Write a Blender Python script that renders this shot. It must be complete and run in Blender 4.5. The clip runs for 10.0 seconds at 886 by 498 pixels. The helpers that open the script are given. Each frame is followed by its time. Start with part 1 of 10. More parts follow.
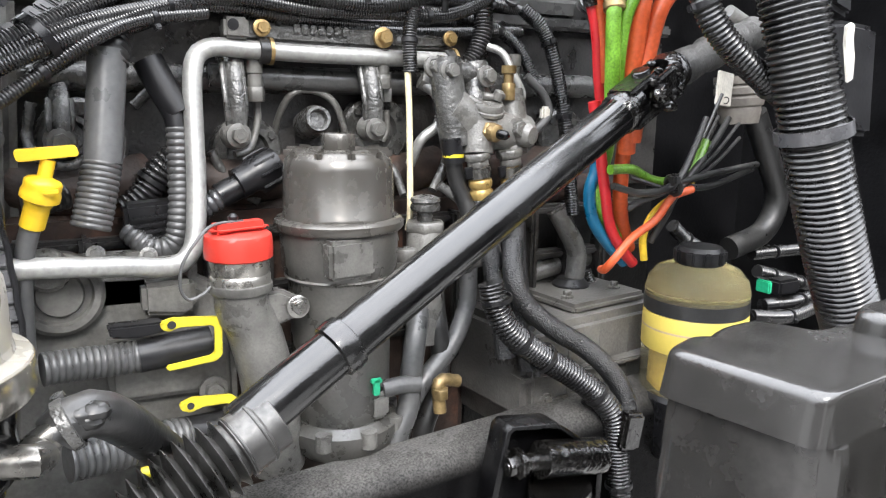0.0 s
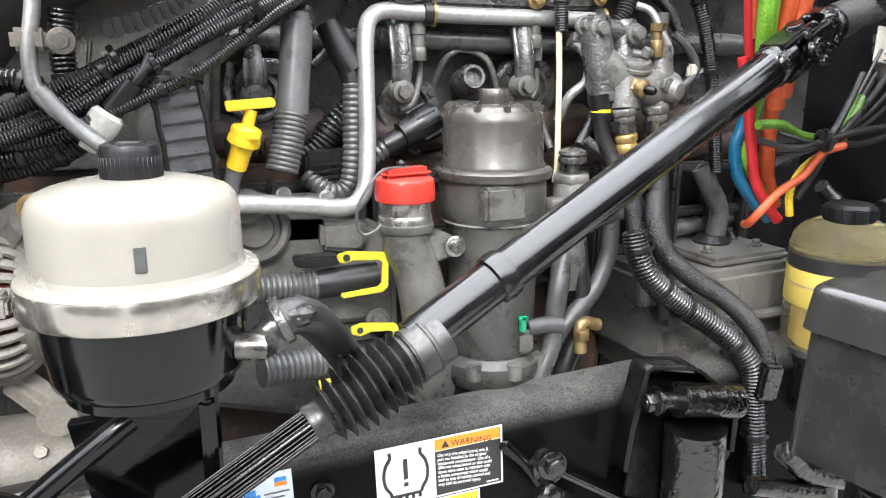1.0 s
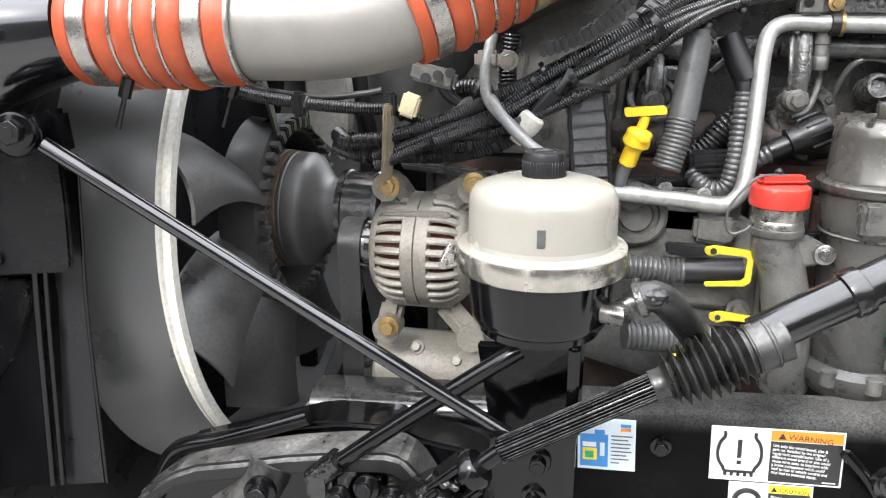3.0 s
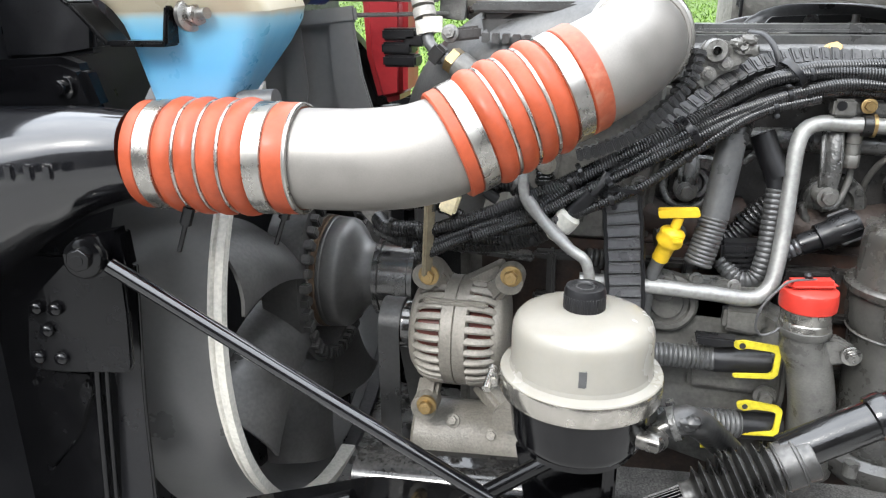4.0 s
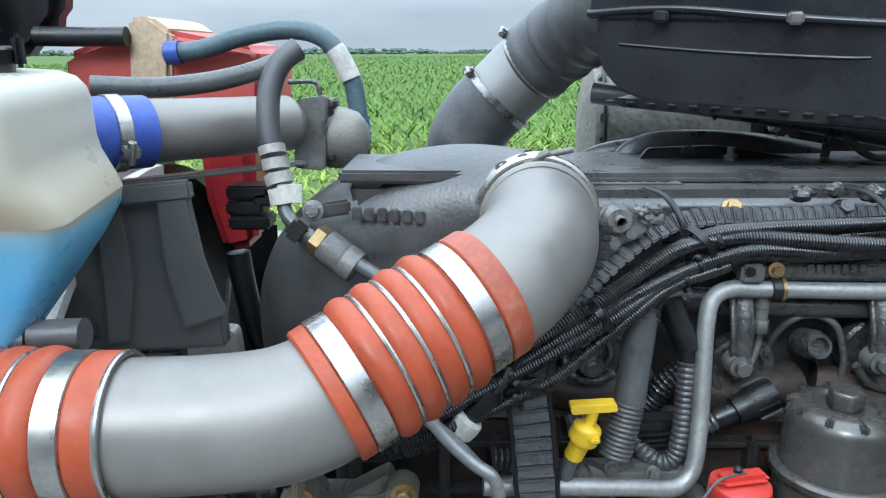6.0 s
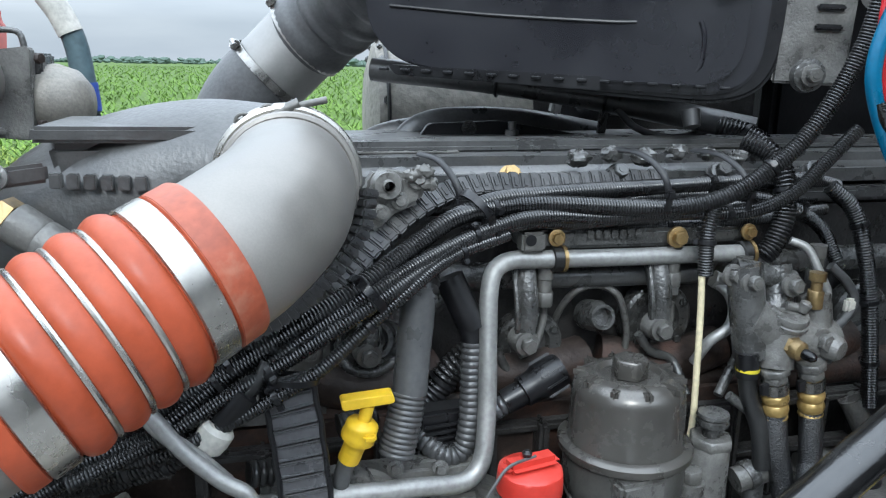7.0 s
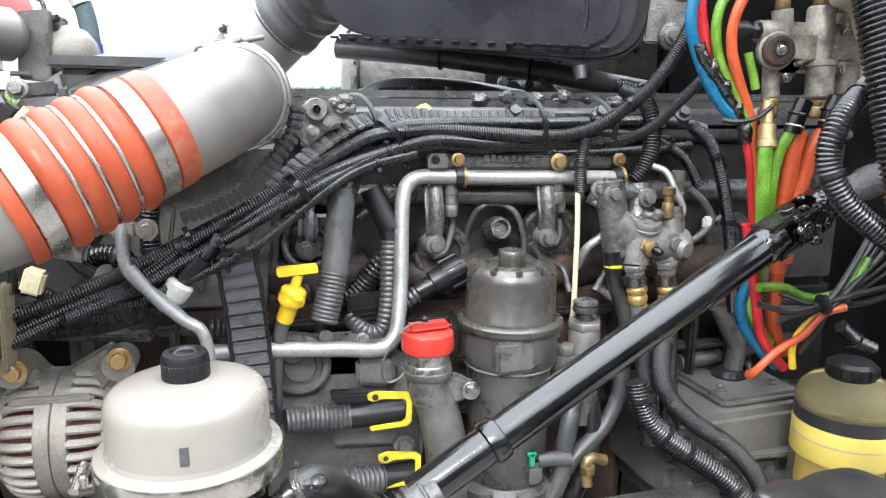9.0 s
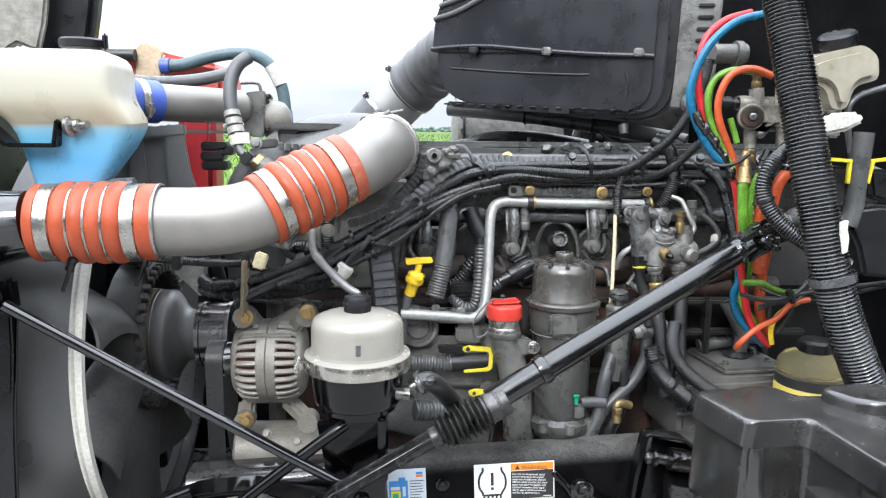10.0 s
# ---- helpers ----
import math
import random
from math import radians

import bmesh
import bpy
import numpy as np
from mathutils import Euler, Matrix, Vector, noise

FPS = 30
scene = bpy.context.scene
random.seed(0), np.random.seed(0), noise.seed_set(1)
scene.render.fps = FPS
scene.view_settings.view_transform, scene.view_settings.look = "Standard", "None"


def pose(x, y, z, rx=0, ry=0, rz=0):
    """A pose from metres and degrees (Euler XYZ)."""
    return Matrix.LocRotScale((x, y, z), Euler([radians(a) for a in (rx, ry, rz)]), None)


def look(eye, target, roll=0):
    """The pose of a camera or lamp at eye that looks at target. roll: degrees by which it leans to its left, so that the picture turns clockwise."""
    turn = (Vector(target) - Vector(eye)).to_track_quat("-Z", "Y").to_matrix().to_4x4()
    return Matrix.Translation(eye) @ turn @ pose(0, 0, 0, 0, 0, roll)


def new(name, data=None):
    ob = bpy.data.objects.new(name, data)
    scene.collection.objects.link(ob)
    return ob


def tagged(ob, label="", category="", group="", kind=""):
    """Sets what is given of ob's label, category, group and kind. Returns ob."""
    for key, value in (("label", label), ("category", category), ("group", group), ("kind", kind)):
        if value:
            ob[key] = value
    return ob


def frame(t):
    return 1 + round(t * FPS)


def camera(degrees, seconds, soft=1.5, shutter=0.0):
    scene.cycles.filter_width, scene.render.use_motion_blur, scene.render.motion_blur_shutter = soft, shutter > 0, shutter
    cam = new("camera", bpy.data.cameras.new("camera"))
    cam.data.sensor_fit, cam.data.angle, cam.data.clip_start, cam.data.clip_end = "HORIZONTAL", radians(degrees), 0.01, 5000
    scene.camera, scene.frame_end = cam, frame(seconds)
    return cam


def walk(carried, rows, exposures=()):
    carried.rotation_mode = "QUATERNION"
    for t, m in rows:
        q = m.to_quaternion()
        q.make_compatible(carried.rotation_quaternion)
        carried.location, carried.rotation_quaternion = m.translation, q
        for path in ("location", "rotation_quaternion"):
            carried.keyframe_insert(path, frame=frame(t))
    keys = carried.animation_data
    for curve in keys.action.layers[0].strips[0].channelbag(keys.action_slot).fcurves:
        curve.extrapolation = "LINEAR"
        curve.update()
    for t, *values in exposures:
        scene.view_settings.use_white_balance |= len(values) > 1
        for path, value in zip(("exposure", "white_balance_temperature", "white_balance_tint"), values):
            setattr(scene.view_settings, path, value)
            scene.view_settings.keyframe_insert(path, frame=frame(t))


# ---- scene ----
cam = camera(62.0, 10.0, soft=1.2)
PATH = [
    (0, (0.0935, -0.033, 1.5088), (1.0452, 1.6764, 1.0937), 0.80),
    (0.5, (0.0427, -0.0473, 1.4955), (0.9214, 1.6878, 1.0291), 0.36),
    (1, (0.0399, -0.0847, 1.4936), (0.6783, 1.7465, 1.0047), 0.09),
    (1.5, (0.0352, -0.1188, 1.4948), (0.3763, 1.7868, 0.9924), 0.06),
    (2, (0.0387, -0.1621, 1.4957), (0.0597, 1.7668, 0.9677), -0.01),
    (2.5, (0.0499, -0.2021, 1.5114), (-0.1946, 1.7049, 0.9605), -0.24),
    (2.7, (0.0549, -0.2161, 1.5218), (-0.2709, 1.6776, 0.9669), -0.37),
    (3.8, (0.0267, -0.2233, 1.6745), (-0.4091, 1.614, 1.0154), -0.51),
    (4, (0.0218, -0.2158, 1.7044), (-0.4107, 1.625, 1.0529), -0.36),
    (4.5, (-0.0012, -0.1865, 1.78), (-0.4094, 1.6839, 1.2011), -0.40),
    (5, (-0.0306, -0.1512, 1.8536), (-0.3739, 1.7457, 1.3205), -0.43),
    (5.2, (-0.0403, -0.1386, 1.8655), (-0.347, 1.7712, 1.3568), -0.56),
    (6.3, (-0.0332, 0.0218, 1.7853), (0.0695, 1.951, 1.2679), 0.11),
    (6.5, (-0.0174, 0.0423, 1.7715), (0.1896, 1.9642, 1.2584), 0.40),
    (7, (0.0222, 0.0678, 1.7483), (0.4832, 1.9538, 1.268), 0.92),
    (7.5, (0.0638, 0.0679, 1.7304), (0.7091, 1.9088, 1.2895), 1.10),
    (8, (0.0913, 0.0404, 1.7059), (0.7886, 1.864, 1.2723), 1.27),
    (8.5, (0.1015, -0.0408, 1.6781), (0.6969, 1.8184, 1.2438), 1.14),
    (9, (0.095, -0.1825, 1.6623), (0.5041, 1.7303, 1.2453), 0.68),
    (9.5, (0.0569, -0.3947, 1.669), (0.3028, 1.5544, 1.294), 0.40),
    (10, (0.0602, -0.6271, 1.6858), (0.1909, 1.3433, 1.3688), 0.60),
]
EXPOSURES = [(0.0, 1.15, 6550, 10), (1.0, 1.18, 6550, 10), (2.5, 1.11, 6600, 10), (4.0, 0.76, 6450, 8), (4.5, 0.42, 6350, 7), (5.0, 0.13, 5500, 1), (6.5, -0.02, 5600, 2), (7.5, 0.48, 6000, 6), (8.0, 0.89, 6050, 8), (8.5, 1.02, 6250, 9), (9.0, 0.93, 6350, 10), (10.0, 0.67, 6200, 8)]
walk(cam, [(t, look(eye, target, roll)) for t, eye, target, roll in PATH], EXPOSURES)

# ---- world and sun ----
SUN_UP, SUN_TURN = 46.0, 200.0
world = bpy.data.worlds.new("overcast_sky")
scene.world = world
world.use_nodes = True
wn, wl = world.node_tree.nodes, world.node_tree.links
wn.clear()
w_out = wn.new("ShaderNodeOutputWorld")
w_bg = wn.new("ShaderNodeBackground")
w_sky = wn.new("ShaderNodeTexSky")
w_sky.sky_type = "NISHITA"
w_sky.sun_disc = False
w_sky.sun_elevation, w_sky.sun_rotation = radians(SUN_UP), radians(SUN_TURN)
w_co = wn.new("ShaderNodeTexCoord")
w_map = wn.new("ShaderNodeMapping")
w_map.inputs["Scale"].default_value = (1.0, 1.0, 5.0)
w_cloud = wn.new("ShaderNodeTexNoise")
w_cloud.inputs["Scale"].default_value, w_cloud.inputs["Detail"].default_value = 2.2, 5.0
w_ramp = wn.new("ShaderNodeValToRGB")
w_ramp.color_ramp.elements[0].position, w_ramp.color_ramp.elements[0].color = 0.3, (6.3, 6.7, 7.4, 1)
w_ramp.color_ramp.elements[1].position, w_ramp.color_ramp.elements[1].color = 0.7, (9.8, 9.9, 10.2, 1)
w_mix = wn.new("ShaderNodeMix")
w_mix.data_type = "RGBA"
w_mix.inputs["Factor"].default_value = 0.9
wl.new(w_co.outputs["Generated"], w_map.inputs["Vector"])
wl.new(w_map.outputs["Vector"], w_cloud.inputs["Vector"])
wl.new(w_cloud.outputs["Fac"], w_ramp.inputs["Fac"])
wl.new(w_sky.outputs["Color"], w_mix.inputs["A"])
wl.new(w_ramp.outputs["Color"], w_mix.inputs["B"])
# a closed cloud deck is about three times brighter overhead than at the horizon
w_sep = wn.new("ShaderNodeSeparateXYZ")
wl.new(w_co.outputs["Generated"], w_sep.inputs["Vector"])
w_up = wn.new("ShaderNodeMapRange")
w_up.inputs["From Min"].default_value, w_up.inputs["From Max"].default_value = 0.05, 0.85
w_up.inputs["To Min"].default_value, w_up.inputs["To Max"].default_value = 0.80, 5.0
wl.new(w_sep.outputs["Z"], w_up.inputs["Value"])
w_mul = wn.new("ShaderNodeVectorMath")
w_mul.operation = "SCALE"
wl.new(w_mix.outputs["Result"], w_mul.inputs[0])
wl.new(w_up.outputs["Result"], w_mul.inputs["Scale"])
wl.new(w_mul.outputs["Vector"], w_bg.inputs["Color"])
w_bg.inputs["Strength"].default_value = 0.10
wl.new(w_bg.outputs["Background"], w_out.inputs["Surface"])
sun_data = bpy.data.lights.new("sun", "SUN")
sun_data.energy, sun_data.angle, sun_data.color = 1.5, radians(14), (1.0, 0.97, 0.93)
sun = new("sun", sun_data)
sun.matrix_world = look((-3, -8, 9), (0.2, 0.6, 1.4))

# ---- materials ----
DUST = 0.5


def material(name, base, rough=0.5, metal=0.0, vary=0.25, scale=18.0, fine=180.0, bump=0.15, dust=0.0, coat=0.0, trans=0.0, sss=0.0, tint=None, shade=0.35, spec=0.5, coat_ior=1.5):
    """A worn surface: broad stains and fine grain drive colour, gloss and relief; dust settles on upward faces in patches."""
    dust = dust * DUST
    m = bpy.data.materials.new(name)
    m.use_nodes = True
    n, l = m.node_tree.nodes, m.node_tree.links
    b = n["Principled BSDF"]
    co = n.new("ShaderNodeTexCoord")
    broad = n.new("ShaderNodeTexNoise")
    broad.inputs["Scale"].default_value, broad.inputs["Detail"].default_value, broad.inputs["Roughness"].default_value = scale, 5.0, 0.65
    grain = n.new("ShaderNodeTexNoise")
    grain.inputs["Scale"].default_value, grain.inputs["Detail"].default_value = fine, 3.0
    l.new(co.outputs["Object"], broad.inputs["Vector"])
    l.new(co.outputs["Object"], grain.inputs["Vector"])
    ramp = n.new("ShaderNodeValToRGB")
    dark = tuple(c * (1 - vary) for c in base)
    light = tint or tuple(min(1.0, c * (1 + vary)) for c in base)
    ramp.color_ramp.elements[0].position, ramp.color_ramp.elements[0].color = 0.32, (*dark, 1)
    ramp.color_ramp.elements[1].position, ramp.color_ramp.elements[1].color = 0.7, (*light, 1)
    mid = ramp.color_ramp.elements.new(0.5)
    mid.color = (*base, 1)
    l.new(broad.outputs["Fac"], ramp.inputs["Fac"])
    speck = n.new("ShaderNodeMix")
    speck.data_type, speck.blend_type = "RGBA", "MULTIPLY"
    speck.inputs["Factor"].default_value = shade
    l.new(ramp.outputs["Color"], speck.inputs["A"])
    gr = n.new("ShaderNodeMapRange")
    gr.inputs["From Min"].default_value, gr.inputs["From Max"].default_value = 0.3, 0.65
    gr.inputs["To Min"].default_value, gr.inputs["To Max"].default_value = 0.45, 1.15
    l.new(grain.outputs["Fac"], gr.inputs["Value"])
    l.new(gr.outputs["Result"], speck.inputs["B"])
    colour = speck.outputs["Result"]
    if dust > 0:
        geo = n.new("ShaderNodeNewGeometry")
        sep = n.new("ShaderNodeSeparateXYZ")
        l.new(geo.outputs["Normal"], sep.inputs["Vector"])
        up = n.new("ShaderNodeMapRange")
        up.inputs["From Min"].default_value, up.inputs["From Max"].default_value = 0.1, 1.0
        up.inputs["To Min"].default_value, up.inputs["To Max"].default_value = 0.04 * dust, dust
        l.new(sep.outputs["Z"], up.inputs["Value"])
        mul = n.new("ShaderNodeMath")
        mul.operation = "MULTIPLY"
        patch = n.new("ShaderNodeMapRange")
        patch.inputs["From Min"].default_value, patch.inputs["From Max"].default_value = 0.36, 0.62
        patch.inputs["To Min"].default_value, patch.inputs["To Max"].default_value = 0.25, 1.25
        l.new(broad.outputs["Fac"], patch.inputs["Value"])
        some = n.new("ShaderNodeMath")
        some.operation = "MULTIPLY"
        l.new(up.outputs["Result"], some.inputs[0])
        l.new(patch.outputs["Result"], some.inputs[1])
        l.new(some.outputs["Value"], mul.inputs[0])
        l.new(gr.outputs["Result"], mul.inputs[1])
        dm = n.new("ShaderNodeMix")
        dm.data_type = "RGBA"
        dm.inputs["B"].default_value = (0.23, 0.222, 0.21, 1)
        l.new(mul.outputs["Value"], dm.inputs["Factor"])
        l.new(colour, dm.inputs["A"])
        colour = dm.outputs["Result"]
    l.new(colour, b.inputs["Base Color"])
    rr = n.new("ShaderNodeMapRange")
    rr.inputs["From Min"].default_value, rr.inputs["From Max"].default_value = 0.3, 0.7
    rr.inputs["To Min"].default_value, rr.inputs["To Max"].default_value = max(0.03, rough - 0.12), min(1.0, rough + 0.14 + 0.3 * dust)
    l.new(broad.outputs["Fac"], rr.inputs["Value"])
    l.new(rr.outputs["Result"], b.inputs["Roughness"])
    b.inputs["Metallic"].default_value = metal
    b.inputs["Coat Weight"].default_value = coat
    b.inputs["Coat Roughness"].default_value = 0.06
    b.inputs["Coat IOR"].default_value = coat_ior
    b.inputs["Specular IOR Level"].default_value = spec
    b.inputs["Transmission Weight"].default_value = trans
    if sss > 0:
        b.inputs["Subsurface Weight"].default_value = sss
        b.inputs["Subsurface Radius"].default_value = (0.02, 0.018, 0.014)
        b.inputs["Subsurface Scale"].default_value = 1.0
    if bump > 0:
        bp = n.new("ShaderNodeBump")
        bp.inputs["Strength"].default_value, bp.inputs["Distance"].default_value = bump, 0.002
        if bump >= 0.25:
            lumpy = n.new("ShaderNodeMath")
            lumpy.operation = "MULTIPLY_ADD"
            lumpy.inputs[1].default_value = 1.8
            l.new(broad.outputs["Fac"], lumpy.inputs[0])
            l.new(grain.outputs["Fac"], lumpy.inputs[2])
            l.new(lumpy.outputs["Value"], bp.inputs["Height"])
        else:
            l.new(grain.outputs["Fac"], bp.inputs["Height"])
        l.new(bp.outputs["Normal"], b.inputs["Normal"])
    return m


BLACK_GLOSS = material("black_gloss_paint", (0.0025, 0.0025, 0.003), 0.09, bump=0.05, dust=0.04, vary=0.4, spec=0.42)
BLACK_PAINT = material("black_chassis_paint", (0.0035, 0.0035, 0.004), 0.22, bump=0.08, dust=0.10, vary=0.5, spec=0.28)
BLACK_PLASTIC = material("black_plastic", (0.009, 0.009, 0.0102), 0.33, bump=0.06, dust=0.14, spec=0.4)
CONDUIT = material("black_conduit_plastic", (0.0085, 0.0085, 0.0092), 0.24, spec=0.75, bump=0.02, dust=0.24)
SHAFT_PAINT = material("glossy_shaft_paint", (0.0035, 0.0035, 0.0037), 0.17, spec=0.65, coat=0.2, coat_ior=1.6, bump=0.08, dust=0.10, vary=0.6, fine=420.0)
RAIL_PAINT = material("dusty_frame_paint", (0.0015, 0.0015, 0.0018), 0.12, bump=0.05, dust=0.70, vary=0.4, scale=5.0, fine=420.0, spec=0.05)
# iron of head, ribs and back walls, darkened for the shade of the cavities
DEEP_IRON = material("shaded_engine_iron", (0.026, 0.0245, 0.0235), 0.34, spec=0.65, bump=0.7, scale=26.0, fine=200.0, dust=0.35, vary=0.6)
COVER_GREY = material("valve_cover_paint", (0.060, 0.060, 0.059), 0.30, spec=0.8, bump=0.2, fine=300.0, dust=0.25, vary=0.3)
TRAY_GREY = material("dusty_tray_plastic", (0.060, 0.060, 0.064), 0.24, spec=0.9, bump=0.05, dust=0.4)
RUBBER = material("black_rubber", (0.015, 0.015, 0.015), 0.34, bump=0.2, dust=0.35, spec=0.5)
BRAID = material("woven_hose_cover", (0.010, 0.010, 0.0105), 0.34, bump=1.0, fine=520.0, dust=0.12, spec=0.9, shade=0.8)
CAST_GREY = material("engine_grey_paint", (0.112, 0.109, 0.101), 0.30, spec=0.7, bump=0.4, scale=24.0, fine=340.0, dust=0.45, vary=0.5)
CAST_DARK = material("dark_engine_casting", (0.052, 0.0515, 0.049), 0.25, spec=0.85, bump=0.6, scale=30.0, fine=260.0, dust=0.35, vary=0.55)
FILTER_GREY = material("filter_housing_grey", (0.095, 0.089, 0.080), 0.22, metal=0.5, spec=0.7, bump=0.02, dust=0.12, vary=0.12, shade=0.10)
RUSTY = material("rusty_iron", (0.036, 0.024, 0.019), 0.55, bump=0.5, dust=0.2, vary=0.6, tint=(0.085, 0.040, 0.026), spec=0.35)
ALU_CAST = material("cast_aluminium", (0.225, 0.207, 0.178), 0.45, metal=0.15, bump=0.3, fine=300.0, dust=0.15, vary=0.22)
ALU_GREY = material("weathered_aluminium_cover", (0.125, 0.122, 0.113), 0.40, metal=0.2, bump=0.35, dust=0.3, vary=0.4)
SILVER_PAINT = material("silver_pipe_paint", (0.222, 0.208, 0.190), 0.42, metal=0.42, bump=0.02, fine=700.0, dust=0.06, vary=0.16, shade=0.10, scale=11.0)
STEEL = material("bare_steel", (0.38, 0.37, 0.35), 0.30, metal=0.95, bump=0.08, vary=0.25)
BRIGHT_STEEL = material("stainless_band", (0.40, 0.385, 0.355), 0.27, metal=0.88, bump=0.03, vary=0.15, shade=0.15, scale=30.0)
GALV = material("zinc_tube", (0.36, 0.358, 0.345), 0.46, metal=0.6, bump=0.08, dust=0.08, vary=0.12)
BRASS = material("brass_fitting", (0.255, 0.180, 0.082), 0.36, metal=0.65, bump=0.2, dust=0.25, vary=0.5, scale=40.0)
ZINC_YELLOW = material("yellow_zinc_bolt", (0.40, 0.275, 0.12), 0.38, metal=0.75, bump=0.12, dust=0.15)
ORANGE = material("orange_silicone", (0.335, 0.062, 0.024), 0.42, bump=0.08, vary=0.16, dust=0.08, scale=30.0, shade=0.15, spec=0.35)
BLUE_HOSE = material("blue_silicone", (0.045, 0.085, 0.36), 0.45, bump=0.08, vary=0.15, dust=0.1)
RED_PLASTIC = material("red_plastic", (0.50, 0.034, 0.022), 0.38, bump=0.08, vary=0.15, dust=0.10, shade=0.12)
YELLOW_PLASTIC = material("yellow_plastic", (0.72, 0.47, 0.02), 0.4, bump=0.1, vary=0.12, shade=0.15)
YELLOW_CLIP = material("yellow_clip", (0.58, 0.49, 0.025), 0.42, bump=0.1, vary=0.3, dust=0.15)
WHITE_DOME = material("translucent_white_plastic", (0.272, 0.256, 0.222), 0.24, bump=0.0, vary=0.05, sss=0.3, shade=0.03, scale=7.0)
RED_TANK = material("red_tank_plastic", (0.40, 0.070, 0.056), 0.45, bump=0.04, vary=0.22, sss=0.2, shade=0.08, scale=8.0)
TAN = material("tan_plastic_seam", (0.48, 0.36, 0.24), 0.45, bump=0.06, vary=0.15)
AMBER = material("amber_bowl", (0.90, 0.82, 0.54), 0.05, bump=0.0, vary=0.06, shade=0.03, trans=0.92)
AMBER.node_tree.nodes["Principled BSDF"].inputs["IOR"].default_value = 1.15
LABEL_YELLOW = material("yellow_label", (0.62, 0.48, 0.10), 0.4, bump=0.03, vary=0.06, shade=0.06)
OFF_WHITE = material("off_white", (0.62, 0.60, 0.54), 0.45, bump=0.1, vary=0.1, dust=0.12)
STICKER_WHITE = material("white_sticker", (0.78, 0.78, 0.76), 0.35, bump=0.02, vary=0.05, shade=0.06)
STICKER_BLACK = material("sticker_black_ink", (0.02, 0.02, 0.02), 0.4, bump=0.0, vary=0.1)
STICKER_ORANGE = material("sticker_orange", (0.80, 0.24, 0.02), 0.38, bump=0.0, vary=0.06, shade=0.06)
STICKER_YELLOW = material("sticker_yellow", (0.82, 0.66, 0.03), 0.38, bump=0.0, vary=0.06, shade=0.06)
STICKER_BLUE = material("sticker_blue", (0.04, 0.25, 0.62), 0.35, bump=0.0, vary=0.12, shade=0.06)
CARD_WHITE = material("pale_blue_card", (0.62, 0.70, 0.75), 0.35, bump=0.0, vary=0.08, shade=0.06)
AIR_BLUE = material("blue_air_line", (0.004, 0.105, 0.205), 0.30, bump=0.05, vary=0.2, shade=0.15)
AIR_RED = material("red_air_line", (0.50, 0.020, 0.026), 0.34, bump=0.05, vary=0.15, shade=0.12)
AIR_GREEN = material("green_air_line", (0.125, 0.285, 0.026), 0.34, bump=0.1, vary=0.5, dust=0.1, shade=0.75, fine=420.0)
AIR_ORANGE = material("orange_air_line", (0.50, 0.080, 0.022), 0.36, bump=0.08, vary=0.25, dust=0.12)
AIR_YELLOW = material("yellow_air_line", (0.70, 0.46, 0.03), 0.38, bump=0.05, vary=0.15)
CREAM_LINE = material("cream_nylon_line", (0.66, 0.58, 0.38), 0.4, bump=0.04, vary=0.1)
BLUE_GREY_HOSE = material("blue_grey_hose", (0.075, 0.115, 0.130), 0.5, bump=0.15, dust=0.1)
GREY_HOSE = material("dark_grey_hose", (0.065, 0.0655, 0.066), 0.32, spec=0.65, bump=0.12, dust=0.35)
GREY_DUCT = material("charcoal_moulded_duct", (0.075, 0.076, 0.078), 0.42, bump=0.2, dust=0.12)
SHIELD = material("grey_woven_shield", (0.24, 0.225, 0.195), 0.6, metal=0.1, bump=1.0, fine=70.0, dust=0.15, vary=0.15, shade=0.5)
HOOD_BLUE = material("hood_inner_blue_grey", (0.10, 0.145, 0.18), 0.35, bump=0.05, vary=0.15)
WIRE_RED = material("copper_red_winding", (0.13, 0.028, 0.018), 0.45, bump=0.3)
GREASE = material("greasy_black_iron", (0.006, 0.0056, 0.0052), 0.16, spec=0.9, bump=1.0, fine=110.0, vary=0.5)
GRIT = material("gritty_dry_grease", (0.022, 0.0215, 0.021), 0.55, bump=1.0, fine=260.0, dust=0.5, vary=0.5, spec=0.7)
TAPE_WHITE = material("white_tape", (0.52, 0.50, 0.45), 0.55, bump=0.2, vary=0.2, scale=40.0)
GREEN_PLUG = material("green_plug", (0.02, 0.40, 0.20), 0.4, bump=0.0, vary=0.1)
CLEAR_SMOKE = material("smoky_plastic_cover", (0.025, 0.024, 0.0228), 0.22, spec=0.85, bump=0.03, fine=900.0, vary=0.45, shade=0.12, scale=9.0, dust=0.10)
ASPHALT = material("pale_gravel_yard", (0.23, 0.222, 0.21), 0.9, bump=0.6, scale=1.2, fine=60.0, vary=0.2)
SOIL = material("field_soil_and_grass", (0.085, 0.130, 0.038), 0.95, bump=0.0, scale=0.5, fine=7.0, vary=0.15, spec=0.1)
CORN = material("corn_leaf", (0.135, 0.220, 0.045), 0.8, bump=0.0, scale=0.4, fine=3.0, vary=0.25, shade=0.10, spec=0.1)
VERGE = material("verge_grass", (0.27, 0.34, 0.075), 0.8, bump=0.0, scale=0.4, fine=3.0, vary=0.2, shade=0.10, spec=0.1)
# foliage colour lightened and greyed to carry the haze of distance
TREES = material("hazed_tree_foliage", (0.105, 0.145, 0.120), 0.95, bump=0.0, scale=0.05, fine=0.5, vary=0.25, spec=0.1)


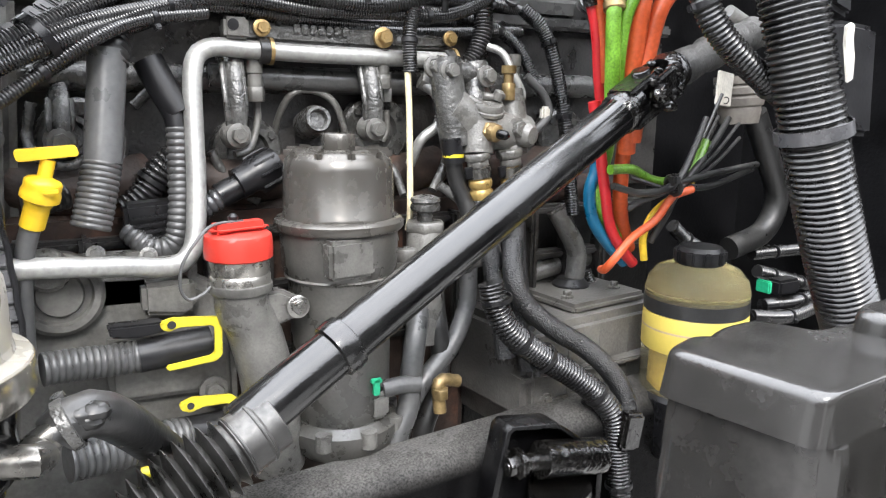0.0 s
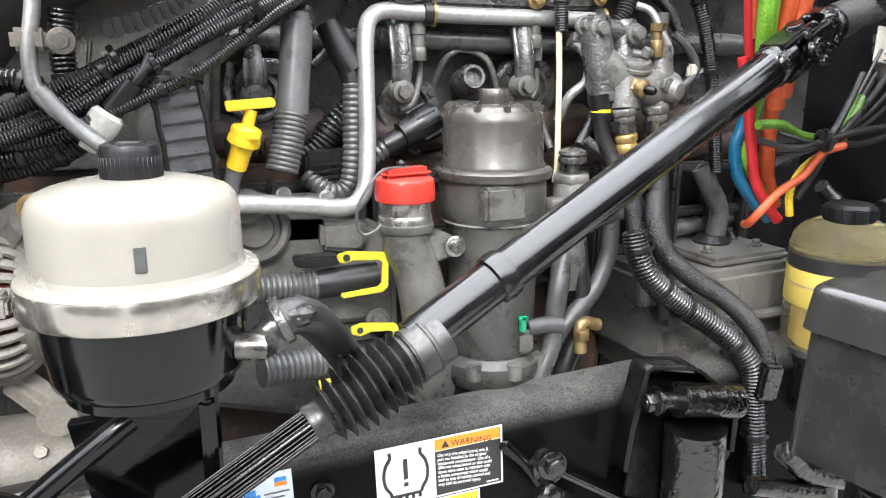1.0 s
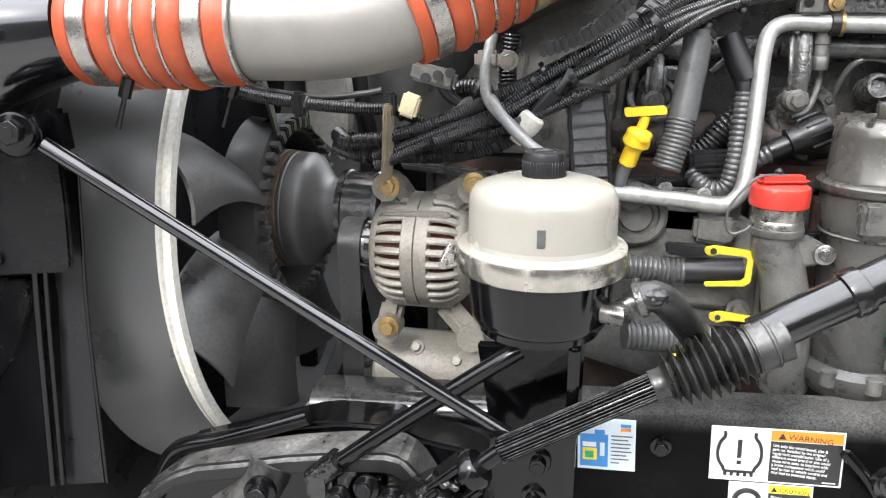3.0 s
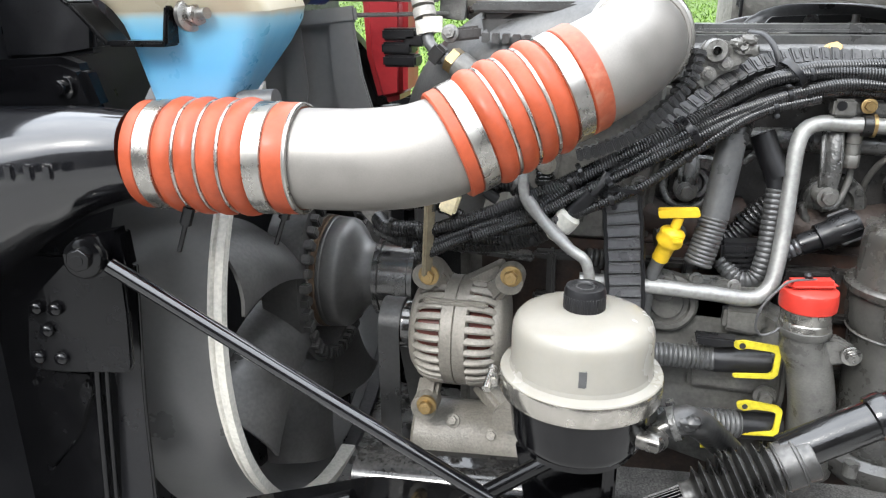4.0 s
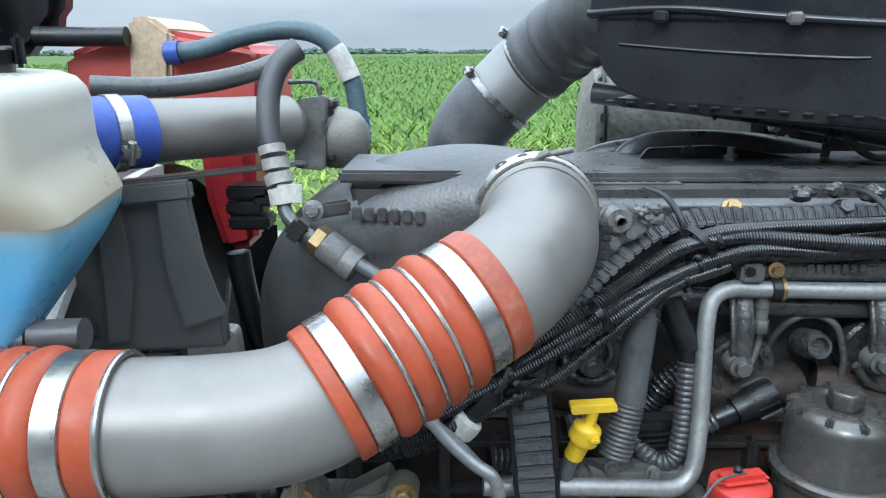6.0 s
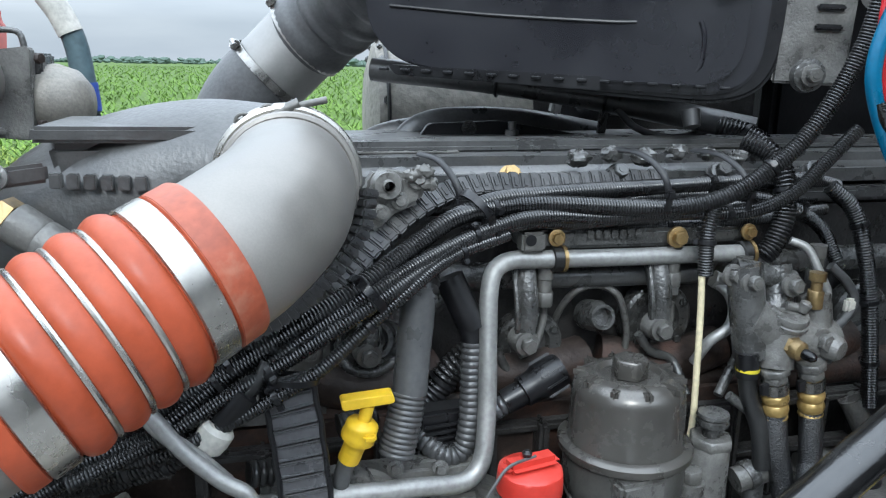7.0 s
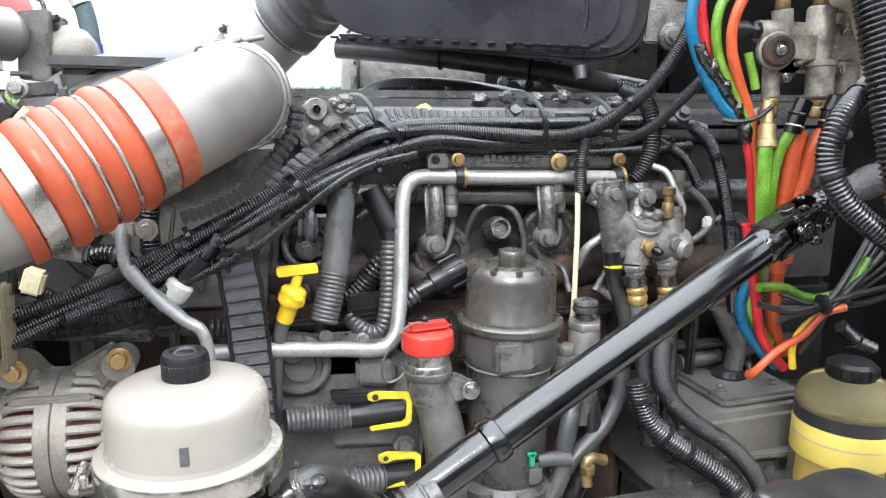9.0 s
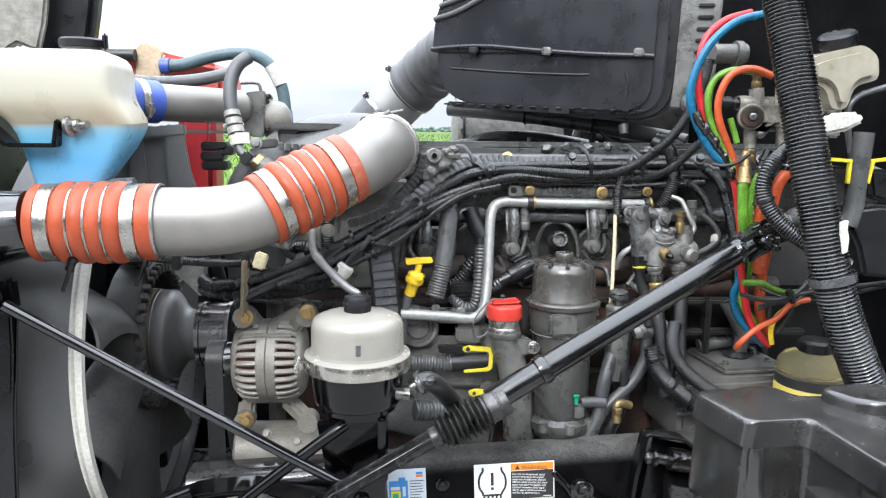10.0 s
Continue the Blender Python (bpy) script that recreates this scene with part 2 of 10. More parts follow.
# ---- shape helpers: each gives (vertices, faces) ----
def join(*shapes):
    vs, fs = [], []
    for v, f in shapes:
        k = len(vs)
        vs.extend(v)
        fs.extend([tuple(i + k for i in face) for face in f])
    return vs, fs


def moved(shape, m):
    return [tuple(m @ Vector(v)) for v in shape[0]], shape[1]


def aim(place, way, twist=0.0):
    """A pose at place whose z axis points along way."""
    q = Vector(way).normalized().to_track_quat("Z", "Y").to_matrix().to_4x4()
    return Matrix.Translation(Vector(place)) @ q @ Matrix.Rotation(radians(twist), 4, "Z")


def along(points, step):
    """Even steps on a smooth line through the points."""
    p = [Vector(q[:3]) for q in points]
    if len(p) == 2:
        fine = [p[0].lerp(p[1], k / 40) for k in range(41)]
    else:
        p = [p[0] * 2 - p[1]] + p + [p[-1] * 2 - p[-2]]
        fine = []
        for a, b, c, d in zip(p, p[1:], p[2:], p[3:]):
            for k in range(24):
                t = k / 24
                fine.append(0.5 * ((2 * b) + (c - a) * t + (2 * a - 5 * b + 4 * c - d) * t * t + (3 * b - a - 3 * c + d) * t ** 3))
        fine.append(p[-2])
    run = [0.0]
    for a, b in zip(fine, fine[1:]):
        run.append(run[-1] + (b - a).length)
    count = max(2, int(round(run[-1] / step)) + 1)
    out, j = [], 0
    for k in range(count):
        s = run[-1] * k / (count - 1)
        while j < len(run) - 2 and run[j + 1] < s:
            j += 1
        f = 0 if run[j + 1] == run[j] else (s - run[j]) / (run[j + 1] - run[j])
        out.append(fine[j].lerp(fine[j + 1], min(1, max(0, f))))
    return out, run[-1]


def sweep(line, radii, n=12, caps=True, flat=1.0):
    """A tube round the given line of close points; radii a number or one a point."""
    m = len(line)
    if not isinstance(radii, (list, tuple)):
        radii = [radii] * m
    vs, fs = [], []
    way = (line[1] - line[0]).normalized()
    side = way.orthogonal().normalized()
    for k in range(m):
        w = (line[min(k + 1, m - 1)] - line[max(k - 1, 0)]).normalized()
        side = (side - w * side.dot(w)).normalized()
        up = w.cross(side)
        for i in range(n):
            a = 2 * math.pi * i / n
            vs.append(tuple(line[k] + radii[k] * (math.cos(a) * side + flat * math.sin(a) * up)))
    for k in range(m - 1):
        for i in range(n):
            j = (i + 1) % n
            fs.append((k * n + i, k * n + j, (k + 1) * n + j, (k + 1) * n + i))
    if caps:
        fs.append(tuple(reversed(range(n))))
        fs.append(tuple(range((m - 1) * n, m * n)))
    return vs, fs


def pipe(points, r, n=12, step=None, flat=1.0):
    line, _ = along(points, step or max(r * 0.8, 0.003))
    return sweep(line, r, n, flat=flat)


def ribbed(points, r, pitch=0.0045, depth=0.2, n=12, gap=0.5):
    """Corrugated conduit: square ribs all along."""
    line, length = along(points, pitch / 4)
    cycle = [1.0 - 0.25 * depth, 1.0, 1.0 - 0.25 * depth, 1.0 - depth]
    return sweep(line, [r * cycle[k % 4] for k in range(len(line))], n)


def lathe(profile, n=28, m=None, caps=True):
    """Turned about z; profile of (radius, height)."""
    vs, fs = [], []
    for r, h in profile:
        for i in range(n):
            a = 2 * math.pi * i / n
            vs.append((r * math.cos(a), r * math.sin(a), h))
    for k in range(len(profile) - 1):
        for i in range(n):
            j = (i + 1) % n
            fs.append((k * n + i, k * n + j, (k + 1) * n + j, (k + 1) * n + i))
    if caps:
        fs.append(tuple(reversed(range(n))))
        fs.append(tuple(range((len(profile) - 1) * n, len(profile) * n)))
    return moved((vs, fs), m) if m else (vs, fs)


def soften(shape, width, segments=2, angle=30):
    bm = bmesh.new()
    vs = [bm.verts.new(v) for v in shape[0]]
    for f in shape[1]:
        try:
            bm.faces.new([vs[i] for i in f])
        except ValueError:
            pass
    bmesh.ops.recalc_face_normals(bm, faces=bm.faces[:])
    edges = [e for e in bm.edges if len(e.link_faces) == 2 and e.calc_face_angle(0) > radians(angle)]
    bmesh.ops.bevel(bm, geom=edges, offset=width, segments=segments, affect="EDGES", clamp_overlap=True)
    bm.verts.index_update()
    out = [tuple(v.co) for v in bm.verts], [tuple(v.index for v in f.verts) for f in bm.faces]
    bm.free()
    return out


def block(sx, sy, sz, bevel=0.003, m=None, segments=2):
    x, y, z = sx / 2, sy / 2, sz / 2
    v = [(-x, -y, -z), (x, -y, -z), (x, y, -z), (-x, y, -z), (-x, -y, z), (x, -y, z), (x, y, z), (-x, y, z)]
    f = [(3, 2, 1, 0), (4, 5, 6, 7), (0, 1, 5, 4), (1, 2, 6, 5), (2, 3, 7, 6), (3, 0, 4, 7)]
    s = soften((v, f), bevel, segments) if bevel else (v, f)
    return moved(s, m) if m else s


def span(a, b, bevel=0.003, segments=2):
    """A bevelled box between two opposite corners."""
    c = [(p + q) / 2 for p, q in zip(a, b)]
    return block(*[max(abs(p - q), 0.001) for p, q in zip(a, b)], bevel, Matrix.Translation(c), segments)


def bar(a, b, wide, thick, bevel=0.001, twist=0.0):
    """A flat bar from a to b."""
    a, b = Vector(a), Vector(b)
    return block(wide, thick, (b - a).length, bevel, aim((a + b) / 2, b - a, twist))


def plate(outline, depth, bevel=0.0015, segments=2):
    """A flat outline of places, all on one upright plane, given depth along +y."""
    n = len(outline)
    v = [tuple(p[:3]) for p in outline] + [(p[0], p[1] + depth, p[2]) for p in outline]
    f = [tuple(range(n)), tuple(reversed(range(n, 2 * n)))] + [(i, i + n, (i + 1) % n + n, (i + 1) % n) for i in range(n)]
    s = (v, f)
    return soften(s, bevel, segments) if bevel else s


def hexagon(r, h, m=None):
    s = soften(lathe([(r, 0), (r, h)], 6), r * 0.08, 1)
    return moved(s, m) if m else s


def torus(big, small, m=None, n=40, k=8):
    vs, fs = [], []
    for i in range(n):
        a = 2 * math.pi * i / n
        for j in range(k):
            b = 2 * math.pi * j / k
            vs.append(((big + small * math.cos(b)) * math.cos(a), (big + small * math.cos(b)) * math.sin(a), small * math.sin(b)))
    for i in range(n):
        for j in range(k):
            fs.append((i * k + j, ((i + 1) % n) * k + j, ((i + 1) % n) * k + (j + 1) % k, i * k + (j + 1) % k))
    return moved((vs, fs), m) if m else (vs, fs)


def rounded(points, r, n=5):
    """The outline with its corners turned into arcs."""
    out = []
    p = [Vector(q) for q in points]
    for a, b, c in zip(p[-1:] + p[:-1], p, p[1:] + p[:1]):
        d0, d1 = (a - b), (c - b)
        k = min(r, d0.length * 0.45, d1.length * 0.45)
        s, e = b + d0.normalized() * k, b + d1.normalized() * k
        out += [tuple(s * (1 - t) ** 2 + b * 2 * t * (1 - t) + e * t * t) for t in [i / n for i in range(n + 1)]]
    return out


def lump(place, r, seed, squash=(1, 1, 1), rough=0.22):
    """An uneven blob."""
    g = random.Random(seed)
    vs, fs, n, m = [], [], 14, 9
    for j in range(m + 1):
        b = math.pi * j / m
        for i in range(n):
            a = 2 * math.pi * i / n
            k = r * (1 + rough * g.uniform(-1, 1))
            vs.append((place[0] + squash[0] * k * math.sin(b) * math.cos(a), place[1] + squash[1] * k * math.sin(b) * math.sin(a), place[2] + squash[2] * k * math.cos(b)))
    for j in range(m):
        fs += [(j * n + i, j * n + (i + 1) % n, (j + 1) * n + (i + 1) % n, (j + 1) * n + i) for i in range(n)]
    return vs, fs


# ---- objects ----
def mesh_of(name, shape, mat, sharp=38):
    me = bpy.data.meshes.new(name)
    me.from_pydata(shape[0], [], shape[1])
    bm = bmesh.new()
    bm.from_mesh(me)
    bmesh.ops.recalc_face_normals(bm, faces=bm.faces[:])
    bm.to_mesh(me)
    bm.free()
    me.materials.append(mat)
    me.shade_smooth()
    me.set_sharp_from_angle(angle=radians(sharp))
    return me


def thing(name, label, category, base=(0, 0, 0), group=""):
    ob = new(name)
    ob.location = base
    ob.empty_display_size = 0.02
    return tagged(ob, label, category, group)


def whole(name, shape, mat, label, category="", group="", kind=""):
    """A thing, or a piece of the setting, of one mesh."""
    ob = new(name, mesh_of(name, shape, mat))
    return tagged(ob, label, category, group, kind)


def root_of(ob):
    while ob.parent:
        ob = ob.parent
    return ob


def part(name, shape, mat, parent, label=""):
    """One mesh under a thing or under a part; shapes are given in the world."""
    off = Vector(root_of(parent).location)
    ob = new(name, mesh_of(name, ([tuple(Vector(v) - off) for v in shape[0]], shape[1]), mat))
    ob.parent = parent
    return tagged(ob, label)


BOLTS = {}


def bolt(parent, place, way=(0, -1, 0), s=0.008, mat=None, label="", washer=True):
    """A flanged hexagon bolt head; alike ones share a mesh."""
    mat = mat or STEEL
    key = (round(s, 4), mat.name, washer)
    if key not in BOLTS:
        shapes = [hexagon(s, s * 1.0, Matrix.Translation((0, 0, s * 0.25)))]
        if washer:
            shapes.append(lathe([(s * 1.45, -s * 0.3), (s * 1.45, s * 0.2), (s * 1.2, s * 0.3)], 18))
        shapes.append(lathe([(s * 0.5, s * 1.2), (s * 0.45, s * 1.32)], 10))
        BOLTS[key] = mesh_of("bolt", join(*shapes), mat)
    ob = new("bolt", BOLTS[key])
    off = Vector(root_of(parent).location)
    ob.parent = parent
    ob.matrix_local = aim(Vector(place) - off, way, 17)
    return tagged(ob, label)


def clamp_ring(parent, place, way, r, wide=0.012, mat=None, screw=True, turn=0.0, label=""):
    """A band clamp with its screw housing."""
    m = aim(place, way, turn)
    s = [lathe([(r, -wide / 2), (r + 0.0016, -wide / 2 + 0.0008), (r + 0.0016, wide / 2 - 0.0008), (r, wide / 2)], 36, m, caps=False)]
    if screw:
        s.append(block(0.012, 0.012, wide * 1.2, 0.002, m @ Matrix.Translation((r + 0.006, 0, 0))))
        s.append(moved(lathe([(0.0045, -0.012), (0.0045, 0.012)], 12), m @ Matrix.Translation((r + 0.009, 0, 0)) @ Matrix.Rotation(radians(90), 4, "X")))
    return part("clamp", join(*s), mat or BRIGHT_STEEL, parent, label or "stainless band clamp")


def ties(parent, place, way, r, wide=0.005):
    m = aim(place, way, random.uniform(0, 360))
    s = [lathe([(r, -wide / 2), (r + 0.0014, -wide / 2), (r + 0.0014, wide / 2), (r, wide / 2)], 20, m, caps=False), block(0.006, 0.007, wide * 1.3, 0.001, m @ Matrix.Translation((r + 0.003, 0, 0)))]
    return part("cable_tie", join(*s), BLACK_PLASTIC, parent, "black cable tie")


def writing(text, size, place, mat, parent, turn=(90, 0, 0), depth=0.0002, align="LEFT"):
    c = bpy.data.curves.new("lettering", "FONT")
    c.body, c.size, c.extrude, c.align_x = text, size, depth, align
    tmp = bpy.data.objects.new("lettering_source", c)
    me = bpy.data.meshes.new_from_object(tmp)
    bpy.data.objects.remove(tmp)
    me.materials.clear()
    me.materials.append(mat)
    ob = new("lettering", me)
    ob.parent = parent
    ob.matrix_local = pose(*(Vector(place) - Vector(root_of(parent).location)), *turn)
    return ob

# ---- ground, field and distance ----
def sheet(x0, x1, y0, y1, z, cuts=1):
    vs, fs = [], []
    for j in range(cuts + 1):
        for i in range(cuts + 1):
            vs.append((x0 + (x1 - x0) * i / cuts, y0 + (y1 - y0) * j / cuts, z))
    for j in range(cuts):
        for i in range(cuts):
            a = j * (cuts + 1) + i
            fs.append((a, a + 1, a + cuts + 2, a + cuts + 1))
    return vs, fs


whole("ground", sheet(-2500, 2500, -2500, 2500, 0.0, 2), SOIL, "green crop field soil reaching the horizon", "ground", kind="structure")
whole("road", sheet(-300, 300, -120, 7.5, 0.006, 2), ASPHALT, "pale grey gravel yard under the truck", "road", kind="structure")


# unseen walls added behind the camera: they cut low light and darken reflections
DARK_WALL = material("dark_reflection_wall", (0.030, 0.027, 0.025), 0.8, bump=0.3, scale=1.5, fine=20.0, vary=0.4)
whole("wall_south", span((-1.1, -6.4, 0.0), (16, -6.2, 4.3), 0.02), DARK_WALL, "plain dark wall added out of view to darken reflections", "wall", kind="structure")
whole("wall_southwest", span((-16, -6.4, 0.0), (-2.3, -6.2, 4.3), 0.02), DARK_WALL, "plain dark wall added out of view beside a gap", "wall", kind="structure")


def leaf_blade(vs, fs, root, way, long, wide, droop):
    """One arching blade of three segments."""
    side = Vector((-way.y, way.x, 0)) * wide
    k = len(vs)
    for t in (0.0, 0.4, 0.75):
        p = root + way * (long * t * (1 - 0.15 * t)) + Vector((0, 0, long * (0.95 * t - droop * t * t)))
        w = side * (0.6 + 0.8 * t - 1.1 * t * t)
        vs.append(tuple(p - w))
        vs.append(tuple(p + w))
    p = root + way * long * 0.9 + Vector((0, 0, long * (0.95 - droop)))
    vs.append(tuple(p))
    fs.extend([(k, k + 1, k + 3, k + 2), (k + 2, k + 3, k + 5, k + 4), (k + 4, k + 5, k + 6)])


def crop(rng, rows, x0, x1, y0, spacing, tall, leaves):
    vs, fs = [], []
    for j in range(rows):
        y = y0 * (1 + spacing / y0) ** j
        half = 0.75 * y
        count = int((min(x1, half) - max(x0, -half)) / (0.13 + 0.007 * y))
        for i in range(count):
            x = max(x0, -half) + (min(x1, half) - max(x0, -half)) * (i + rng.random()) / count
            h = tall * rng.uniform(0.75, 1.2)
            for k in range(leaves):
                a = rng.uniform(0, 2 * math.pi)
                root = Vector((x + rng.uniform(-0.05, 0.05), y + rng.uniform(-0.25, 0.25), h * rng.uniform(0.0, 0.45)))
                leaf_blade(vs, fs, root, Vector((math.cos(a), math.sin(a), 0)), h * rng.uniform(0.6, 1.0), (0.011 + 0.0005 * y) * rng.uniform(0.7, 1.2), rng.uniform(0.45, 0.9))
    return vs, fs


rng = random.Random(5)
whole("corn_field", crop(rng, 66, -70, 70, 13.5, 0.68, 0.52, 9), CORN, "rows of young green corn plants in a wide field", "crop", kind="stuff")
whole("verge_grass", crop(rng, 14, -14, 14, 7.8, 0.42, 0.30, 9), VERGE, "rough light green grass along the road edge", "grass", kind="stuff")


def tree_line(rng):
    vs, fs = [], []
    for i in range(520):
        a = rng.uniform(-1.25, 1.25)
        far = rng.uniform(760, 900)
        tall = rng.uniform(3.5, 8) * (0.5 + 0.8 * abs(math.sin(a * 7) * math.sin(a * 3.1 + 1)))
        c = Vector((far * math.sin(a), far * math.cos(a), 0))
        side = Vector((math.cos(a), -math.sin(a), 0))
        for k in range(5):
            o = c + side * rng.uniform(-8, 8) + Vector((0, 0, tall * rng.uniform(0.2, 0.8)))
            r = tall * rng.uniform(0.25, 0.5)
            b = len(vs)
            ring = 7
            for q in range(ring):
                w = 2 * math.pi * q / ring
                rr = r * rng.uniform(0.7, 1.25)
                vs.append(tuple(o + side * rr * 1.6 * math.cos(w) + Vector((0, 0, rr * math.sin(w)))))
            vs.append(tuple(o + Vector((-math.sin(a), -math.cos(a), 0)) * r))
            fs.extend([(b + q, b + (q + 1) % ring, b + ring) for q in range(ring)])
    return vs, fs


whole("tree_line", tree_line(random.Random(8)), TREES, "distant haze-paled line of trees on the horizon", "trees", kind="stuff")

# ---- chassis ----
rail = thing("frame_rail", "black painted steel truck frame rail with bolt heads", "frame rail", (0.0, 0.62, 1.0))
tagged(rail, kind="structure")
RAIL = pose(0, 0, -0.021, 0, -3.0, 0)
def rail_shape(stations):
    """A channel with wide rounded corners, drawn out along x."""
    prof = [(0.648, 1.119)]
    for k in range(9):
        a = radians(90 + 90 * k / 8)
        prof.append((0.614 + 0.028 * math.cos(a), 1.099 + 0.028 * math.sin(a)))
    for k in range(9):
        a = radians(180 + 90 * k / 8)
        prof.append((0.614 + 0.028 * math.cos(a), 0.888 + 0.028 * math.sin(a)))
    prof += [(0.648, 0.860), (0.648, 0.868), (0.614, 0.868)]
    for k in range(9):
        a = radians(270 - 90 * k / 8)
        prof.append((0.614 + 0.020 * math.cos(a), 0.888 + 0.020 * math.sin(a)))
    for k in range(9):
        a = radians(180 - 90 * k / 8)
        prof.append((0.614 + 0.020 * math.cos(a), 1.099 + 0.020 * math.sin(a)))
    n = len(prof)
    prof = prof[:1] + [(y, z) for y, z in prof[1:]] + [(0.648, 1.119)]
    prof[0] = (0.648, 1.127)
    n = len(prof)
    v = [(x, y, z) for x in stations for y, z in prof]
    f = [(k * n + i, k * n + (i + 1) % n, (k + 1) * n + (i + 1) % n, (k + 1) * n + i) for k in range(len(stations) - 1) for i in range(n)]
    f += [tuple(range(n)), tuple(range((len(stations) - 1) * n, len(stations) * n))]
    return v, f
RAIL_END = material("gloss_rail_end_paint", (0.003, 0.003, 0.0035), 0.10, bump=0.04, dust=0.35, vary=0.4, scale=8.0, spec=0.6)
part("front_channel", moved(rail_shape((-0.242, 0.03)), RAIL), RAIL_END, rail, "clean gloss black rail end")
part("channel", moved(rail_shape((0.03, 0.3, 0.7, 1.09)), RAIL), RAIL_PAINT, rail)
for p in [(0.144, 0.584, 1.072), (-0.004, 0.584, 0.983), (0.397, 0.584, 1.058), (0.001, 0.582, 1.034), (-0.173, 0.580, 1.026)]:
    bolt(rail, p, (0, -1, 0), 0.0085, BLACK_GLOSS)
for p in [(0.62, 0.584, 1.06), (0.62, 0.584, 0.98), (0.78, 0.584, 1.08), (0.9, 0.584, 1.0)]:
    bolt(rail, p, (0, -1, 0), 0.0085, BLACK_GLOSS)

HORN_PAINT = material("dusty_black_casting_paint", (0.004, 0.004, 0.0045), 0.30, bump=0.15, dust=1.5, vary=0.4, scale=12.0, spec=0.4)
# front extension casting of the frame with its raised rim
horn = thing("front_frame_bracket", "gloss black cast front frame bracket with raised rim", "bracket", (-0.35, 0.52, 1.0))
HORN = [(-0.498, 0.520, 0.958), (-0.458, 0.520, 1.027), (-0.272, 0.520, 1.092), (-0.250, 0.520, 1.096), (-0.168, 0.520, 1.099), (-0.129, 0.520, 1.085), (-0.050, 0.520, 1.074), (-0.023, 0.520, 0.995), (-0.036, 0.520, 0.883), (-0.497, 0.520, 0.819)]
part("body", plate(HORN, 0.06, 0.004), BLACK_GLOSS, horn)
ARM = [(-0.480, 1.000), (-0.452, 1.022), (-0.425, 1.040), (-0.395, 1.053), (-0.345, 1.064), (-0.280, 1.080), (-0.215, 1.092), (-0.160, 1.098), (-0.140, 1.095), (-0.124, 1.078), (-0.104, 1.046)]
part("arm", plate([(x, 0.462, z) for x, z in ARM] + [(x - 0.004, 0.462, z - 0.026) for x, z in reversed(ARM)], 0.058, 0.006, 3), HORN_PAINT, horn)
part("rim", pipe([(-0.495, 0.515, 0.957), (-0.452, 0.512, 1.036), (-0.385, 0.512, 1.062), (-0.318, 0.512, 1.087), (-0.268, 0.514, 1.106)], 0.011, 12), BLACK_GLOSS, horn)
for p in [(-0.158, 0.515, 1.070), (-0.191, 0.515, 1.018), (-0.339, 0.510, 1.006)]:
    bolt(horn, p, (0, -1, 0), 0.011, BLACK_GLOSS)

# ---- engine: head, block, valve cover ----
# near-black casting for the block's rear end: deep shade put into its colour
CAST_SHADE = material("shaded_block_casting", (0.007, 0.0066, 0.0062), 0.4, bump=0.6, scale=20.0, fine=200.0, dust=0.15, vary=0.6, spec=0.3)
engine = thing("engine", "dark grey six cylinder diesel engine with rusty patches", "engine", (0.4, 0.9, 1.2))
part("cylinder_head", span((-0.10, 0.845, 1.36), (0.98, 1.25, 1.60), 0.012), DEEP_IRON, engine)
part("front_cover", soften(join(span((-0.20, 0.83, 0.80), (-0.08, 1.25, 1.50), 0)), 0.02, 3), ALU_GREY, engine, "grey timing cover")
case = part("gear_case", soften(plate([(-0.185, 0.795, 1.37), (0.075, 0.795, 1.37), (0.085, 0.795, 1.50), (0.092, 0.795, 1.600), (-0.02, 0.795, 1.600), (-0.10, 0.795, 1.54), (-0.185, 0.795, 1.50)], 0.05, 0), 0.012, 3), ALU_GREY, engine, "pale cast gear case")
for q in ((-0.150, 0.794, 1.48), (-0.06, 0.794, 1.53), (0.03, 0.794, 1.575), (0.06, 0.794, 1.46), (-0.02, 0.794, 1.42)):
    bolt(case, q, (0, -1, 0), 0.008, CAST_GREY)
for k in range(4):
    part("case_rib", bar((-0.12 + 0.05 * k, 0.793, 1.40), (-0.10 + 0.05 * k, 0.793, 1.52), 0.008, 0.012, 0.003), CAST_GREY, case)
part("block", span((-0.16, 0.80, 0.80), (0.60, 1.30, 1.39), 0.015), RUSTY, engine, "rust-brown engine block")
part("rear_block", span((0.604, 0.84, 0.80), (0.98, 1.30, 1.37), 0.015), CAST_SHADE, engine, "rear end of the block, coloured as in deep shade")
cover = part("valve_cover", span((0.085, 0.838, 1.60), (0.96, 1.22, 1.652), 0.018, 3), COVER_GREY, engine, "long grey cast valve cover")
part("type_plate", span((0.12, 0.885, 1.6525), (0.24, 0.93, 1.6545), 0.0008), ALU_GREY, cover, "riveted metal type plate")
for k in range(6):
    part("plate_print", span((0.13 + 0.017 * k, 0.893, 1.6547), (0.142 + 0.017 * k, 0.921, 1.6552), 0), STICKER_BLACK, cover)
part("cover_ridge", span((0.10, 0.90, 1.648), (0.94, 0.97, 1.664), 0.006), COVER_GREY, cover)
part("cover_flange", span((0.08, 0.822, 1.596), (0.965, 0.86, 1.612), 0.004), COVER_GREY, cover)
for x in (0.16, 0.282, 0.41, 0.54, 0.67, 0.80):
    bolt(cover, (x, 0.826, 1.634), (0, -0.8, 0.6), 0.0088, ZINC_YELLOW if x == 0.282 else COVER_GREY)
    part("bolt_boss", lathe([(0.015, -0.02), (0.014, 0.0)], 16, aim((x, 0.832, 1.630), (0, -0.8, 0.6))), COVER_GREY, cover)

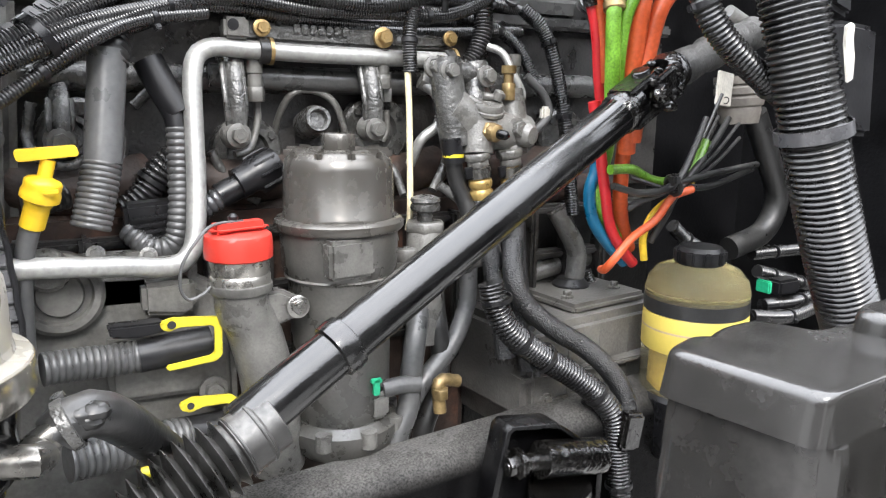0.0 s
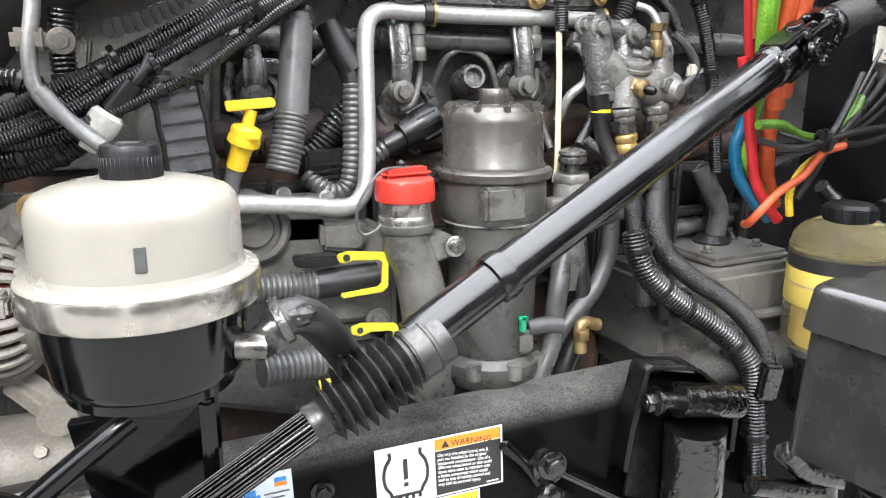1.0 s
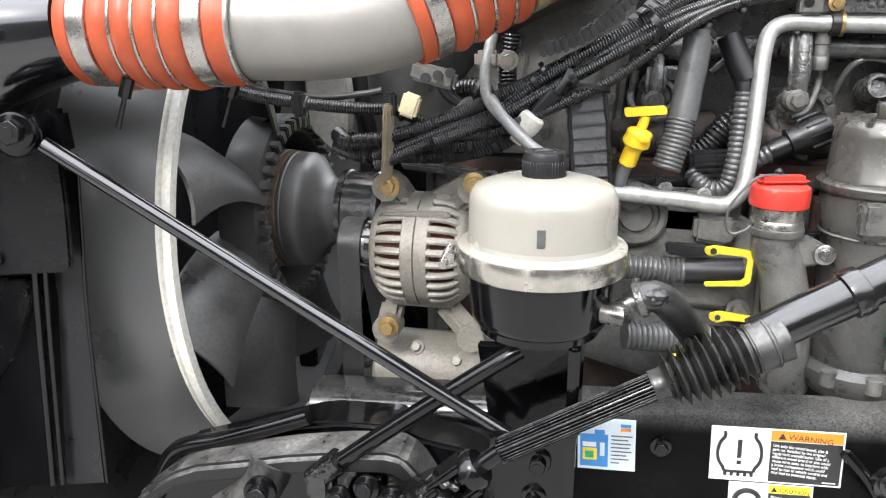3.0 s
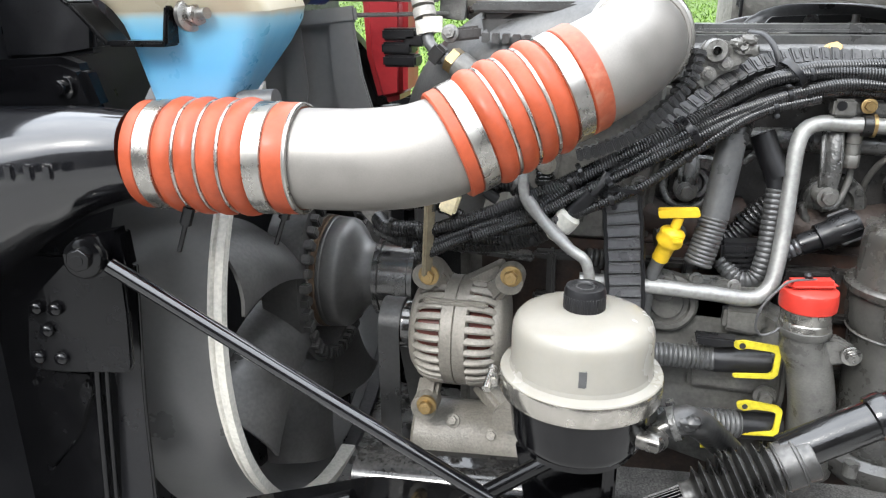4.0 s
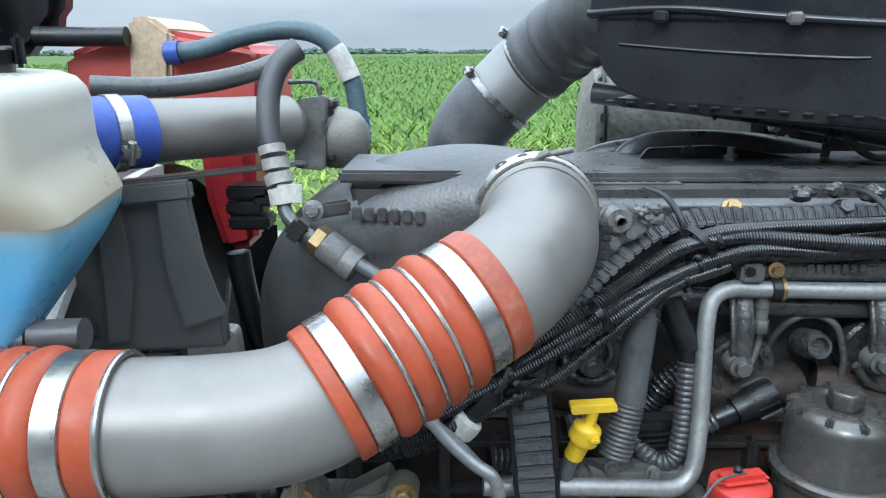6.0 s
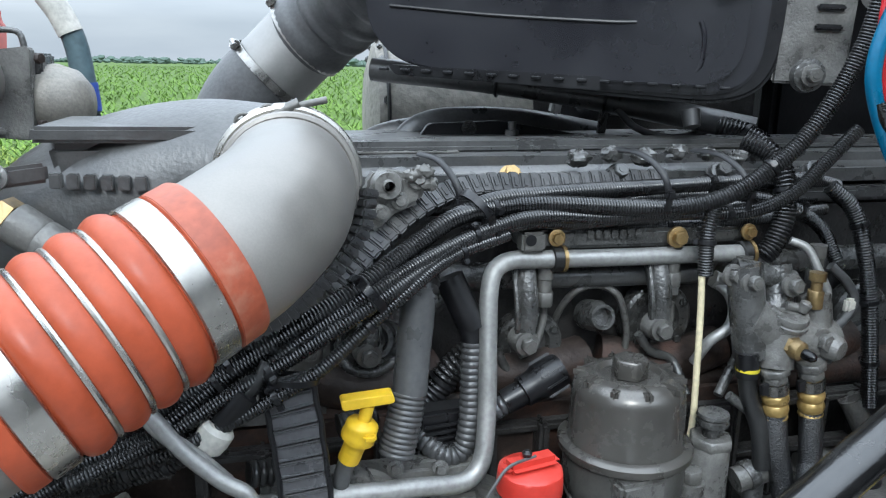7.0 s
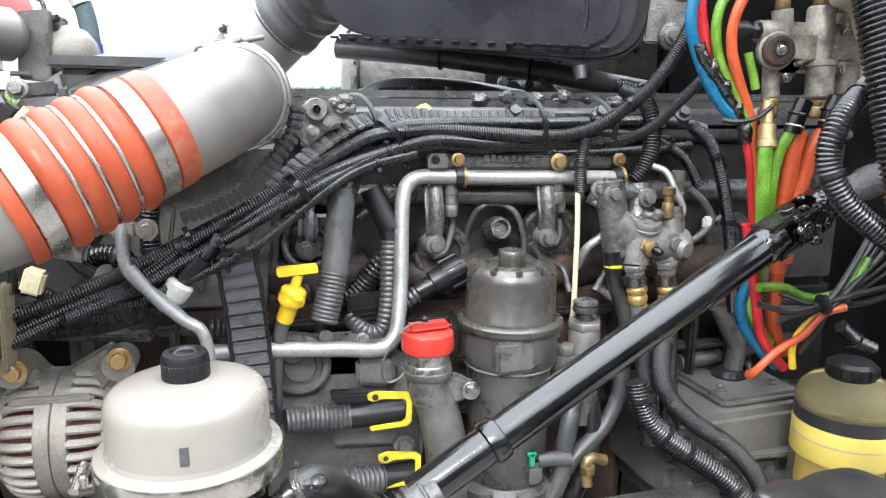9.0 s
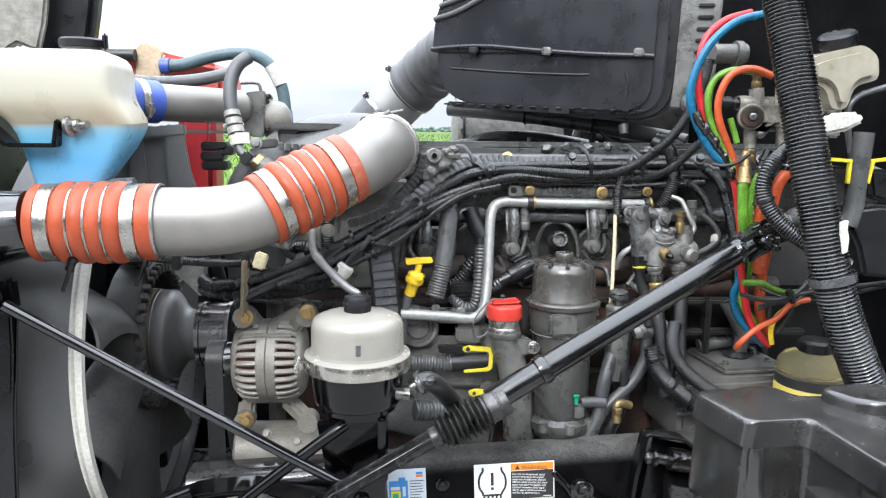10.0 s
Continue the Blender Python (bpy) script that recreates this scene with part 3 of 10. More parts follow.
far = thing("inner_panel", "dark inner panel beyond the engine front", "panel", (-0.4, 1.3, 0.9))
tagged(far, kind="structure")
part("panel", span((-0.72, 1.34, 0.3), (-0.05, 1.37, 1.34), 0.01), BLACK_PAINT, far)
part("oil_pan", span((-0.60, 0.75, 0.55), (0.9, 1.25, 0.86), 0.02), CAST_DARK, far)
# ---- intake mixer casting behind the charge pipe ----
MIXER_GREY = material("dusty_intake_casting", (0.045, 0.045, 0.044), 0.36, spec=0.8, bump=0.25, fine=260.0, dust=0.2, vary=0.3)
mixer = thing("intake_mixer", "dark grey cast intake mixer housing with raised marks", "intake housing", (-0.1, 0.78, 1.6))
line, _ = along([(0.04, 0.745, 1.65), (-0.035, 0.776, 1.640), (-0.112, 0.793, 1.612), (-0.174, 0.812, 1.562), (-0.202, 0.83, 1.49), (-0.205, 0.84, 1.38)], 0.01)
part("body", sweep(line, [0.064 + 0.022 * math.sin(math.pi * min(1, k / len(line) * 1.1)) for k in range(len(line))], 32), MIXER_GREY, mixer)
part("top_flange", plate([(-0.158, 0.718, 1.697), (-0.007, 0.718, 1.696), (-0.009, 0.718, 1.682), (-0.161, 0.718, 1.684)], 0.13, 0.003), MIXER_GREY, mixer)
part("end_web", plate([(-0.151, 0.728, 1.682), (-0.015, 0.728, 1.683), (-0.019, 0.728, 1.643), (-0.143, 0.728, 1.638)], 0.06, 0.006), MIXER_GREY, mixer)
part("bracket_arm", bar((-0.191, 0.700, 1.657), (-0.147, 0.715, 1.661), 0.016, 0.008, 0.003, 90), MIXER_GREY, mixer)
bolt(mixer, (-0.182, 0.697, 1.660), (0, -1, 0.2), 0.0075, CAST_GREY)
for k in range(6):
    a, b = Vector((-0.140, 0.708, 1.655)), Vector((-0.076, 0.704, 1.652))
    p = a.lerp(b, k / 5)
    part("raised_mark", block(0.009, 0.010, 0.012, 0.001, Matrix.Translation(p)), MIXER_GREY, mixer)
part("plug_plate", plate([(-0.113, 0.712, 1.604), (-0.084, 0.712, 1.608), (-0.084, 0.712, 1.590), (-0.112, 0.712, 1.588)], 0.01, 0.002), ALU_GREY, mixer)

# ---- charge air pipe and its two orange hoses ----
PIPE_R = 0.050
charge = thing("charge_air_pipe", "silver painted charge air pipe with two bends", "pipe", (-0.2, 0.47, 1.55))
P_A, P_B = Vector((-0.277, 0.457, 1.551)), Vector((-0.131, 0.479, 1.568))
P_C, P_D = Vector((-0.020, 0.537, 1.622)), Vector((0.041, 0.700, 1.654))
lower = [P_A - (P_B - P_A).normalized() * 0.02, P_A, (-0.224, 0.462, 1.551), (-0.176, 0.465, 1.555), (-0.150, 0.470, 1.561), P_B, P_B + Vector((0.034, 0.016, 0.018))]
part("lower_pipe", pipe(lower, PIPE_R, 40, 0.008), SILVER_PAINT, charge)
upper = [P_C - Vector((0.034, 0.015, 0.018)), P_C, (0.004, 0.555, 1.634), (0.027, 0.592, 1.646), (0.038, 0.64, 1.653), P_D]
part("upper_elbow", pipe(upper, PIPE_R + 0.003, 40, 0.008), SILVER_PAINT, charge)
part("end_bead", torus(PIPE_R + 0.004, 0.004, aim(P_D - Vector((0, 0.022, 0)), (0, 1, 0))), SILVER_PAINT, charge)


FADED = material("faded_orange_silicone", (0.33, 0.075, 0.035), 0.5, bump=0.1, vary=0.3, dust=0.1, scale=22.0, shade=0.25, tint=(0.36, 0.17, 0.11))


def bellows_hose(p0, p1, r, faded=False, name="charge_air_hose"):
    """Four silicone bulges held by wire rings, a plain cuff and a band at either end."""
    p0, p1 = Vector(p0), Vector(p1)
    way, long = (p1 - p0).normalized(), (p1 - p0).length
    ob = thing(name, "orange silicone bellows hose with steel bands", "hose", (p0 + p1) / 2, "charge air hoses")
    prof = []
    def put(s, rr):
        prof.append((rr, s * long))
    put(0.0, r * 0.97), put(0.0, r + 0.004), put(0.012, r + 0.0055), put(0.078, r + 0.0055), put(0.085, r + 0.004), put(0.20, r + 0.004)
    for k in range(4):
        for q in range(9):
            u = q / 8
            put(0.202 + (k + u) * 0.136, r + 0.0035 + 0.0062 * math.sin(math.pi * u) ** 0.6)
    put(0.75, r + 0.004), put(0.868, r + 0.004), put(0.875, r + 0.0055), put(0.985, r + 0.0055), put(1.0, r + 0.004), put(1.0, r * 0.97)
    part("bellows", lathe(prof, 48, aim(p0, way)), ORANGE, ob)
    if faded:
        part("faded_cuff", lathe([(r + 0.0045, 0.876 * long), (r + 0.0060, 0.880 * long), (r + 0.0060, 0.982 * long), (r + 0.0042, 1.002 * long)], 48, aim(p0, way), caps=False), FADED, ob, "dull orange end cuff")
    else:
        part("cuff_edge", torus(r + 0.0035, 0.0026, aim(p1, way), 48), BRIGHT_STEEL, ob, "bright rolled pipe edge")
    for k in (1, 2, 3):
        part("wire_ring", torus(r + 0.0055, 0.0022, aim(p0 + way * long * (0.202 + k * 0.136), way), 48), BRIGHT_STEEL, ob, "bright steel wire ring")
    for s in (0.142, 0.808):
        clamp_ring(ob, p0 + way * long * s, way, r + 0.0048, 0.112 * long, BRIGHT_STEEL, False)
    return ob


bellows_hose((-0.447, 0.452, 1.550), P_A + (P_B - P_A) * 0.0, PIPE_R)
bellows_hose(P_B - Vector((0.006, 0.002, 0.003)), P_C + Vector((0.010, 0.004, 0.006)), PIPE_R, True)

vclamp = thing("v_band_clamp", "thin stainless v-band clamp with a tightening bolt", "clamp", P_D)
part("band", torus(PIPE_R + 0.009, 0.004, aim(P_D, (0, 1, 0)), 48), BRIGHT_STEEL, vclamp)
part("rear_band", torus(PIPE_R + 0.010, 0.003, aim(P_D + Vector((0, 0.012, 0)), (0, 1, 0)), 48), STEEL, vclamp)
part("tightening_bolt", join(pipe([(0.011, 0.700, 1.698), (0.046, 0.700, 1.713), (0.075, 0.700, 1.720)], 0.003, 10), pipe([(0.028, 0.700, 1.706), (0.052, 0.700, 1.717)], 0.0048, 10)), ALU_GREY, vclamp)
for c in [(0.007, 0.700, 1.702), (0.027, 0.700, 1.709)]:
    part("loop", torus(0.0065, 0.0016, aim(c, (0, 1, 0.1)), 20), ALU_GREY, vclamp)

MIRROR_BLACK = material("polished_black_paint", (0.005, 0.005, 0.006), 0.10, spec=0.6, coat=0.6, coat_ior=1.6, bump=0.02, vary=0.3, scale=4.0)
front_pipe = thing("front_charge_pipe", "gloss black front charge air pipe with raised marks", "pipe", (-0.55, 0.45, 1.52))
line, _ = along([(-0.455, 0.452, 1.549), (-0.523, 0.450, 1.541), (-0.585, 0.447, 1.526), (-0.658, 0.444, 1.506), (-0.748, 0.440, 1.486), (-0.875, 0.436, 1.464)], 0.008)
part("body", sweep(line, [0.047 + 0.078 * min(1, k / len(line) * 1.4) ** 1.3 for k in range(len(line))], 40), MIRROR_BLACK, front_pipe)
for k in range(4):
    part("raised_mark", block(0.011, 0.006, 0.016, 0.002, Matrix.Translation(Vector((-0.552, 0.352, 1.548)).lerp(Vector((-0.508, 0.376, 1.545)), k / 3))), MIRROR_BLACK, front_pipe)

# ---- power steering reservoir ----
STEEL_BAND = material("brushed_steel_band", (0.46, 0.435, 0.39), 0.20, metal=0.9, bump=0.03, vary=0.2, shade=0.15, scale=40.0)
BOOT_BLACK = material("glossy_black_boot_rubber", (0.010, 0.0097, 0.0092), 0.30, bump=0.2, dust=0.75, spec=0.7, vary=0.6, scale=40.0)
RES = Vector((0.0045, 0.452, 0.0))
res = thing("fluid_reservoir", "white domed fluid reservoir in a gloss black can", "reservoir", (RES.x, RES.y, 1.22))
def up(profile, n=48):
    return lathe([(r * 0.967, 1.5114 + (h - 1.5114) * 0.967) for r, h in profile], n, Matrix.Translation((RES.x, RES.y, 0)))
part("dome", up([(0.0722, 1.346), (0.0718, 1.352), (0.0714, 1.362), (0.0711, 1.390), (0.0704, 1.3965), (0.0682, 1.4025), (0.0642, 1.4068), (0.057, 1.4098), (0.046, 1.4128), (0.034, 1.4150), (0.022, 1.416), (0.0, 1.4165)]), WHITE_DOME, res, "translucent white plastic dome")
part("dome_skirt", up([(0.0800, 1.3460), (0.0824, 1.3485), (0.0816, 1.3500), (0.0775, 1.3512), (0.0730, 1.3528), (0.0716, 1.357)]), WHITE_DOME, res)
part("sight_strip", bar((RES.x + 0.004, RES.y - 0.0688, 1.369), (RES.x + 0.004, RES.y - 0.0682, 1.386), 0.008, 0.002, 0.0008), GREY_HOSE, res, "grey level mark")
cap = part("cap", up([(0.0205, 1.411), (0.0208, 1.413), (0.0206, 1.434), (0.0190, 1.4385), (0.0165, 1.4395), (0.0125, 1.4392), (0.0115, 1.4378), (0.0, 1.4378)], 40), BLACK_PLASTIC, res, "black ribbed screw cap")
for k in range(40):
    a = 2 * math.pi * k / 40
    part("cap_rib", block(0.0008, 0.0018, 0.016, 0.0003, Matrix.Translation((RES.x + 0.0199 * math.cos(a), RES.y + 0.0199 * math.sin(a), 1.4255)) @ Matrix.Rotation(a, 4, "Z"), 1), BLACK_PLASTIC, cap)
part("cap_mark", up([(0.0095, 1.4375), (0.0095, 1.4384), (0.008, 1.4384), (0.008, 1.4375)], 24), GREY_HOSE, cap)
part("band", up([(0.0790, 1.3265), (0.0822, 1.3270), (0.0834, 1.330), (0.0834, 1.3455), (0.0826, 1.3480), (0.0795, 1.3485)], 64), STEEL_BAND, res, "polished steel clamp band")
part("band_screw", join(block(0.008, 0.014, 0.012, 0.002, Matrix.Translation((RES.x - 0.083, RES.y - 0.022, 1.342))), pipe([(RES.x - 0.089, RES.y - 0.034, 1.337), (RES.x - 0.086, RES.y - 0.008, 1.348)], 0.0045, 10)), BRIGHT_STEEL, res)
part("can", up([(0.0, 1.269), (0.056, 1.269), (0.0635, 1.2705), (0.0672, 1.274), (0.0685, 1.280), (0.0705, 1.300), (0.0722, 1.318), (0.0725, 1.329), (0.0790, 1.332), (0.0790, 1.345)], 64), BLACK_GLOSS, res, "gloss black steel can")
OUTLET_STEEL = material("dirty_steel_elbow", (0.15, 0.145, 0.135), 0.25, metal=0.85, bump=0.1, vary=0.4, scale=40.0)
part("outlet", pipe([(RES.x + 0.060, RES.y - 0.03, 1.300), (RES.x + 0.078, RES.y - 0.036, 1.300), (0.079, 0.436, 1.298), (0.093, 0.442, 1.306)], 0.0098, 18), OUTLET_STEEL, res, "worn metal outlet elbow")
hose = thing("reservoir_hose", "dark rubber hose bent from the reservoir outlet", "hose", (0.12, 0.46, 1.27))
part("hose", pipe([(0.091, 0.445, 1.300), (0.101, 0.447, 1.309), (0.113, 0.452, 1.308), (0.127, 0.465, 1.295), (0.149, 0.500, 1.260), (0.180, 0.560, 1.204)], 0.0150, 18), RUBBER, hose)
clamp_ring(hose, (0.098, 0.446, 1.306), (0.8, 0, 0.35), 0.0155, 0.008, CAST_DARK)
for k in range(6):
    part("torn_cover", lump(Vector((0.095, 0.440, 1.306)).lerp(Vector((0.113, 0.440, 1.310)), k / 5) + Vector((0, 0, 0.004 * (k % 2))), 0.0080, 60 + k, (1.2, 1, 0.8), 0.10), RUBBER, hose)
stand = thing("reservoir_bracket", "gloss black steel bracket carrying the reservoir", "bracket", (0.0, 0.5, 1.1))
part("web", plate([(-0.064, 0.500, 1.223), (0.036, 0.500, 1.226), (0.044, 0.500, 1.115), (0.036, 0.500, 1.016), (-0.040, 0.500, 1.007), (-0.053, 0.500, 1.154)], 0.012, 0.002), BLACK_GLOSS, stand)
part("side_flange", span(Vector((0.034, 0.470, 1.239)), Vector((0.046, 0.560, 0.975)), 0.003), BLACK_GLOSS, stand)
part("upright", span((RES.x - 0.05, 0.500, 1.12), (RES.x + 0.045, 0.512, 1.264), 0.003), BLACK_GLOSS, stand)
part("shelf", up([(0.0, 1.262), (0.06, 1.262), (0.06, 1.270), (0.0, 1.270)], 32), BLACK_GLOSS, stand)
for p in [(0.006, 0.498, 1.089), (0.002, 0.498, 1.041)]:
    bolt(stand, p, (0, -1, 0), 0.010, BLACK_GLOSS)

# ---- steering shaft ----
shaft = thing("steering_shaft", "gloss black telescoping steering shaft with rubber boot", "steering shaft", (0.3, 0.5, 1.3))
rr_ = random.Random(11)
S_TOP, S_RING, S_BOOT = Vector((0.668, 0.571, 1.506)), Vector((0.298, 0.502, 1.307)), Vector((0.200, 0.472, 1.255))
S_DIR = (S_TOP - S_RING).normalized()
part("tube", pipe([S_RING - S_DIR * 0.10, S_TOP - S_DIR * 0.012], 0.0205, 28, 0.02), SHAFT_PAINT, shaft)
part("collar", lathe([(0.020, -0.010), (0.0235, -0.008), (0.0245, 0.0), (0.0235, 0.008), (0.020, 0.010)], 32, aim(S_RING, S_DIR)), SHAFT_PAINT, shaft)
B1, B0 = Vector((0.215, 0.478, 1.255)), Vector((0.117, 0.462, 1.210))
bd, bl = (B1 - B0).normalized(), (B1 - B0).length
part("sleeve", lathe([(0.0205, 0), (0.0245, 0.002), (0.0245, 0.022), (0.0225, 0.024), (0.0225, 0.036), (0.0205, 0.037)], 32, aim(B1 - bd * 0.012, bd)), BOOT_BLACK, shaft, "dusty rubber sleeve")
for h in (0.004, 0.020):
    part("sleeve_ring", torus(0.0245, 0.0011, aim(B1 + bd * (h - 0.012), bd), 40), BOOT_BLACK, shaft)
prof = [(0.012, 0.0), (0.0155, 0.0), (0.0165, 0.003), (0.0155, 0.006), (0.0160, 0.012)]
for k in range(9):
    r = 0.0250 + 0.0075 * math.sin(math.pi * (k + 1.2) / 11)
    z0, dz = 0.014 + k * (bl - 0.026) / 9, (bl - 0.026) / 9
    prof += [(0.0175 + 0.0004 * k, z0), (r - 0.003, z0 + 0.38 * dz), (r, z0 + 0.52 * dz), (r - 0.0008, z0 + 0.60 * dz), (r - 0.005, z0 + 0.70 * dz)]
prof += [(0.021, bl - 0.010), (0.023, bl - 0.008), (0.023, bl)]
part("boot", lathe(prof, 40, aim(B0, bd)), BOOT_BLACK, shaft, "ribbed black rubber boot")
S_LOW = Vector((-0.030, 0.445, 1.130))
def splined(a, b, r, teeth=24):
    w = b - a
    vs, fs = [], []
    m = aim(a, w)
    n = teeth * 4
    for h in (0.0, w.length):
        for i in range(n):
            rr = r if i % 4 < 2 else r * 0.74
            t = 2 * math.pi * i / n
            vs.append(tuple(m @ Vector((rr * math.cos(t), rr * math.sin(t), h))))
    fs = [(i, (i + 1) % n, n + (i + 1) % n, n + i) for i in range(n)] + [tuple(reversed(range(n))), tuple(range(n, 2 * n))]
    return vs, fs
part("splined_rod", splined(S_LOW, B0 + bd * 0.02, 0.0135), BLACK_GLOSS, shaft, "black splined steel rod")
# a thin dark steel line along the top of every spline
SPLINE_EDGE = material("dark_steel_edge", (0.030, 0.030, 0.031), 0.25, metal=0.8, bump=0.0, vary=0.5, scale=60.0)
s_axis = (B0 - S_LOW).normalized()
for k in range(24):
    t = 2 * math.pi * (k * 4 + 0.5) / 96
    o = aim(S_LOW, s_axis) @ Vector((0.0134 * math.cos(t), 0.0134 * math.sin(t), 0.004))
    part("worn_spline", pipe([o, o + (B0 - S_LOW) * 0.98], 0.00050, 6, 0.05), SPLINE_EDGE, shaft, "dark steel line on a spline")
S_UJ = Vector((-0.089, 0.440, 1.078))
for k in range(7):
    o = S_UJ.lerp(S_LOW, rr_.uniform(-0.3, 0.6)) + Vector((rr_.uniform(-0.014, 0.014), rr_.uniform(-0.02, 0.0), rr_.uniform(-0.014, 0.014)))
    part("grease_clot", lump(o, rr_.uniform(0.005, 0.009), 40 + k, (1.1, 1, 0.8), 0.14), GREASE, shaft, "clotted black grease")
part("lower_neck", pipe([S_UJ, S_LOW], 0.0095, 16, 0.01), BLACK_GLOSS, shaft)


def yoke(parent, place, way, s=1.0, mat=None):
    """A universal joint: two forks and a cross with cups."""
    mat = mat or GREASE
    m = aim(place, way)
    out = [block(0.034 * s, 0.009 * s, 0.05 * s, 0.003 * s, m @ Matrix.Translation((0, 0.018 * s, -0.018 * s))), block(0.034 * s, 0.009 * s, 0.05 * s, 0.003 * s, m @ Matrix.Translation((0, -0.018 * s, -0.018 * s))),
           lathe([(0.020 * s, -0.055 * s), (0.023 * s, -0.050 * s), (0.022 * s, -0.036 * s)], 24, m)]
    part("fork", join(*out), mat, parent)
    out = [block(0.009 * s, 0.034 * s, 0.05 * s, 0.003 * s, m @ Matrix.Translation((0.018 * s, 0, 0.018 * s))), block(0.009 * s, 0.034 * s, 0.05 * s, 0.003 * s, m @ Matrix.Translation((-0.018 * s, 0, 0.018 * s))),
           lathe([(0.022 * s, 0.036 * s), (0.024 * s, 0.046 * s), (0.022 * s, 0.056 * s)], 24, m)]
    part("far_fork", join(*out), mat, parent)
    cross = []
    for a in ("X", "Y"):
        cross.append(moved(lathe([(0.009 * s, -0.027 * s), (0.010 * s, -0.026 * s), (0.010 * s, 0.026 * s), (0.009 * s, 0.027 * s)], 16), m @ Matrix.Rotation(radians(90), 4, a)))
    part("cross", join(*cross), mat, parent, "greased joint cross")


yoke(shaft, S_TOP + S_DIR * 0.012, S_DIR, 1.0)
rr_ = random.Random(4)
line, _ = along([S_TOP + S_DIR * 0.05, (0.797, 0.600, 1.557), (0.898, 0.620, 1.587)], 0.006)
part("upper_rod", sweep(line, [0.0195 * rr_.uniform(0.88, 1.1) for _ in line], 20), GRIT, shaft, "rough greasy upper rod")
for k in range(9):
    o = S_TOP + S_DIR * (0.004 + 0.007 * k) + Vector((rr_.uniform(-0.012, 0.012), rr_.uniform(-0.022, 0.002), rr_.uniform(-0.022, 0.018)))
    part("grease_clot", lump(o, rr_.uniform(0.005, 0.010), 20 + k, (1.1, 0.9, 0.7), 0.14), GREASE, shaft, "clotted black grease")
for k in range(12):
    a = 2 * math.pi * k / 12
    o = aim(S_TOP + S_DIR * (0.010 + 0.018 * (k % 3)), S_DIR) @ Vector((0.019 * math.cos(a), 0.019 * math.sin(a), 0))
    part("grease_clot", lump(o, rr_.uniform(0.006, 0.011), 140 + k, (1.2, 0.9, 0.8), 0.12), GREASE, shaft, "clotted black grease")
yoke(shaft, S_UJ, S_UJ - S_LOW, 0.95, BLACK_GLOSS)

# ---- oil filter ----
FX, FY = 0.374, 0.700
filt = thing("oil_filter_housing", "dark grey metal oil filter housing with hexagon cap", "oil filter", (FX, FY, 1.2))
def fup(profile, n=48):
    return lathe(profile, n, Matrix.Translation((FX, FY, 0)))
part("cap_body", fup([(0.060, 1.378), (0.060, 1.383), (0.0585, 1.385), (0.0575, 1.43), (0.0555, 1.440), (0.049, 1.447), (0.040, 1.450), (0.034, 1.4505), (0.030, 1.446), (0.0, 1.446)]), FILTER_GREY, filt)
part("cap_nut", hexagon(0.0190, 0.020, Matrix.Translation((FX, FY, 1.446)) @ Matrix.Rotation(0.4, 4, "Z")), FILTER_GREY, filt, "worn hexagon top nut")
for k in range(10):
    a = 2 * math.pi * k / 10 + 0.2
    part("cap_rib", block(0.008, 0.022, 0.013, 0.0035, Matrix.Translation((FX + 0.0455 * math.cos(a), FY + 0.0455 * math.sin(a), 1.4455)) @ Matrix.Rotation(a + math.pi / 2, 4, "Z")), FILTER_GREY, filt)
part("flange", fup([(0.060, 1.366), (0.067, 1.367), (0.069, 1.370), (0.069, 1.376), (0.066, 1.379), (0.059, 1.380)]), FILTER_GREY, filt, "light edged clamping flange")
BOWL_GREY = material("oily_bowl_casting", (0.058, 0.056, 0.051), 0.28, spec=0.7, bump=0.12, scale=20.0, fine=300.0, dust=0.2, vary=0.4)
part("bowl", fup([(0.050, 1.155), (0.053, 1.17), (0.0545, 1.29), (0.056, 1.315), (0.061, 1.325), (0.0625, 1.335), (0.0625, 1.367), (0.06, 1.368)]), BOWL_GREY, filt)
part("bowl_rib", fup([(0.056, 1.314), (0.0595, 1.317), (0.056, 1.321)]), CAST_GREY, filt)
part("lug_pad", block(0.052, 0.02, 0.040, 0.004, pose(FX - 0.012, FY - 0.058, 1.345, 0, 0, 8)), CAST_GREY, filt)
part("base", fup([(0.0, 1.118), (0.052, 1.118), (0.060, 1.125), (0.064, 1.140), (0.064, 1.150), (0.054, 1.158)]), BOWL_GREY, filt)
for k in range(8):
    a = 2 * math.pi * k / 8 + 0.1
    part("base_lug", lathe([(0.009, 1.138), (0.009, 1.156)], 12, Matrix.Translation((FX + 0.062 * math.cos(a), FY + 0.062 * math.sin(a), 0))), CAST_GREY, filt)

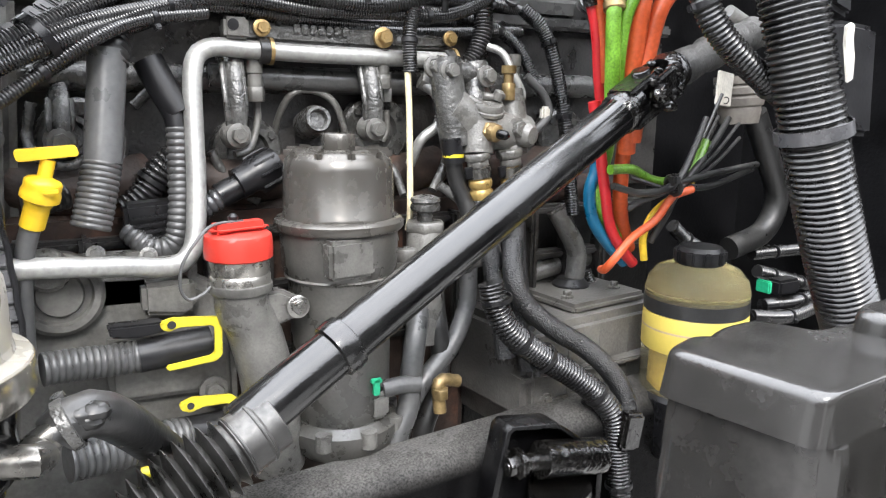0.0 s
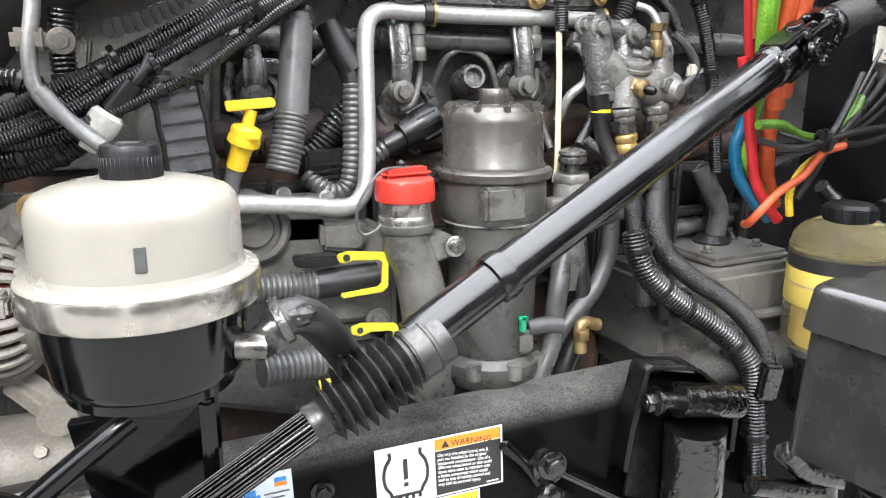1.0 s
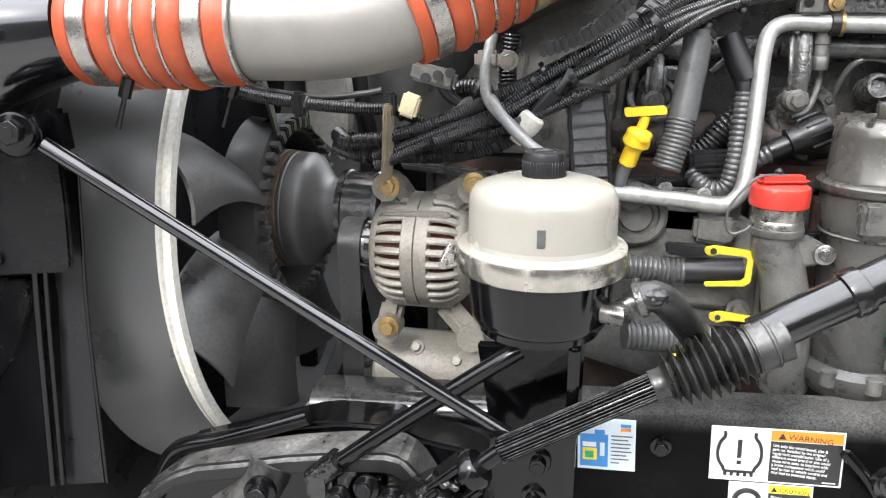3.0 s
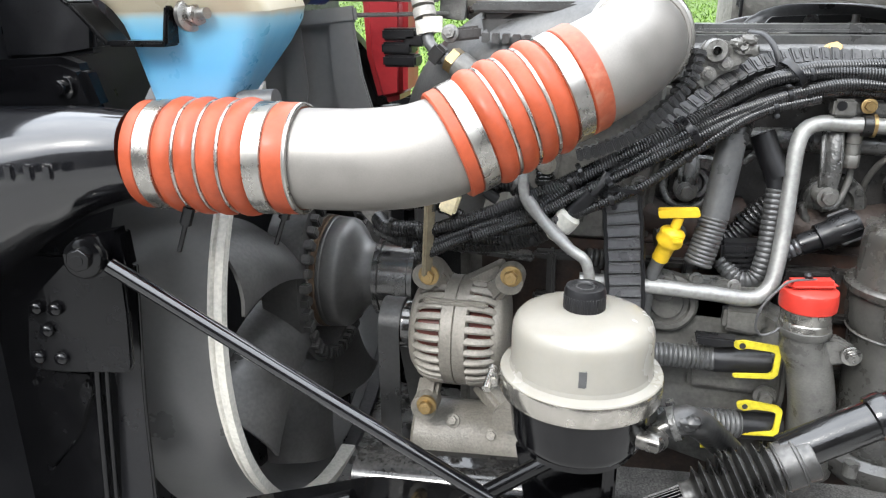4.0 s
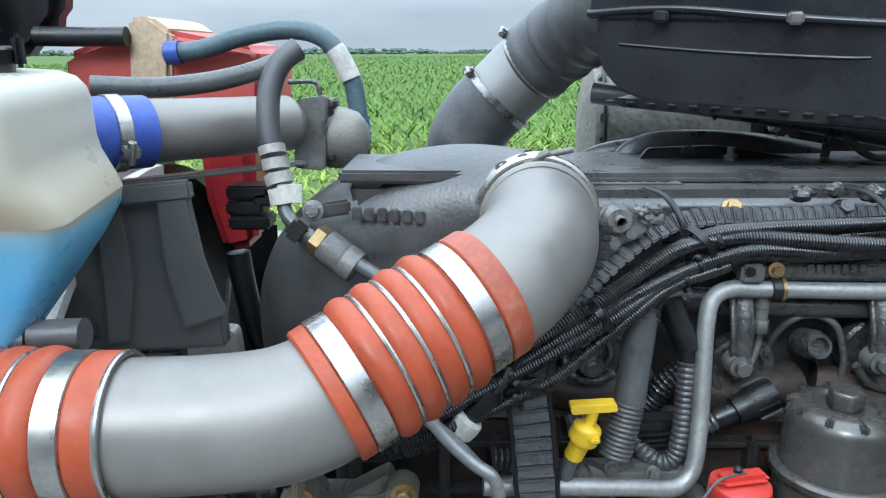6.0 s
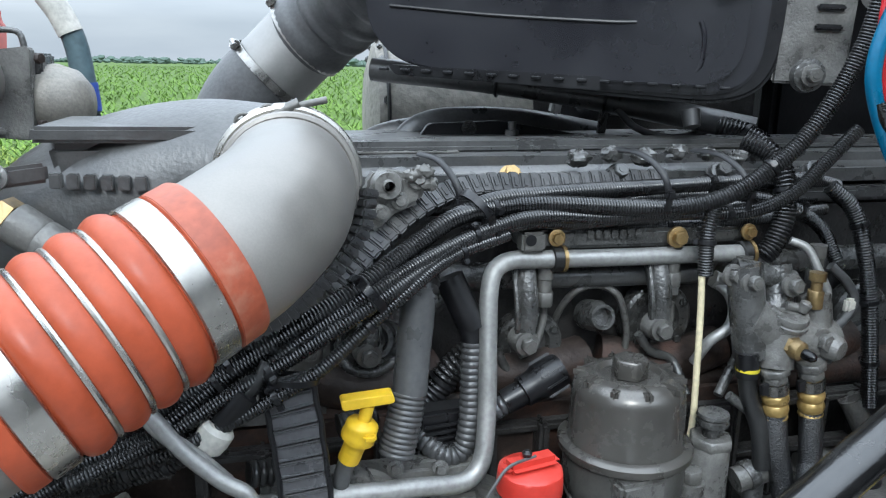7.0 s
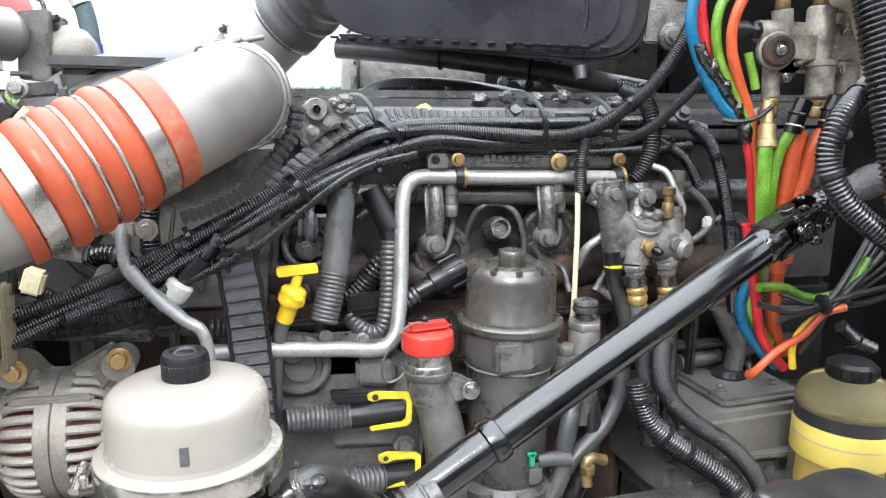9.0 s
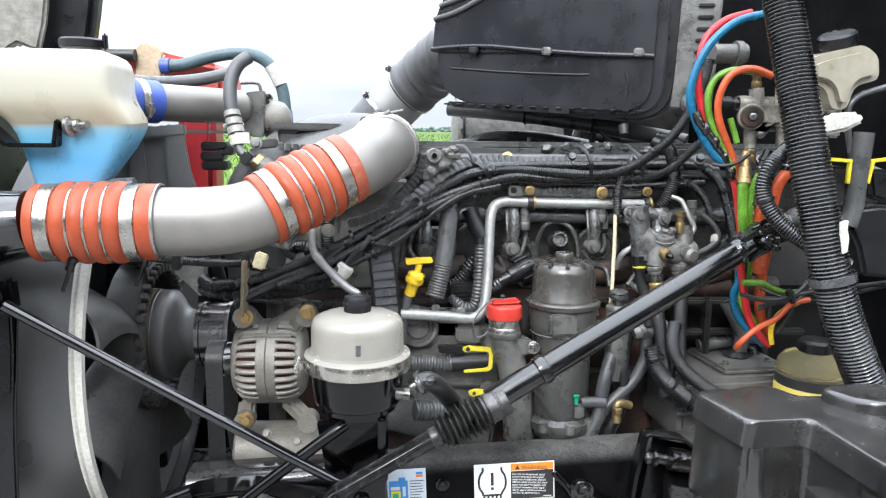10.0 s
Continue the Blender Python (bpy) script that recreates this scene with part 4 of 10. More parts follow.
# ---- oil filler with red cap ----
filler = thing("oil_filler", "grey cast oil filler neck with a red screw cap", "oil filler", (0.25, 0.67, 1.25))
CX, CY = 0.259, 0.668
def cup(profile, n=40):
    return lathe(profile, n, Matrix.Translation((CX, CY, 0)))
def wavy_cap():
    vs, fs = [], []
    n = 72
    rings = [(0.0305, 1.3505), (0.0322, 1.352), (0.0326, 1.360), (0.0320, 1.370), (0.0312, 1.3735), (0.0285, 1.3755), (0.0, 1.377)]
    for r, z in rings:
        for i in range(n):
            a = 2 * math.pi * i / n
            w = 1 + 0.010 * math.cos(8 * a) if 1.353 < z < 1.374 else 1.0
            vs.append((CX + r * w * math.cos(a), CY + r * w * math.sin(a), z))
    for k in range(len(rings) - 1):
        fs += [(k * n + i, k * n + (i + 1) % n, (k + 1) * n + (i + 1) % n, (k + 1) * n + i) for i in range(n)]
    fs.append(tuple(reversed(range(n))))
    return vs, fs
part("cap", wavy_cap(), RED_PLASTIC, filler, "bright red plastic screw cap")
part("cap_grip", block(0.058, 0.024, 0.012, 0.0055, pose(CX, CY, 1.380, 0, 0, 12), 4), RED_PLASTIC, filler)
part("cap_button", lathe([(0.0045, 0), (0.005, 0.004), (0.002, 0.007)], 14, Matrix.Translation((CX - 0.004, CY, 1.387))), BLACK_PLASTIC, filler)
part("neck_ring", cup([(0.027, 1.326), (0.0292, 1.327), (0.0292, 1.334), (0.0278, 1.336), (0.0286, 1.338), (0.0286, 1.352)]), BRIGHT_STEEL, filler, "bare metal neck ring")
part("neck_lip", cup([(0.024, 1.316), (0.0300, 1.318), (0.0312, 1.322), (0.0305, 1.326), (0.028, 1.328)]), ALU_GREY, filler)
part("neck", sweep(along([(CX, CY, 1.325), (CX + 0.001, CY, 1.30), (0.269, 0.672, 1.283), (0.283, 0.680, 1.231), (0.291, 0.690, 1.182), (0.298, 0.700, 1.110)], 0.01)[0], [0.0255 + 0.0002 * k for k in range(len(along([(CX, CY, 1.325), (CX + 0.001, CY, 1.30), (0.269, 0.672, 1.283), (0.283, 0.680, 1.231), (0.291, 0.690, 1.182), (0.298, 0.700, 1.110)], 0.01)[0]))], 28), CAST_GREY, filler)
part("bracket", plate([(0.265, 0.660, 1.316), (0.298, 0.660, 1.315), (0.321, 0.660, 1.303), (0.318, 0.660, 1.286), (0.297, 0.660, 1.280), (0.280, 0.660, 1.268), (0.263, 0.660, 1.270)], 0.02, 0.004), CAST_GREY, filler)
bolt(filler, (0.312, 0.655, 1.298), (0, -1, 0.1), 0.008, STEEL)
part("lanyard", pipe([(0.264, 0.668, 1.386), (0.233, 0.655, 1.386), (0.215, 0.645, 1.373), (0.202, 0.640, 1.355), (0.199, 0.640, 1.334), (0.206, 0.640, 1.322), (0.220, 0.642, 1.326), (0.226, 0.645, 1.331)], 0.0016, 8, 0.004), GREY_HOSE, filler, "thin plastic cap lanyard")

# ---- dipstick ----
dip = thing("dipstick", "yellow plastic dipstick handle in its guide tube", "dipstick", (0.09, 0.68, 1.4))
DX, DY = 0.100, 0.675
part("handle", plate(rounded([(0.079, 0.676, 1.457), (0.127, 0.676, 1.460), (0.129, 0.676, 1.451), (0.081, 0.676, 1.447)], 0.003, 3), 0.016, 0.004, 3), YELLOW_PLASTIC, dip)
pts = [(0.105, 0.684, 1.448), (0.101, 0.684, 1.434), (0.097, 0.686, 1.420), (0.092, 0.690, 1.404), (0.0875, 0.694, 1.390)]
line, _ = along(pts, 0.0025)
nn = len(line)
def dip_r(u):
    return 0.0062 if u < 0.24 else 0.0135 if u < 0.30 else 0.0155 if u < 0.46 else 0.0165 if u < 0.56 else 0.0118 if u < 0.62 else 0.0105
part("body", sweep(line, [dip_r(k / nn) for k in range(nn)], 20), YELLOW_PLASTIC, dip)
part("tab", block(0.012, 0.012, 0.007, 0.002, Matrix.Translation(Vector((0.104, 0.672, 1.422)))), YELLOW_PLASTIC, dip)
part("guide_tube", pipe([(0.0875, 0.694, 1.392), (0.080, 0.696, 1.366), (0.075, 0.700, 1.325), (0.072, 0.710, 1.248)], 0.0085, 14), GREY_HOSE, dip, "black guide tube")

# ---- zinc coolant tube along the engine ----
zt = thing("bright_tube", "bright zinc tube bent round the engine side", "tube", (0.4, 0.76, 1.5))
part("tube", pipe([(0.555, 0.782, 1.547), (0.467, 0.782, 1.548), (0.371, 0.782, 1.549), (0.305, 0.780, 1.551), (0.269, 0.777, 1.552), (0.250, 0.772, 1.543), (0.243, 0.766, 1.521), (0.240, 0.756, 1.475), (0.237, 0.742, 1.418), (0.231, 0.728, 1.368), (0.223, 0.722, 1.347), (0.203, 0.715, 1.337), (0.157, 0.705, 1.344), (0.099, 0.695, 1.351), (0.056, 0.690, 1.354), (-0.010, 0.685, 1.357)], 0.0098, 20, 0.006), GALV, zt)
for a, b in (((0.322, 0.782, 1.550), (0.332, 0.782, 1.550)), ((0.552, 0.782, 1.547), (0.561, 0.782, 1.548))):
    a, b = Vector(a), Vector(b)
    part("tube_clip", lathe([(0.0125, -0.006), (0.0135, -0.005), (0.0135, 0.005), (0.0125, 0.006)], 24, aim(a, b - a)), RUBBER, zt, "rubber lined tube clip")
    part("clip_band", lathe([(0.0138, -0.002), (0.0146, -0.002), (0.0146, 0.002), (0.0138, 0.002)], 24, aim(a + (b - a) * 0.7, b - a)), ZINC_YELLOW, zt)
# rail bracket with raised marks above the tube
rb = thing("cover_bracket", "dark cast bracket strip with yellow zinc bolts", "bracket", (0.4, 0.78, 1.57))
part("strip", plate([(0.282, 0.785, 1.580), (0.306, 0.785, 1.581), (0.552, 0.785, 1.576), (0.565, 0.785, 1.561), (0.454, 0.785, 1.558), (0.307, 0.785, 1.560), (0.283, 0.785, 1.560)], 0.03, 0.004), CAST_DARK, rb)
part("end_block", block(0.026, 0.02, 0.022, 0.003, Matrix.Translation(Vector((0.291, 0.778, 1.572)))), ALU_GREY, rb)
part("end_hole", lathe([(0.006, -0.012), (0.006, 0.0)], 14, aim((0.287, 0.767, 1.575), (0, -1, 0))), BLACK_PLASTIC, rb)
for p, s in (((0.320, 0.779, 1.574), 0.0064), ((0.461, 0.776, 1.570), 0.0082), ((0.550, 0.776, 1.573), 0.0064)):
    bolt(rb, p, (0, -1, 0.05), s, ZINC_YELLOW)
for k in range(7):
    p = Vector((0.360, 0.783, 1.575)).lerp(Vector((0.417, 0.783, 1.574)), k / 6)
    part("raised_mark", block(0.007, 0.004, 0.010, 0.001, Matrix.Translation(p)), CAST_DARK, rb)

# ---- wiring looms ----
def loom(name, points, r, label="black corrugated wiring conduit", pitch=None, n=12, group="engine wiring looms"):
    mid = points[len(points) // 2]
    ob = thing(name, label, "wiring loom", mid[:3], group)
    part("conduit", ribbed(points, r, pitch * 0.8 if pitch else max(0.0031, r * 0.35), 0.15, n), CONDUIT, ob)
    line, _ = along(points, 0.02)
    for u in (0.22, 0.5, 0.8):
        k = max(1, min(len(line) - 2, int(u * len(line))))
        if len(line) > 12 or u == 0.5:
            ties(ob, line[k], line[k + 1] - line[k - 1], r * 1.0, 0.005)
    return ob


top1 = loom("wiring_loom", [(-0.221, 0.660, 1.392), (-0.144, 0.665, 1.425), (-0.078, 0.670, 1.448), (-0.017, 0.680, 1.489), (0.041, 0.690, 1.520), (0.092, 0.700, 1.550), (0.137, 0.720, 1.574), (0.192, 0.750, 1.601), (0.244, 0.770, 1.617), (0.304, 0.785, 1.620), (0.372, 0.795, 1.621), (0.462, 0.810, 1.621), (0.556, 0.820, 1.623), (0.656, 0.830, 1.622), (0.715, 0.840, 1.611)], 0.0095)
top2 = loom("wiring_loom", [(-0.216, 0.655, 1.415), (-0.139, 0.665, 1.439), (-0.064, 0.675, 1.470), (0.007, 0.685, 1.506), (0.061, 0.690, 1.534), (0.108, 0.705, 1.558), (0.160, 0.730, 1.587), (0.203, 0.750, 1.606), (0.256, 0.770, 1.611), (0.311, 0.770, 1.612), (0.387, 0.770, 1.607), (0.454, 0.770, 1.605), (0.501, 0.760, 1.616), (0.539, 0.750, 1.641), (0.579, 0.745, 1.677), (0.609, 0.740, 1.725), (0.630, 0.735, 1.777), (0.638, 0.730, 1.821)], 0.0095)
loom("wiring_loom", [(-0.218, 0.650, 1.383), (-0.170, 0.660, 1.405), (-0.118, 0.665, 1.429), (-0.051, 0.670, 1.455), (0.001, 0.675, 1.482), (0.050, 0.685, 1.516), (0.101, 0.690, 1.545), (0.145, 0.710, 1.565), (0.194, 0.735, 1.581), (0.246, 0.755, 1.594), (0.297, 0.765, 1.601), (0.378, 0.775, 1.595), (0.458, 0.775, 1.597), (0.535, 0.765, 1.598), (0.586, 0.760, 1.617), (0.624, 0.760, 1.651), (0.662, 0.760, 1.688)], 0.0080)
loom("wiring_loom", [(-0.143, 0.655, 1.415), (-0.073, 0.665, 1.442), (-0.018, 0.670, 1.473), (0.030, 0.675, 1.498), (0.080, 0.680, 1.526), (0.127, 0.695, 1.549), (0.169, 0.720, 1.567), (0.219, 0.745, 1.586), (0.281, 0.770, 1.593), (0.357, 0.785, 1.588), (0.460, 0.800, 1.587), (0.574, 0.820, 1.597), (0.676, 0.830, 1.599)], 0.0075)
loom("wiring_loom", [(0.105, 0.720, 1.521), (0.162, 0.740, 1.556), (0.221, 0.770, 1.581), (0.287, 0.790, 1.603), (0.362, 0.800, 1.613), (0.452, 0.815, 1.613), (0.564, 0.830, 1.612), (0.682, 0.840, 1.612)], 0.0085)
loom("wiring_loom", [(0.243, 0.785, 1.597), (0.307, 0.790, 1.590), (0.402, 0.795, 1.580), (0.503, 0.800, 1.579), (0.592, 0.800, 1.583), (0.677, 0.810, 1.589)], 0.0075)
loom("wiring_loom", [(0.332, 0.790, 1.600), (0.442, 0.810, 1.609), (0.542, 0.820, 1.608), (0.612, 0.810, 1.598), (0.663, 0.800, 1.571), (0.685, 0.790, 1.530)], 0.0085)
loom("wiring_loom", [(-0.051, 0.660, 1.437), (0.010, 0.668, 1.463), (0.059, 0.675, 1.487), (0.100, 0.688, 1.516), (0.143, 0.700, 1.547), (0.193, 0.730, 1.571), (0.259, 0.760, 1.584)], 0.0065)
for ob, p, q, r in ((top1, (0.102, 0.700, 1.555), (0.116, 0.695, 1.537), 0.030), (top2, (0.220, 0.760, 1.617), (0.235, 0.760, 1.600), 0.030)):
    w = Vector((0.75, 0.22, 0.6))
    m = aim(Vector(p).lerp(Vector(q), 0.35), w)
    part("cable_tie", lathe([(0.021, -0.004), (0.0225, -0.004), (0.0225, 0.004), (0.021, 0.004)], 24, m, caps=False), BLACK_PLASTIC, ob, "wide black cable tie")
    part("tie_head", block(0.010, 0.010, 0.008, 0.0015, Matrix.Translation(Vector(q))), BLACK_PLASTIC, ob)
drop1 = loom("wiring_loom", [(0.494, 0.765, 1.602), (0.487, 0.760, 1.573), (0.486, 0.755, 1.531)], 0.0088)
part("nylon_line", pipe([(0.482, 0.755, 1.532), (0.482, 0.750, 1.486), (0.479, 0.742, 1.429), (0.476, 0.735, 1.372), (0.471, 0.730, 1.350)], 0.0038, 10), CREAM_LINE, drop1, "cream nylon sheath line")
loom("wiring_loom", [(0.586, 0.850, 1.667), (0.604, 0.820, 1.653), (0.608, 0.800, 1.626), (0.605, 0.790, 1.588), (0.592, 0.785, 1.556), (0.579, 0.785, 1.540)], 0.0130)
loom("wiring_loom", [(0.671, 0.800, 1.618), (0.698, 0.790, 1.592), (0.711, 0.780, 1.553), (0.726, 0.775, 1.490), (0.736, 0.770, 1.418), (0.743, 0.765, 1.345)], 0.0100)
HOSE_PALE = material("dusty_smooth_hose", (0.080, 0.081, 0.082), 0.30, spec=0.6, bump=0.06, dust=0.25, vary=0.2)
big = loom("wiring_hose", [(0.163, 0.735, 1.541), (0.159, 0.730, 1.511), (0.154, 0.725, 1.466), (0.148, 0.720, 1.433)], 0.0005, "smooth black breather hose with ribbed ends")
part("smooth_hose", pipe([(0.162, 0.735, 1.543), (0.159, 0.730, 1.511), (0.153, 0.722, 1.468), (0.150, 0.717, 1.440)], 0.0170, 24), HOSE_PALE, big)
part("ribbed_end", ribbed([(0.149, 0.717, 1.440), (0.142, 0.710, 1.411), (0.134, 0.705, 1.382)], 0.0180, 0.0052, 0.09, 24), GREY_HOSE, big)
part("ribbed_top", ribbed([(0.163, 0.736, 1.532), (0.166, 0.740, 1.544), (0.172, 0.760, 1.560)], 0.0180, 0.006, 0.10, 24), RUBBER, big)
sm = thing("sensor_lead", "black sensor plug with a sleeved corrugated lead", "sensor lead", (0.2, 0.77, 1.5))
part("plug_body", pipe([(0.203, 0.780, 1.537), (0.213, 0.775, 1.514), (0.228, 0.768, 1.484)], 0.0155, 16), BLACK_PLASTIC, sm)
part("elbow", pipe([(0.220, 0.768, 1.491), (0.224, 0.765, 1.478), (0.225, 0.763, 1.464)], 0.0110, 14), BLACK_PLASTIC, sm)
part("lead", ribbed([(0.225, 0.763, 1.470), (0.223, 0.757, 1.426), (0.220, 0.750, 1.384), (0.213, 0.748, 1.356), (0.196, 0.750, 1.349), (0.181, 0.760, 1.357), (0.171, 0.770, 1.367)], 0.0120, 0.0070, 0.14, 16), GREY_HOSE, sm)
pl = thing("injector_plug", "black round cable plug on a corrugated lead", "plug", (0.33, 0.78, 1.4))
part("plug", lathe([(0.0, 0), (0.018, 0), (0.020, 0.008), (0.020, 0.028), (0.017, 0.034), (0.017, 0.05)], 20, aim((0.327, 0.765, 1.431), (-0.88, -0.1, -0.42))), BLACK_PLASTIC, pl)
for k in range(9):
    a = 2 * math.pi * k / 9
    m = aim((0.327, 0.765, 1.431), (-0.88, -0.1, -0.42))
    part("grip", block(0.004, 0.003, 0.026, 0.001, m @ Matrix.Rotation(a, 4, "Z") @ Matrix.Translation((0.0205, 0, 0.016))), BLACK_PLASTIC, pl)
part("plug_neck", pipe([(0.297, 0.765, 1.413), (0.278, 0.765, 1.404), (0.264, 0.765, 1.397)], 0.014, 18), BLACK_PLASTIC, pl)
part("lead", ribbed([(0.268, 0.765, 1.399), (0.246, 0.765, 1.384), (0.207, 0.770, 1.348), (0.147, 0.780, 1.323)], 0.0125, 0.0075, 0.14, 16), TRAY_GREY, pl)
loom("wiring_hose", [(0.245, 0.800, 1.452), (0.214, 0.800, 1.427), (0.195, 0.800, 1.402), (0.176, 0.800, 1.384)], 0.016, "short corrugated breather hose", 0.008, 18)

# ---- cable tray ----
TRAY_DARK = material("dark_tray_plastic", (0.040, 0.040, 0.041), 0.40, spec=0.5, bump=0.08, dust=0.6, vary=0.3)
TRAY_PALE = material("pale_dusty_tray_plastic", (0.095, 0.095, 0.100), 0.30, spec=0.7, bump=0.05, dust=0.3, vary=0.3)
tray = thing("cable_tray", "black plastic cable tray of linked ribbed segments", "cable tray", (0.05, 0.7, 1.45))
def facing(place, w, face=(0, -1, 0)):
    """A pose whose z runs along w and whose y looks along face."""
    z = Vector(w).normalized()
    y = Vector(face)
    y = (y - z * y.dot(z)).normalized()
    x = y.cross(z)
    m = Matrix((x, y, z)).transposed().to_4x4()
    m.translation = place
    return m
def tray_run(ob, points, wide, pitch, face, chain=False):
    line, _ = along(points, pitch)
    if chain:
        for k, (a, b) in enumerate(zip(line, line[1:])):
            m = facing((a + b) / 2, b - a, face)
            w = wide * (1.0 if k % 2 else 0.93)
            part("tray_link", join(block(w, 0.014, pitch * 0.95, 0.0018, m), block(w * 0.55, 0.0165, pitch * 0.5, 0.0015, m)), TRAY_DARK, ob)
        return
    for a, b in zip(line, line[1:]):
        m = facing((a + b) / 2, b - a, face)
        part("tray_segment", join(block(wide, 0.010, pitch * 0.88, 0.0022, m), block(wide * 0.94, 0.0135, pitch * 0.14, 0.0008, m @ Matrix.Translation((0, 0, pitch * 0.30))), block(wide * 0.90, 0.0115, pitch * 0.10, 0.0008, m @ Matrix.Translation((0, 0, pitch * -0.30)))), TRAY_PALE, ob)
    for s in (-1, 1):
        edge = [facing(p, line[min(k + 1, len(line) - 1)] - line[max(k - 1, 0)], face) @ Vector((s * wide / 2 * (1 + 0.05 * (k % 2)), 0.006, 0)) for k, p in enumerate(line)]
        part("edge_strip", pipe(edge, 0.0026, 8, 0.003), BLACK_PLASTIC, ob)
tray_run(tray, [(0.031, 0.684, 1.482), (0.036, 0.683, 1.459), (0.040, 0.682, 1.432), (0.044, 0.680, 1.393), (0.048, 0.678, 1.347), (0.051, 0.676, 1.295), (0.053, 0.675, 1.246)], 0.043, 0.0158, (0, -1, 0.25))
ties(tray, (0.037, 0.684, 1.479), (0.1, 0.2, 1), 0.024)
tray2 = thing("cable_tray", "black plastic cable tray rising to the valve cover", "cable tray", (0.12, 0.72, 1.58))
tray_run(tray2, [(0.077, 0.730, 1.541), (0.108, 0.745, 1.568), (0.138, 0.760, 1.592), (0.175, 0.775, 1.615), (0.213, 0.790, 1.626), (0.260, 0.805, 1.629), (0.315, 0.815, 1.625), (0.384, 0.820, 1.626), (0.470, 0.825, 1.626)], 0.024, 0.0125, (-0.3, -0.8, 0.5), True)
tray3 = thing("cable_tray", "thin jointed cable tray behind the silver elbow", "cable tray", (0.06, 0.71, 1.56))
tray_run(tray3, [(-0.022, 0.672, 1.522), (0.008, 0.676, 1.530), (0.036, 0.680, 1.543), (0.060, 0.684, 1.562), (0.083, 0.688, 1.585), (0.103, 0.695, 1.612), (0.109, 0.702, 1.644)], 0.017, 0.0088, (0.5, -0.8, 0.1), True)

# lifting lug at the valve cover
LUG_GREY = material("pale_lug_casting", (0.185, 0.180, 0.168), 0.34, spec=0.6, metal=0.2, bump=0.35, scale=40.0, fine=300.0, dust=0.3, vary=0.4)
lug = thing("lifting_lug", "grey cast lifting lug with a round eye", "lifting lug", (0.13, 0.75, 1.62))
part("eye", lathe([(0.0050, 0.010), (0.0050, 0.001), (0.0062, 0.0), (0.0125, 0.0), (0.0140, -0.003), (0.0145, -0.022)], 28, aim((0.133, 0.738, 1.640), (0.0, -1, 0.05)), caps=False), LUG_GREY, lug)
part("eye_core", lathe([(0.0, -0.010), (0.006, -0.010), (0.006, -0.012), (0.0, -0.012)], 14, aim((0.133, 0.738, 1.640), (0.0, -1, 0.05))), GREASE, lug)
part("web", plate([(0.113, 0.752, 1.638), (0.125, 0.752, 1.654), (0.142, 0.752, 1.651), (0.175, 0.752, 1.642), (0.167, 0.752, 1.620), (0.142, 0.752, 1.610), (0.120, 0.752, 1.589), (0.110, 0.752, 1.600)], 0.025, 0.005), LUG_GREY, lug)
bolt(lug, (0.163, 0.748, 1.644), (0, -1, 0.3), 0.0065, LUG_GREY)
for k, q in enumerate(((0.158, 0.744, 1.648), (0.168, 0.744, 1.652), (0.172, 0.746, 1.640))):
    part("grease_clot", lump(q, 0.008, 120 + k, (1.2, 0.8, 0.8), 0.3), ALU_GREY, lug)
for q in ((0.128, 0.750, 1.612), (0.146, 0.750, 1.624)):
    bolt(lug, q, (0, -1, 0.1), 0.006, LUG_GREY)

# ---- air cleaner ----
AB_L, AB_R = Vector((0.152, 1.040, 0)), Vector((0.584, 0.838, 0))
abx = (AB_R - AB_L).normalized()
aby = Vector((-abx.y, abx.x, 0))
AB = Matrix((( abx.x, aby.x, 0, AB_L.x), (abx.y, aby.y, 0, AB_L.y), (0, 0, 1, 0), (0, 0, 0, 1)))
ABW = (AB_R - AB_L).length
AB = AB @ Matrix.Translation((0, 0, 1.755)) @ Matrix.Rotation(radians(2.2), 4, "Y") @ Matrix.Translation((0, 0, -1.735))
box = thing("air_cleaner", "large matt black plastic air cleaner housing", "air cleaner", (0.4, 0.9, 1.8))
def ab(a, b, bevel, seg=3):
    return moved(span(a, b, bevel, seg), AB)
SHELL = material("smooth_black_housing", (0.014, 0.014, 0.0175), 0.27, spec=0.55, bump=0.01, vary=0.15, scale=6.0, shade=0.08)
def rounded_each(points, radii, n=7):
    """An outline whose corners each have a radius of their own."""
    out, p = [], [Vector(q) for q in points]
    for a, b, c, r in zip(p[-1:] + p[:-1], p, p[1:] + p[:1], radii):
        k0, k1 = min(r, (a - b).length * 0.48), min(r, (c - b).length * 0.48)
        s0, s1 = b + (a - b).normalized() * k0, b + (c - b).normalized() * k1
        out += [tuple(s0 * (1 - t) ** 2 + b * 2 * t * (1 - t) + s1 * t * t) for t in [i / n for i in range(n + 1)]]
    return out
def shell_of(outline, radii, y0, y1, bevel, seg=4):
    pts = rounded_each([(x, y0, z) for x, z in outline], radii)
    return moved(soften(plate(pts, y1 - y0, 0), bevel, seg, 50), AB)
part("upper_shell", shell_of([(-0.014, 1.836), (ABW - 0.016, 1.836), (ABW - 0.016, 2.02), (0.06, 2.02), (-0.010, 1.930)], [0.003, 0.003, 0.03, 0.05, 0.05], 0.0, 0.30, 0.010), SHELL, box)
part("lower_shell", shell_of([(-0.004, 1.838), (0.0, 1.775), (0.050, 1.729), (ABW - 0.050, 1.724), (ABW - 0.016, 1.752), (ABW - 0.016, 1.838)], [0.003, 0.05, 0.05, 0.03, 0.03, 0.003], 0.006, 0.30, 0.018, 5), SHELL, box)
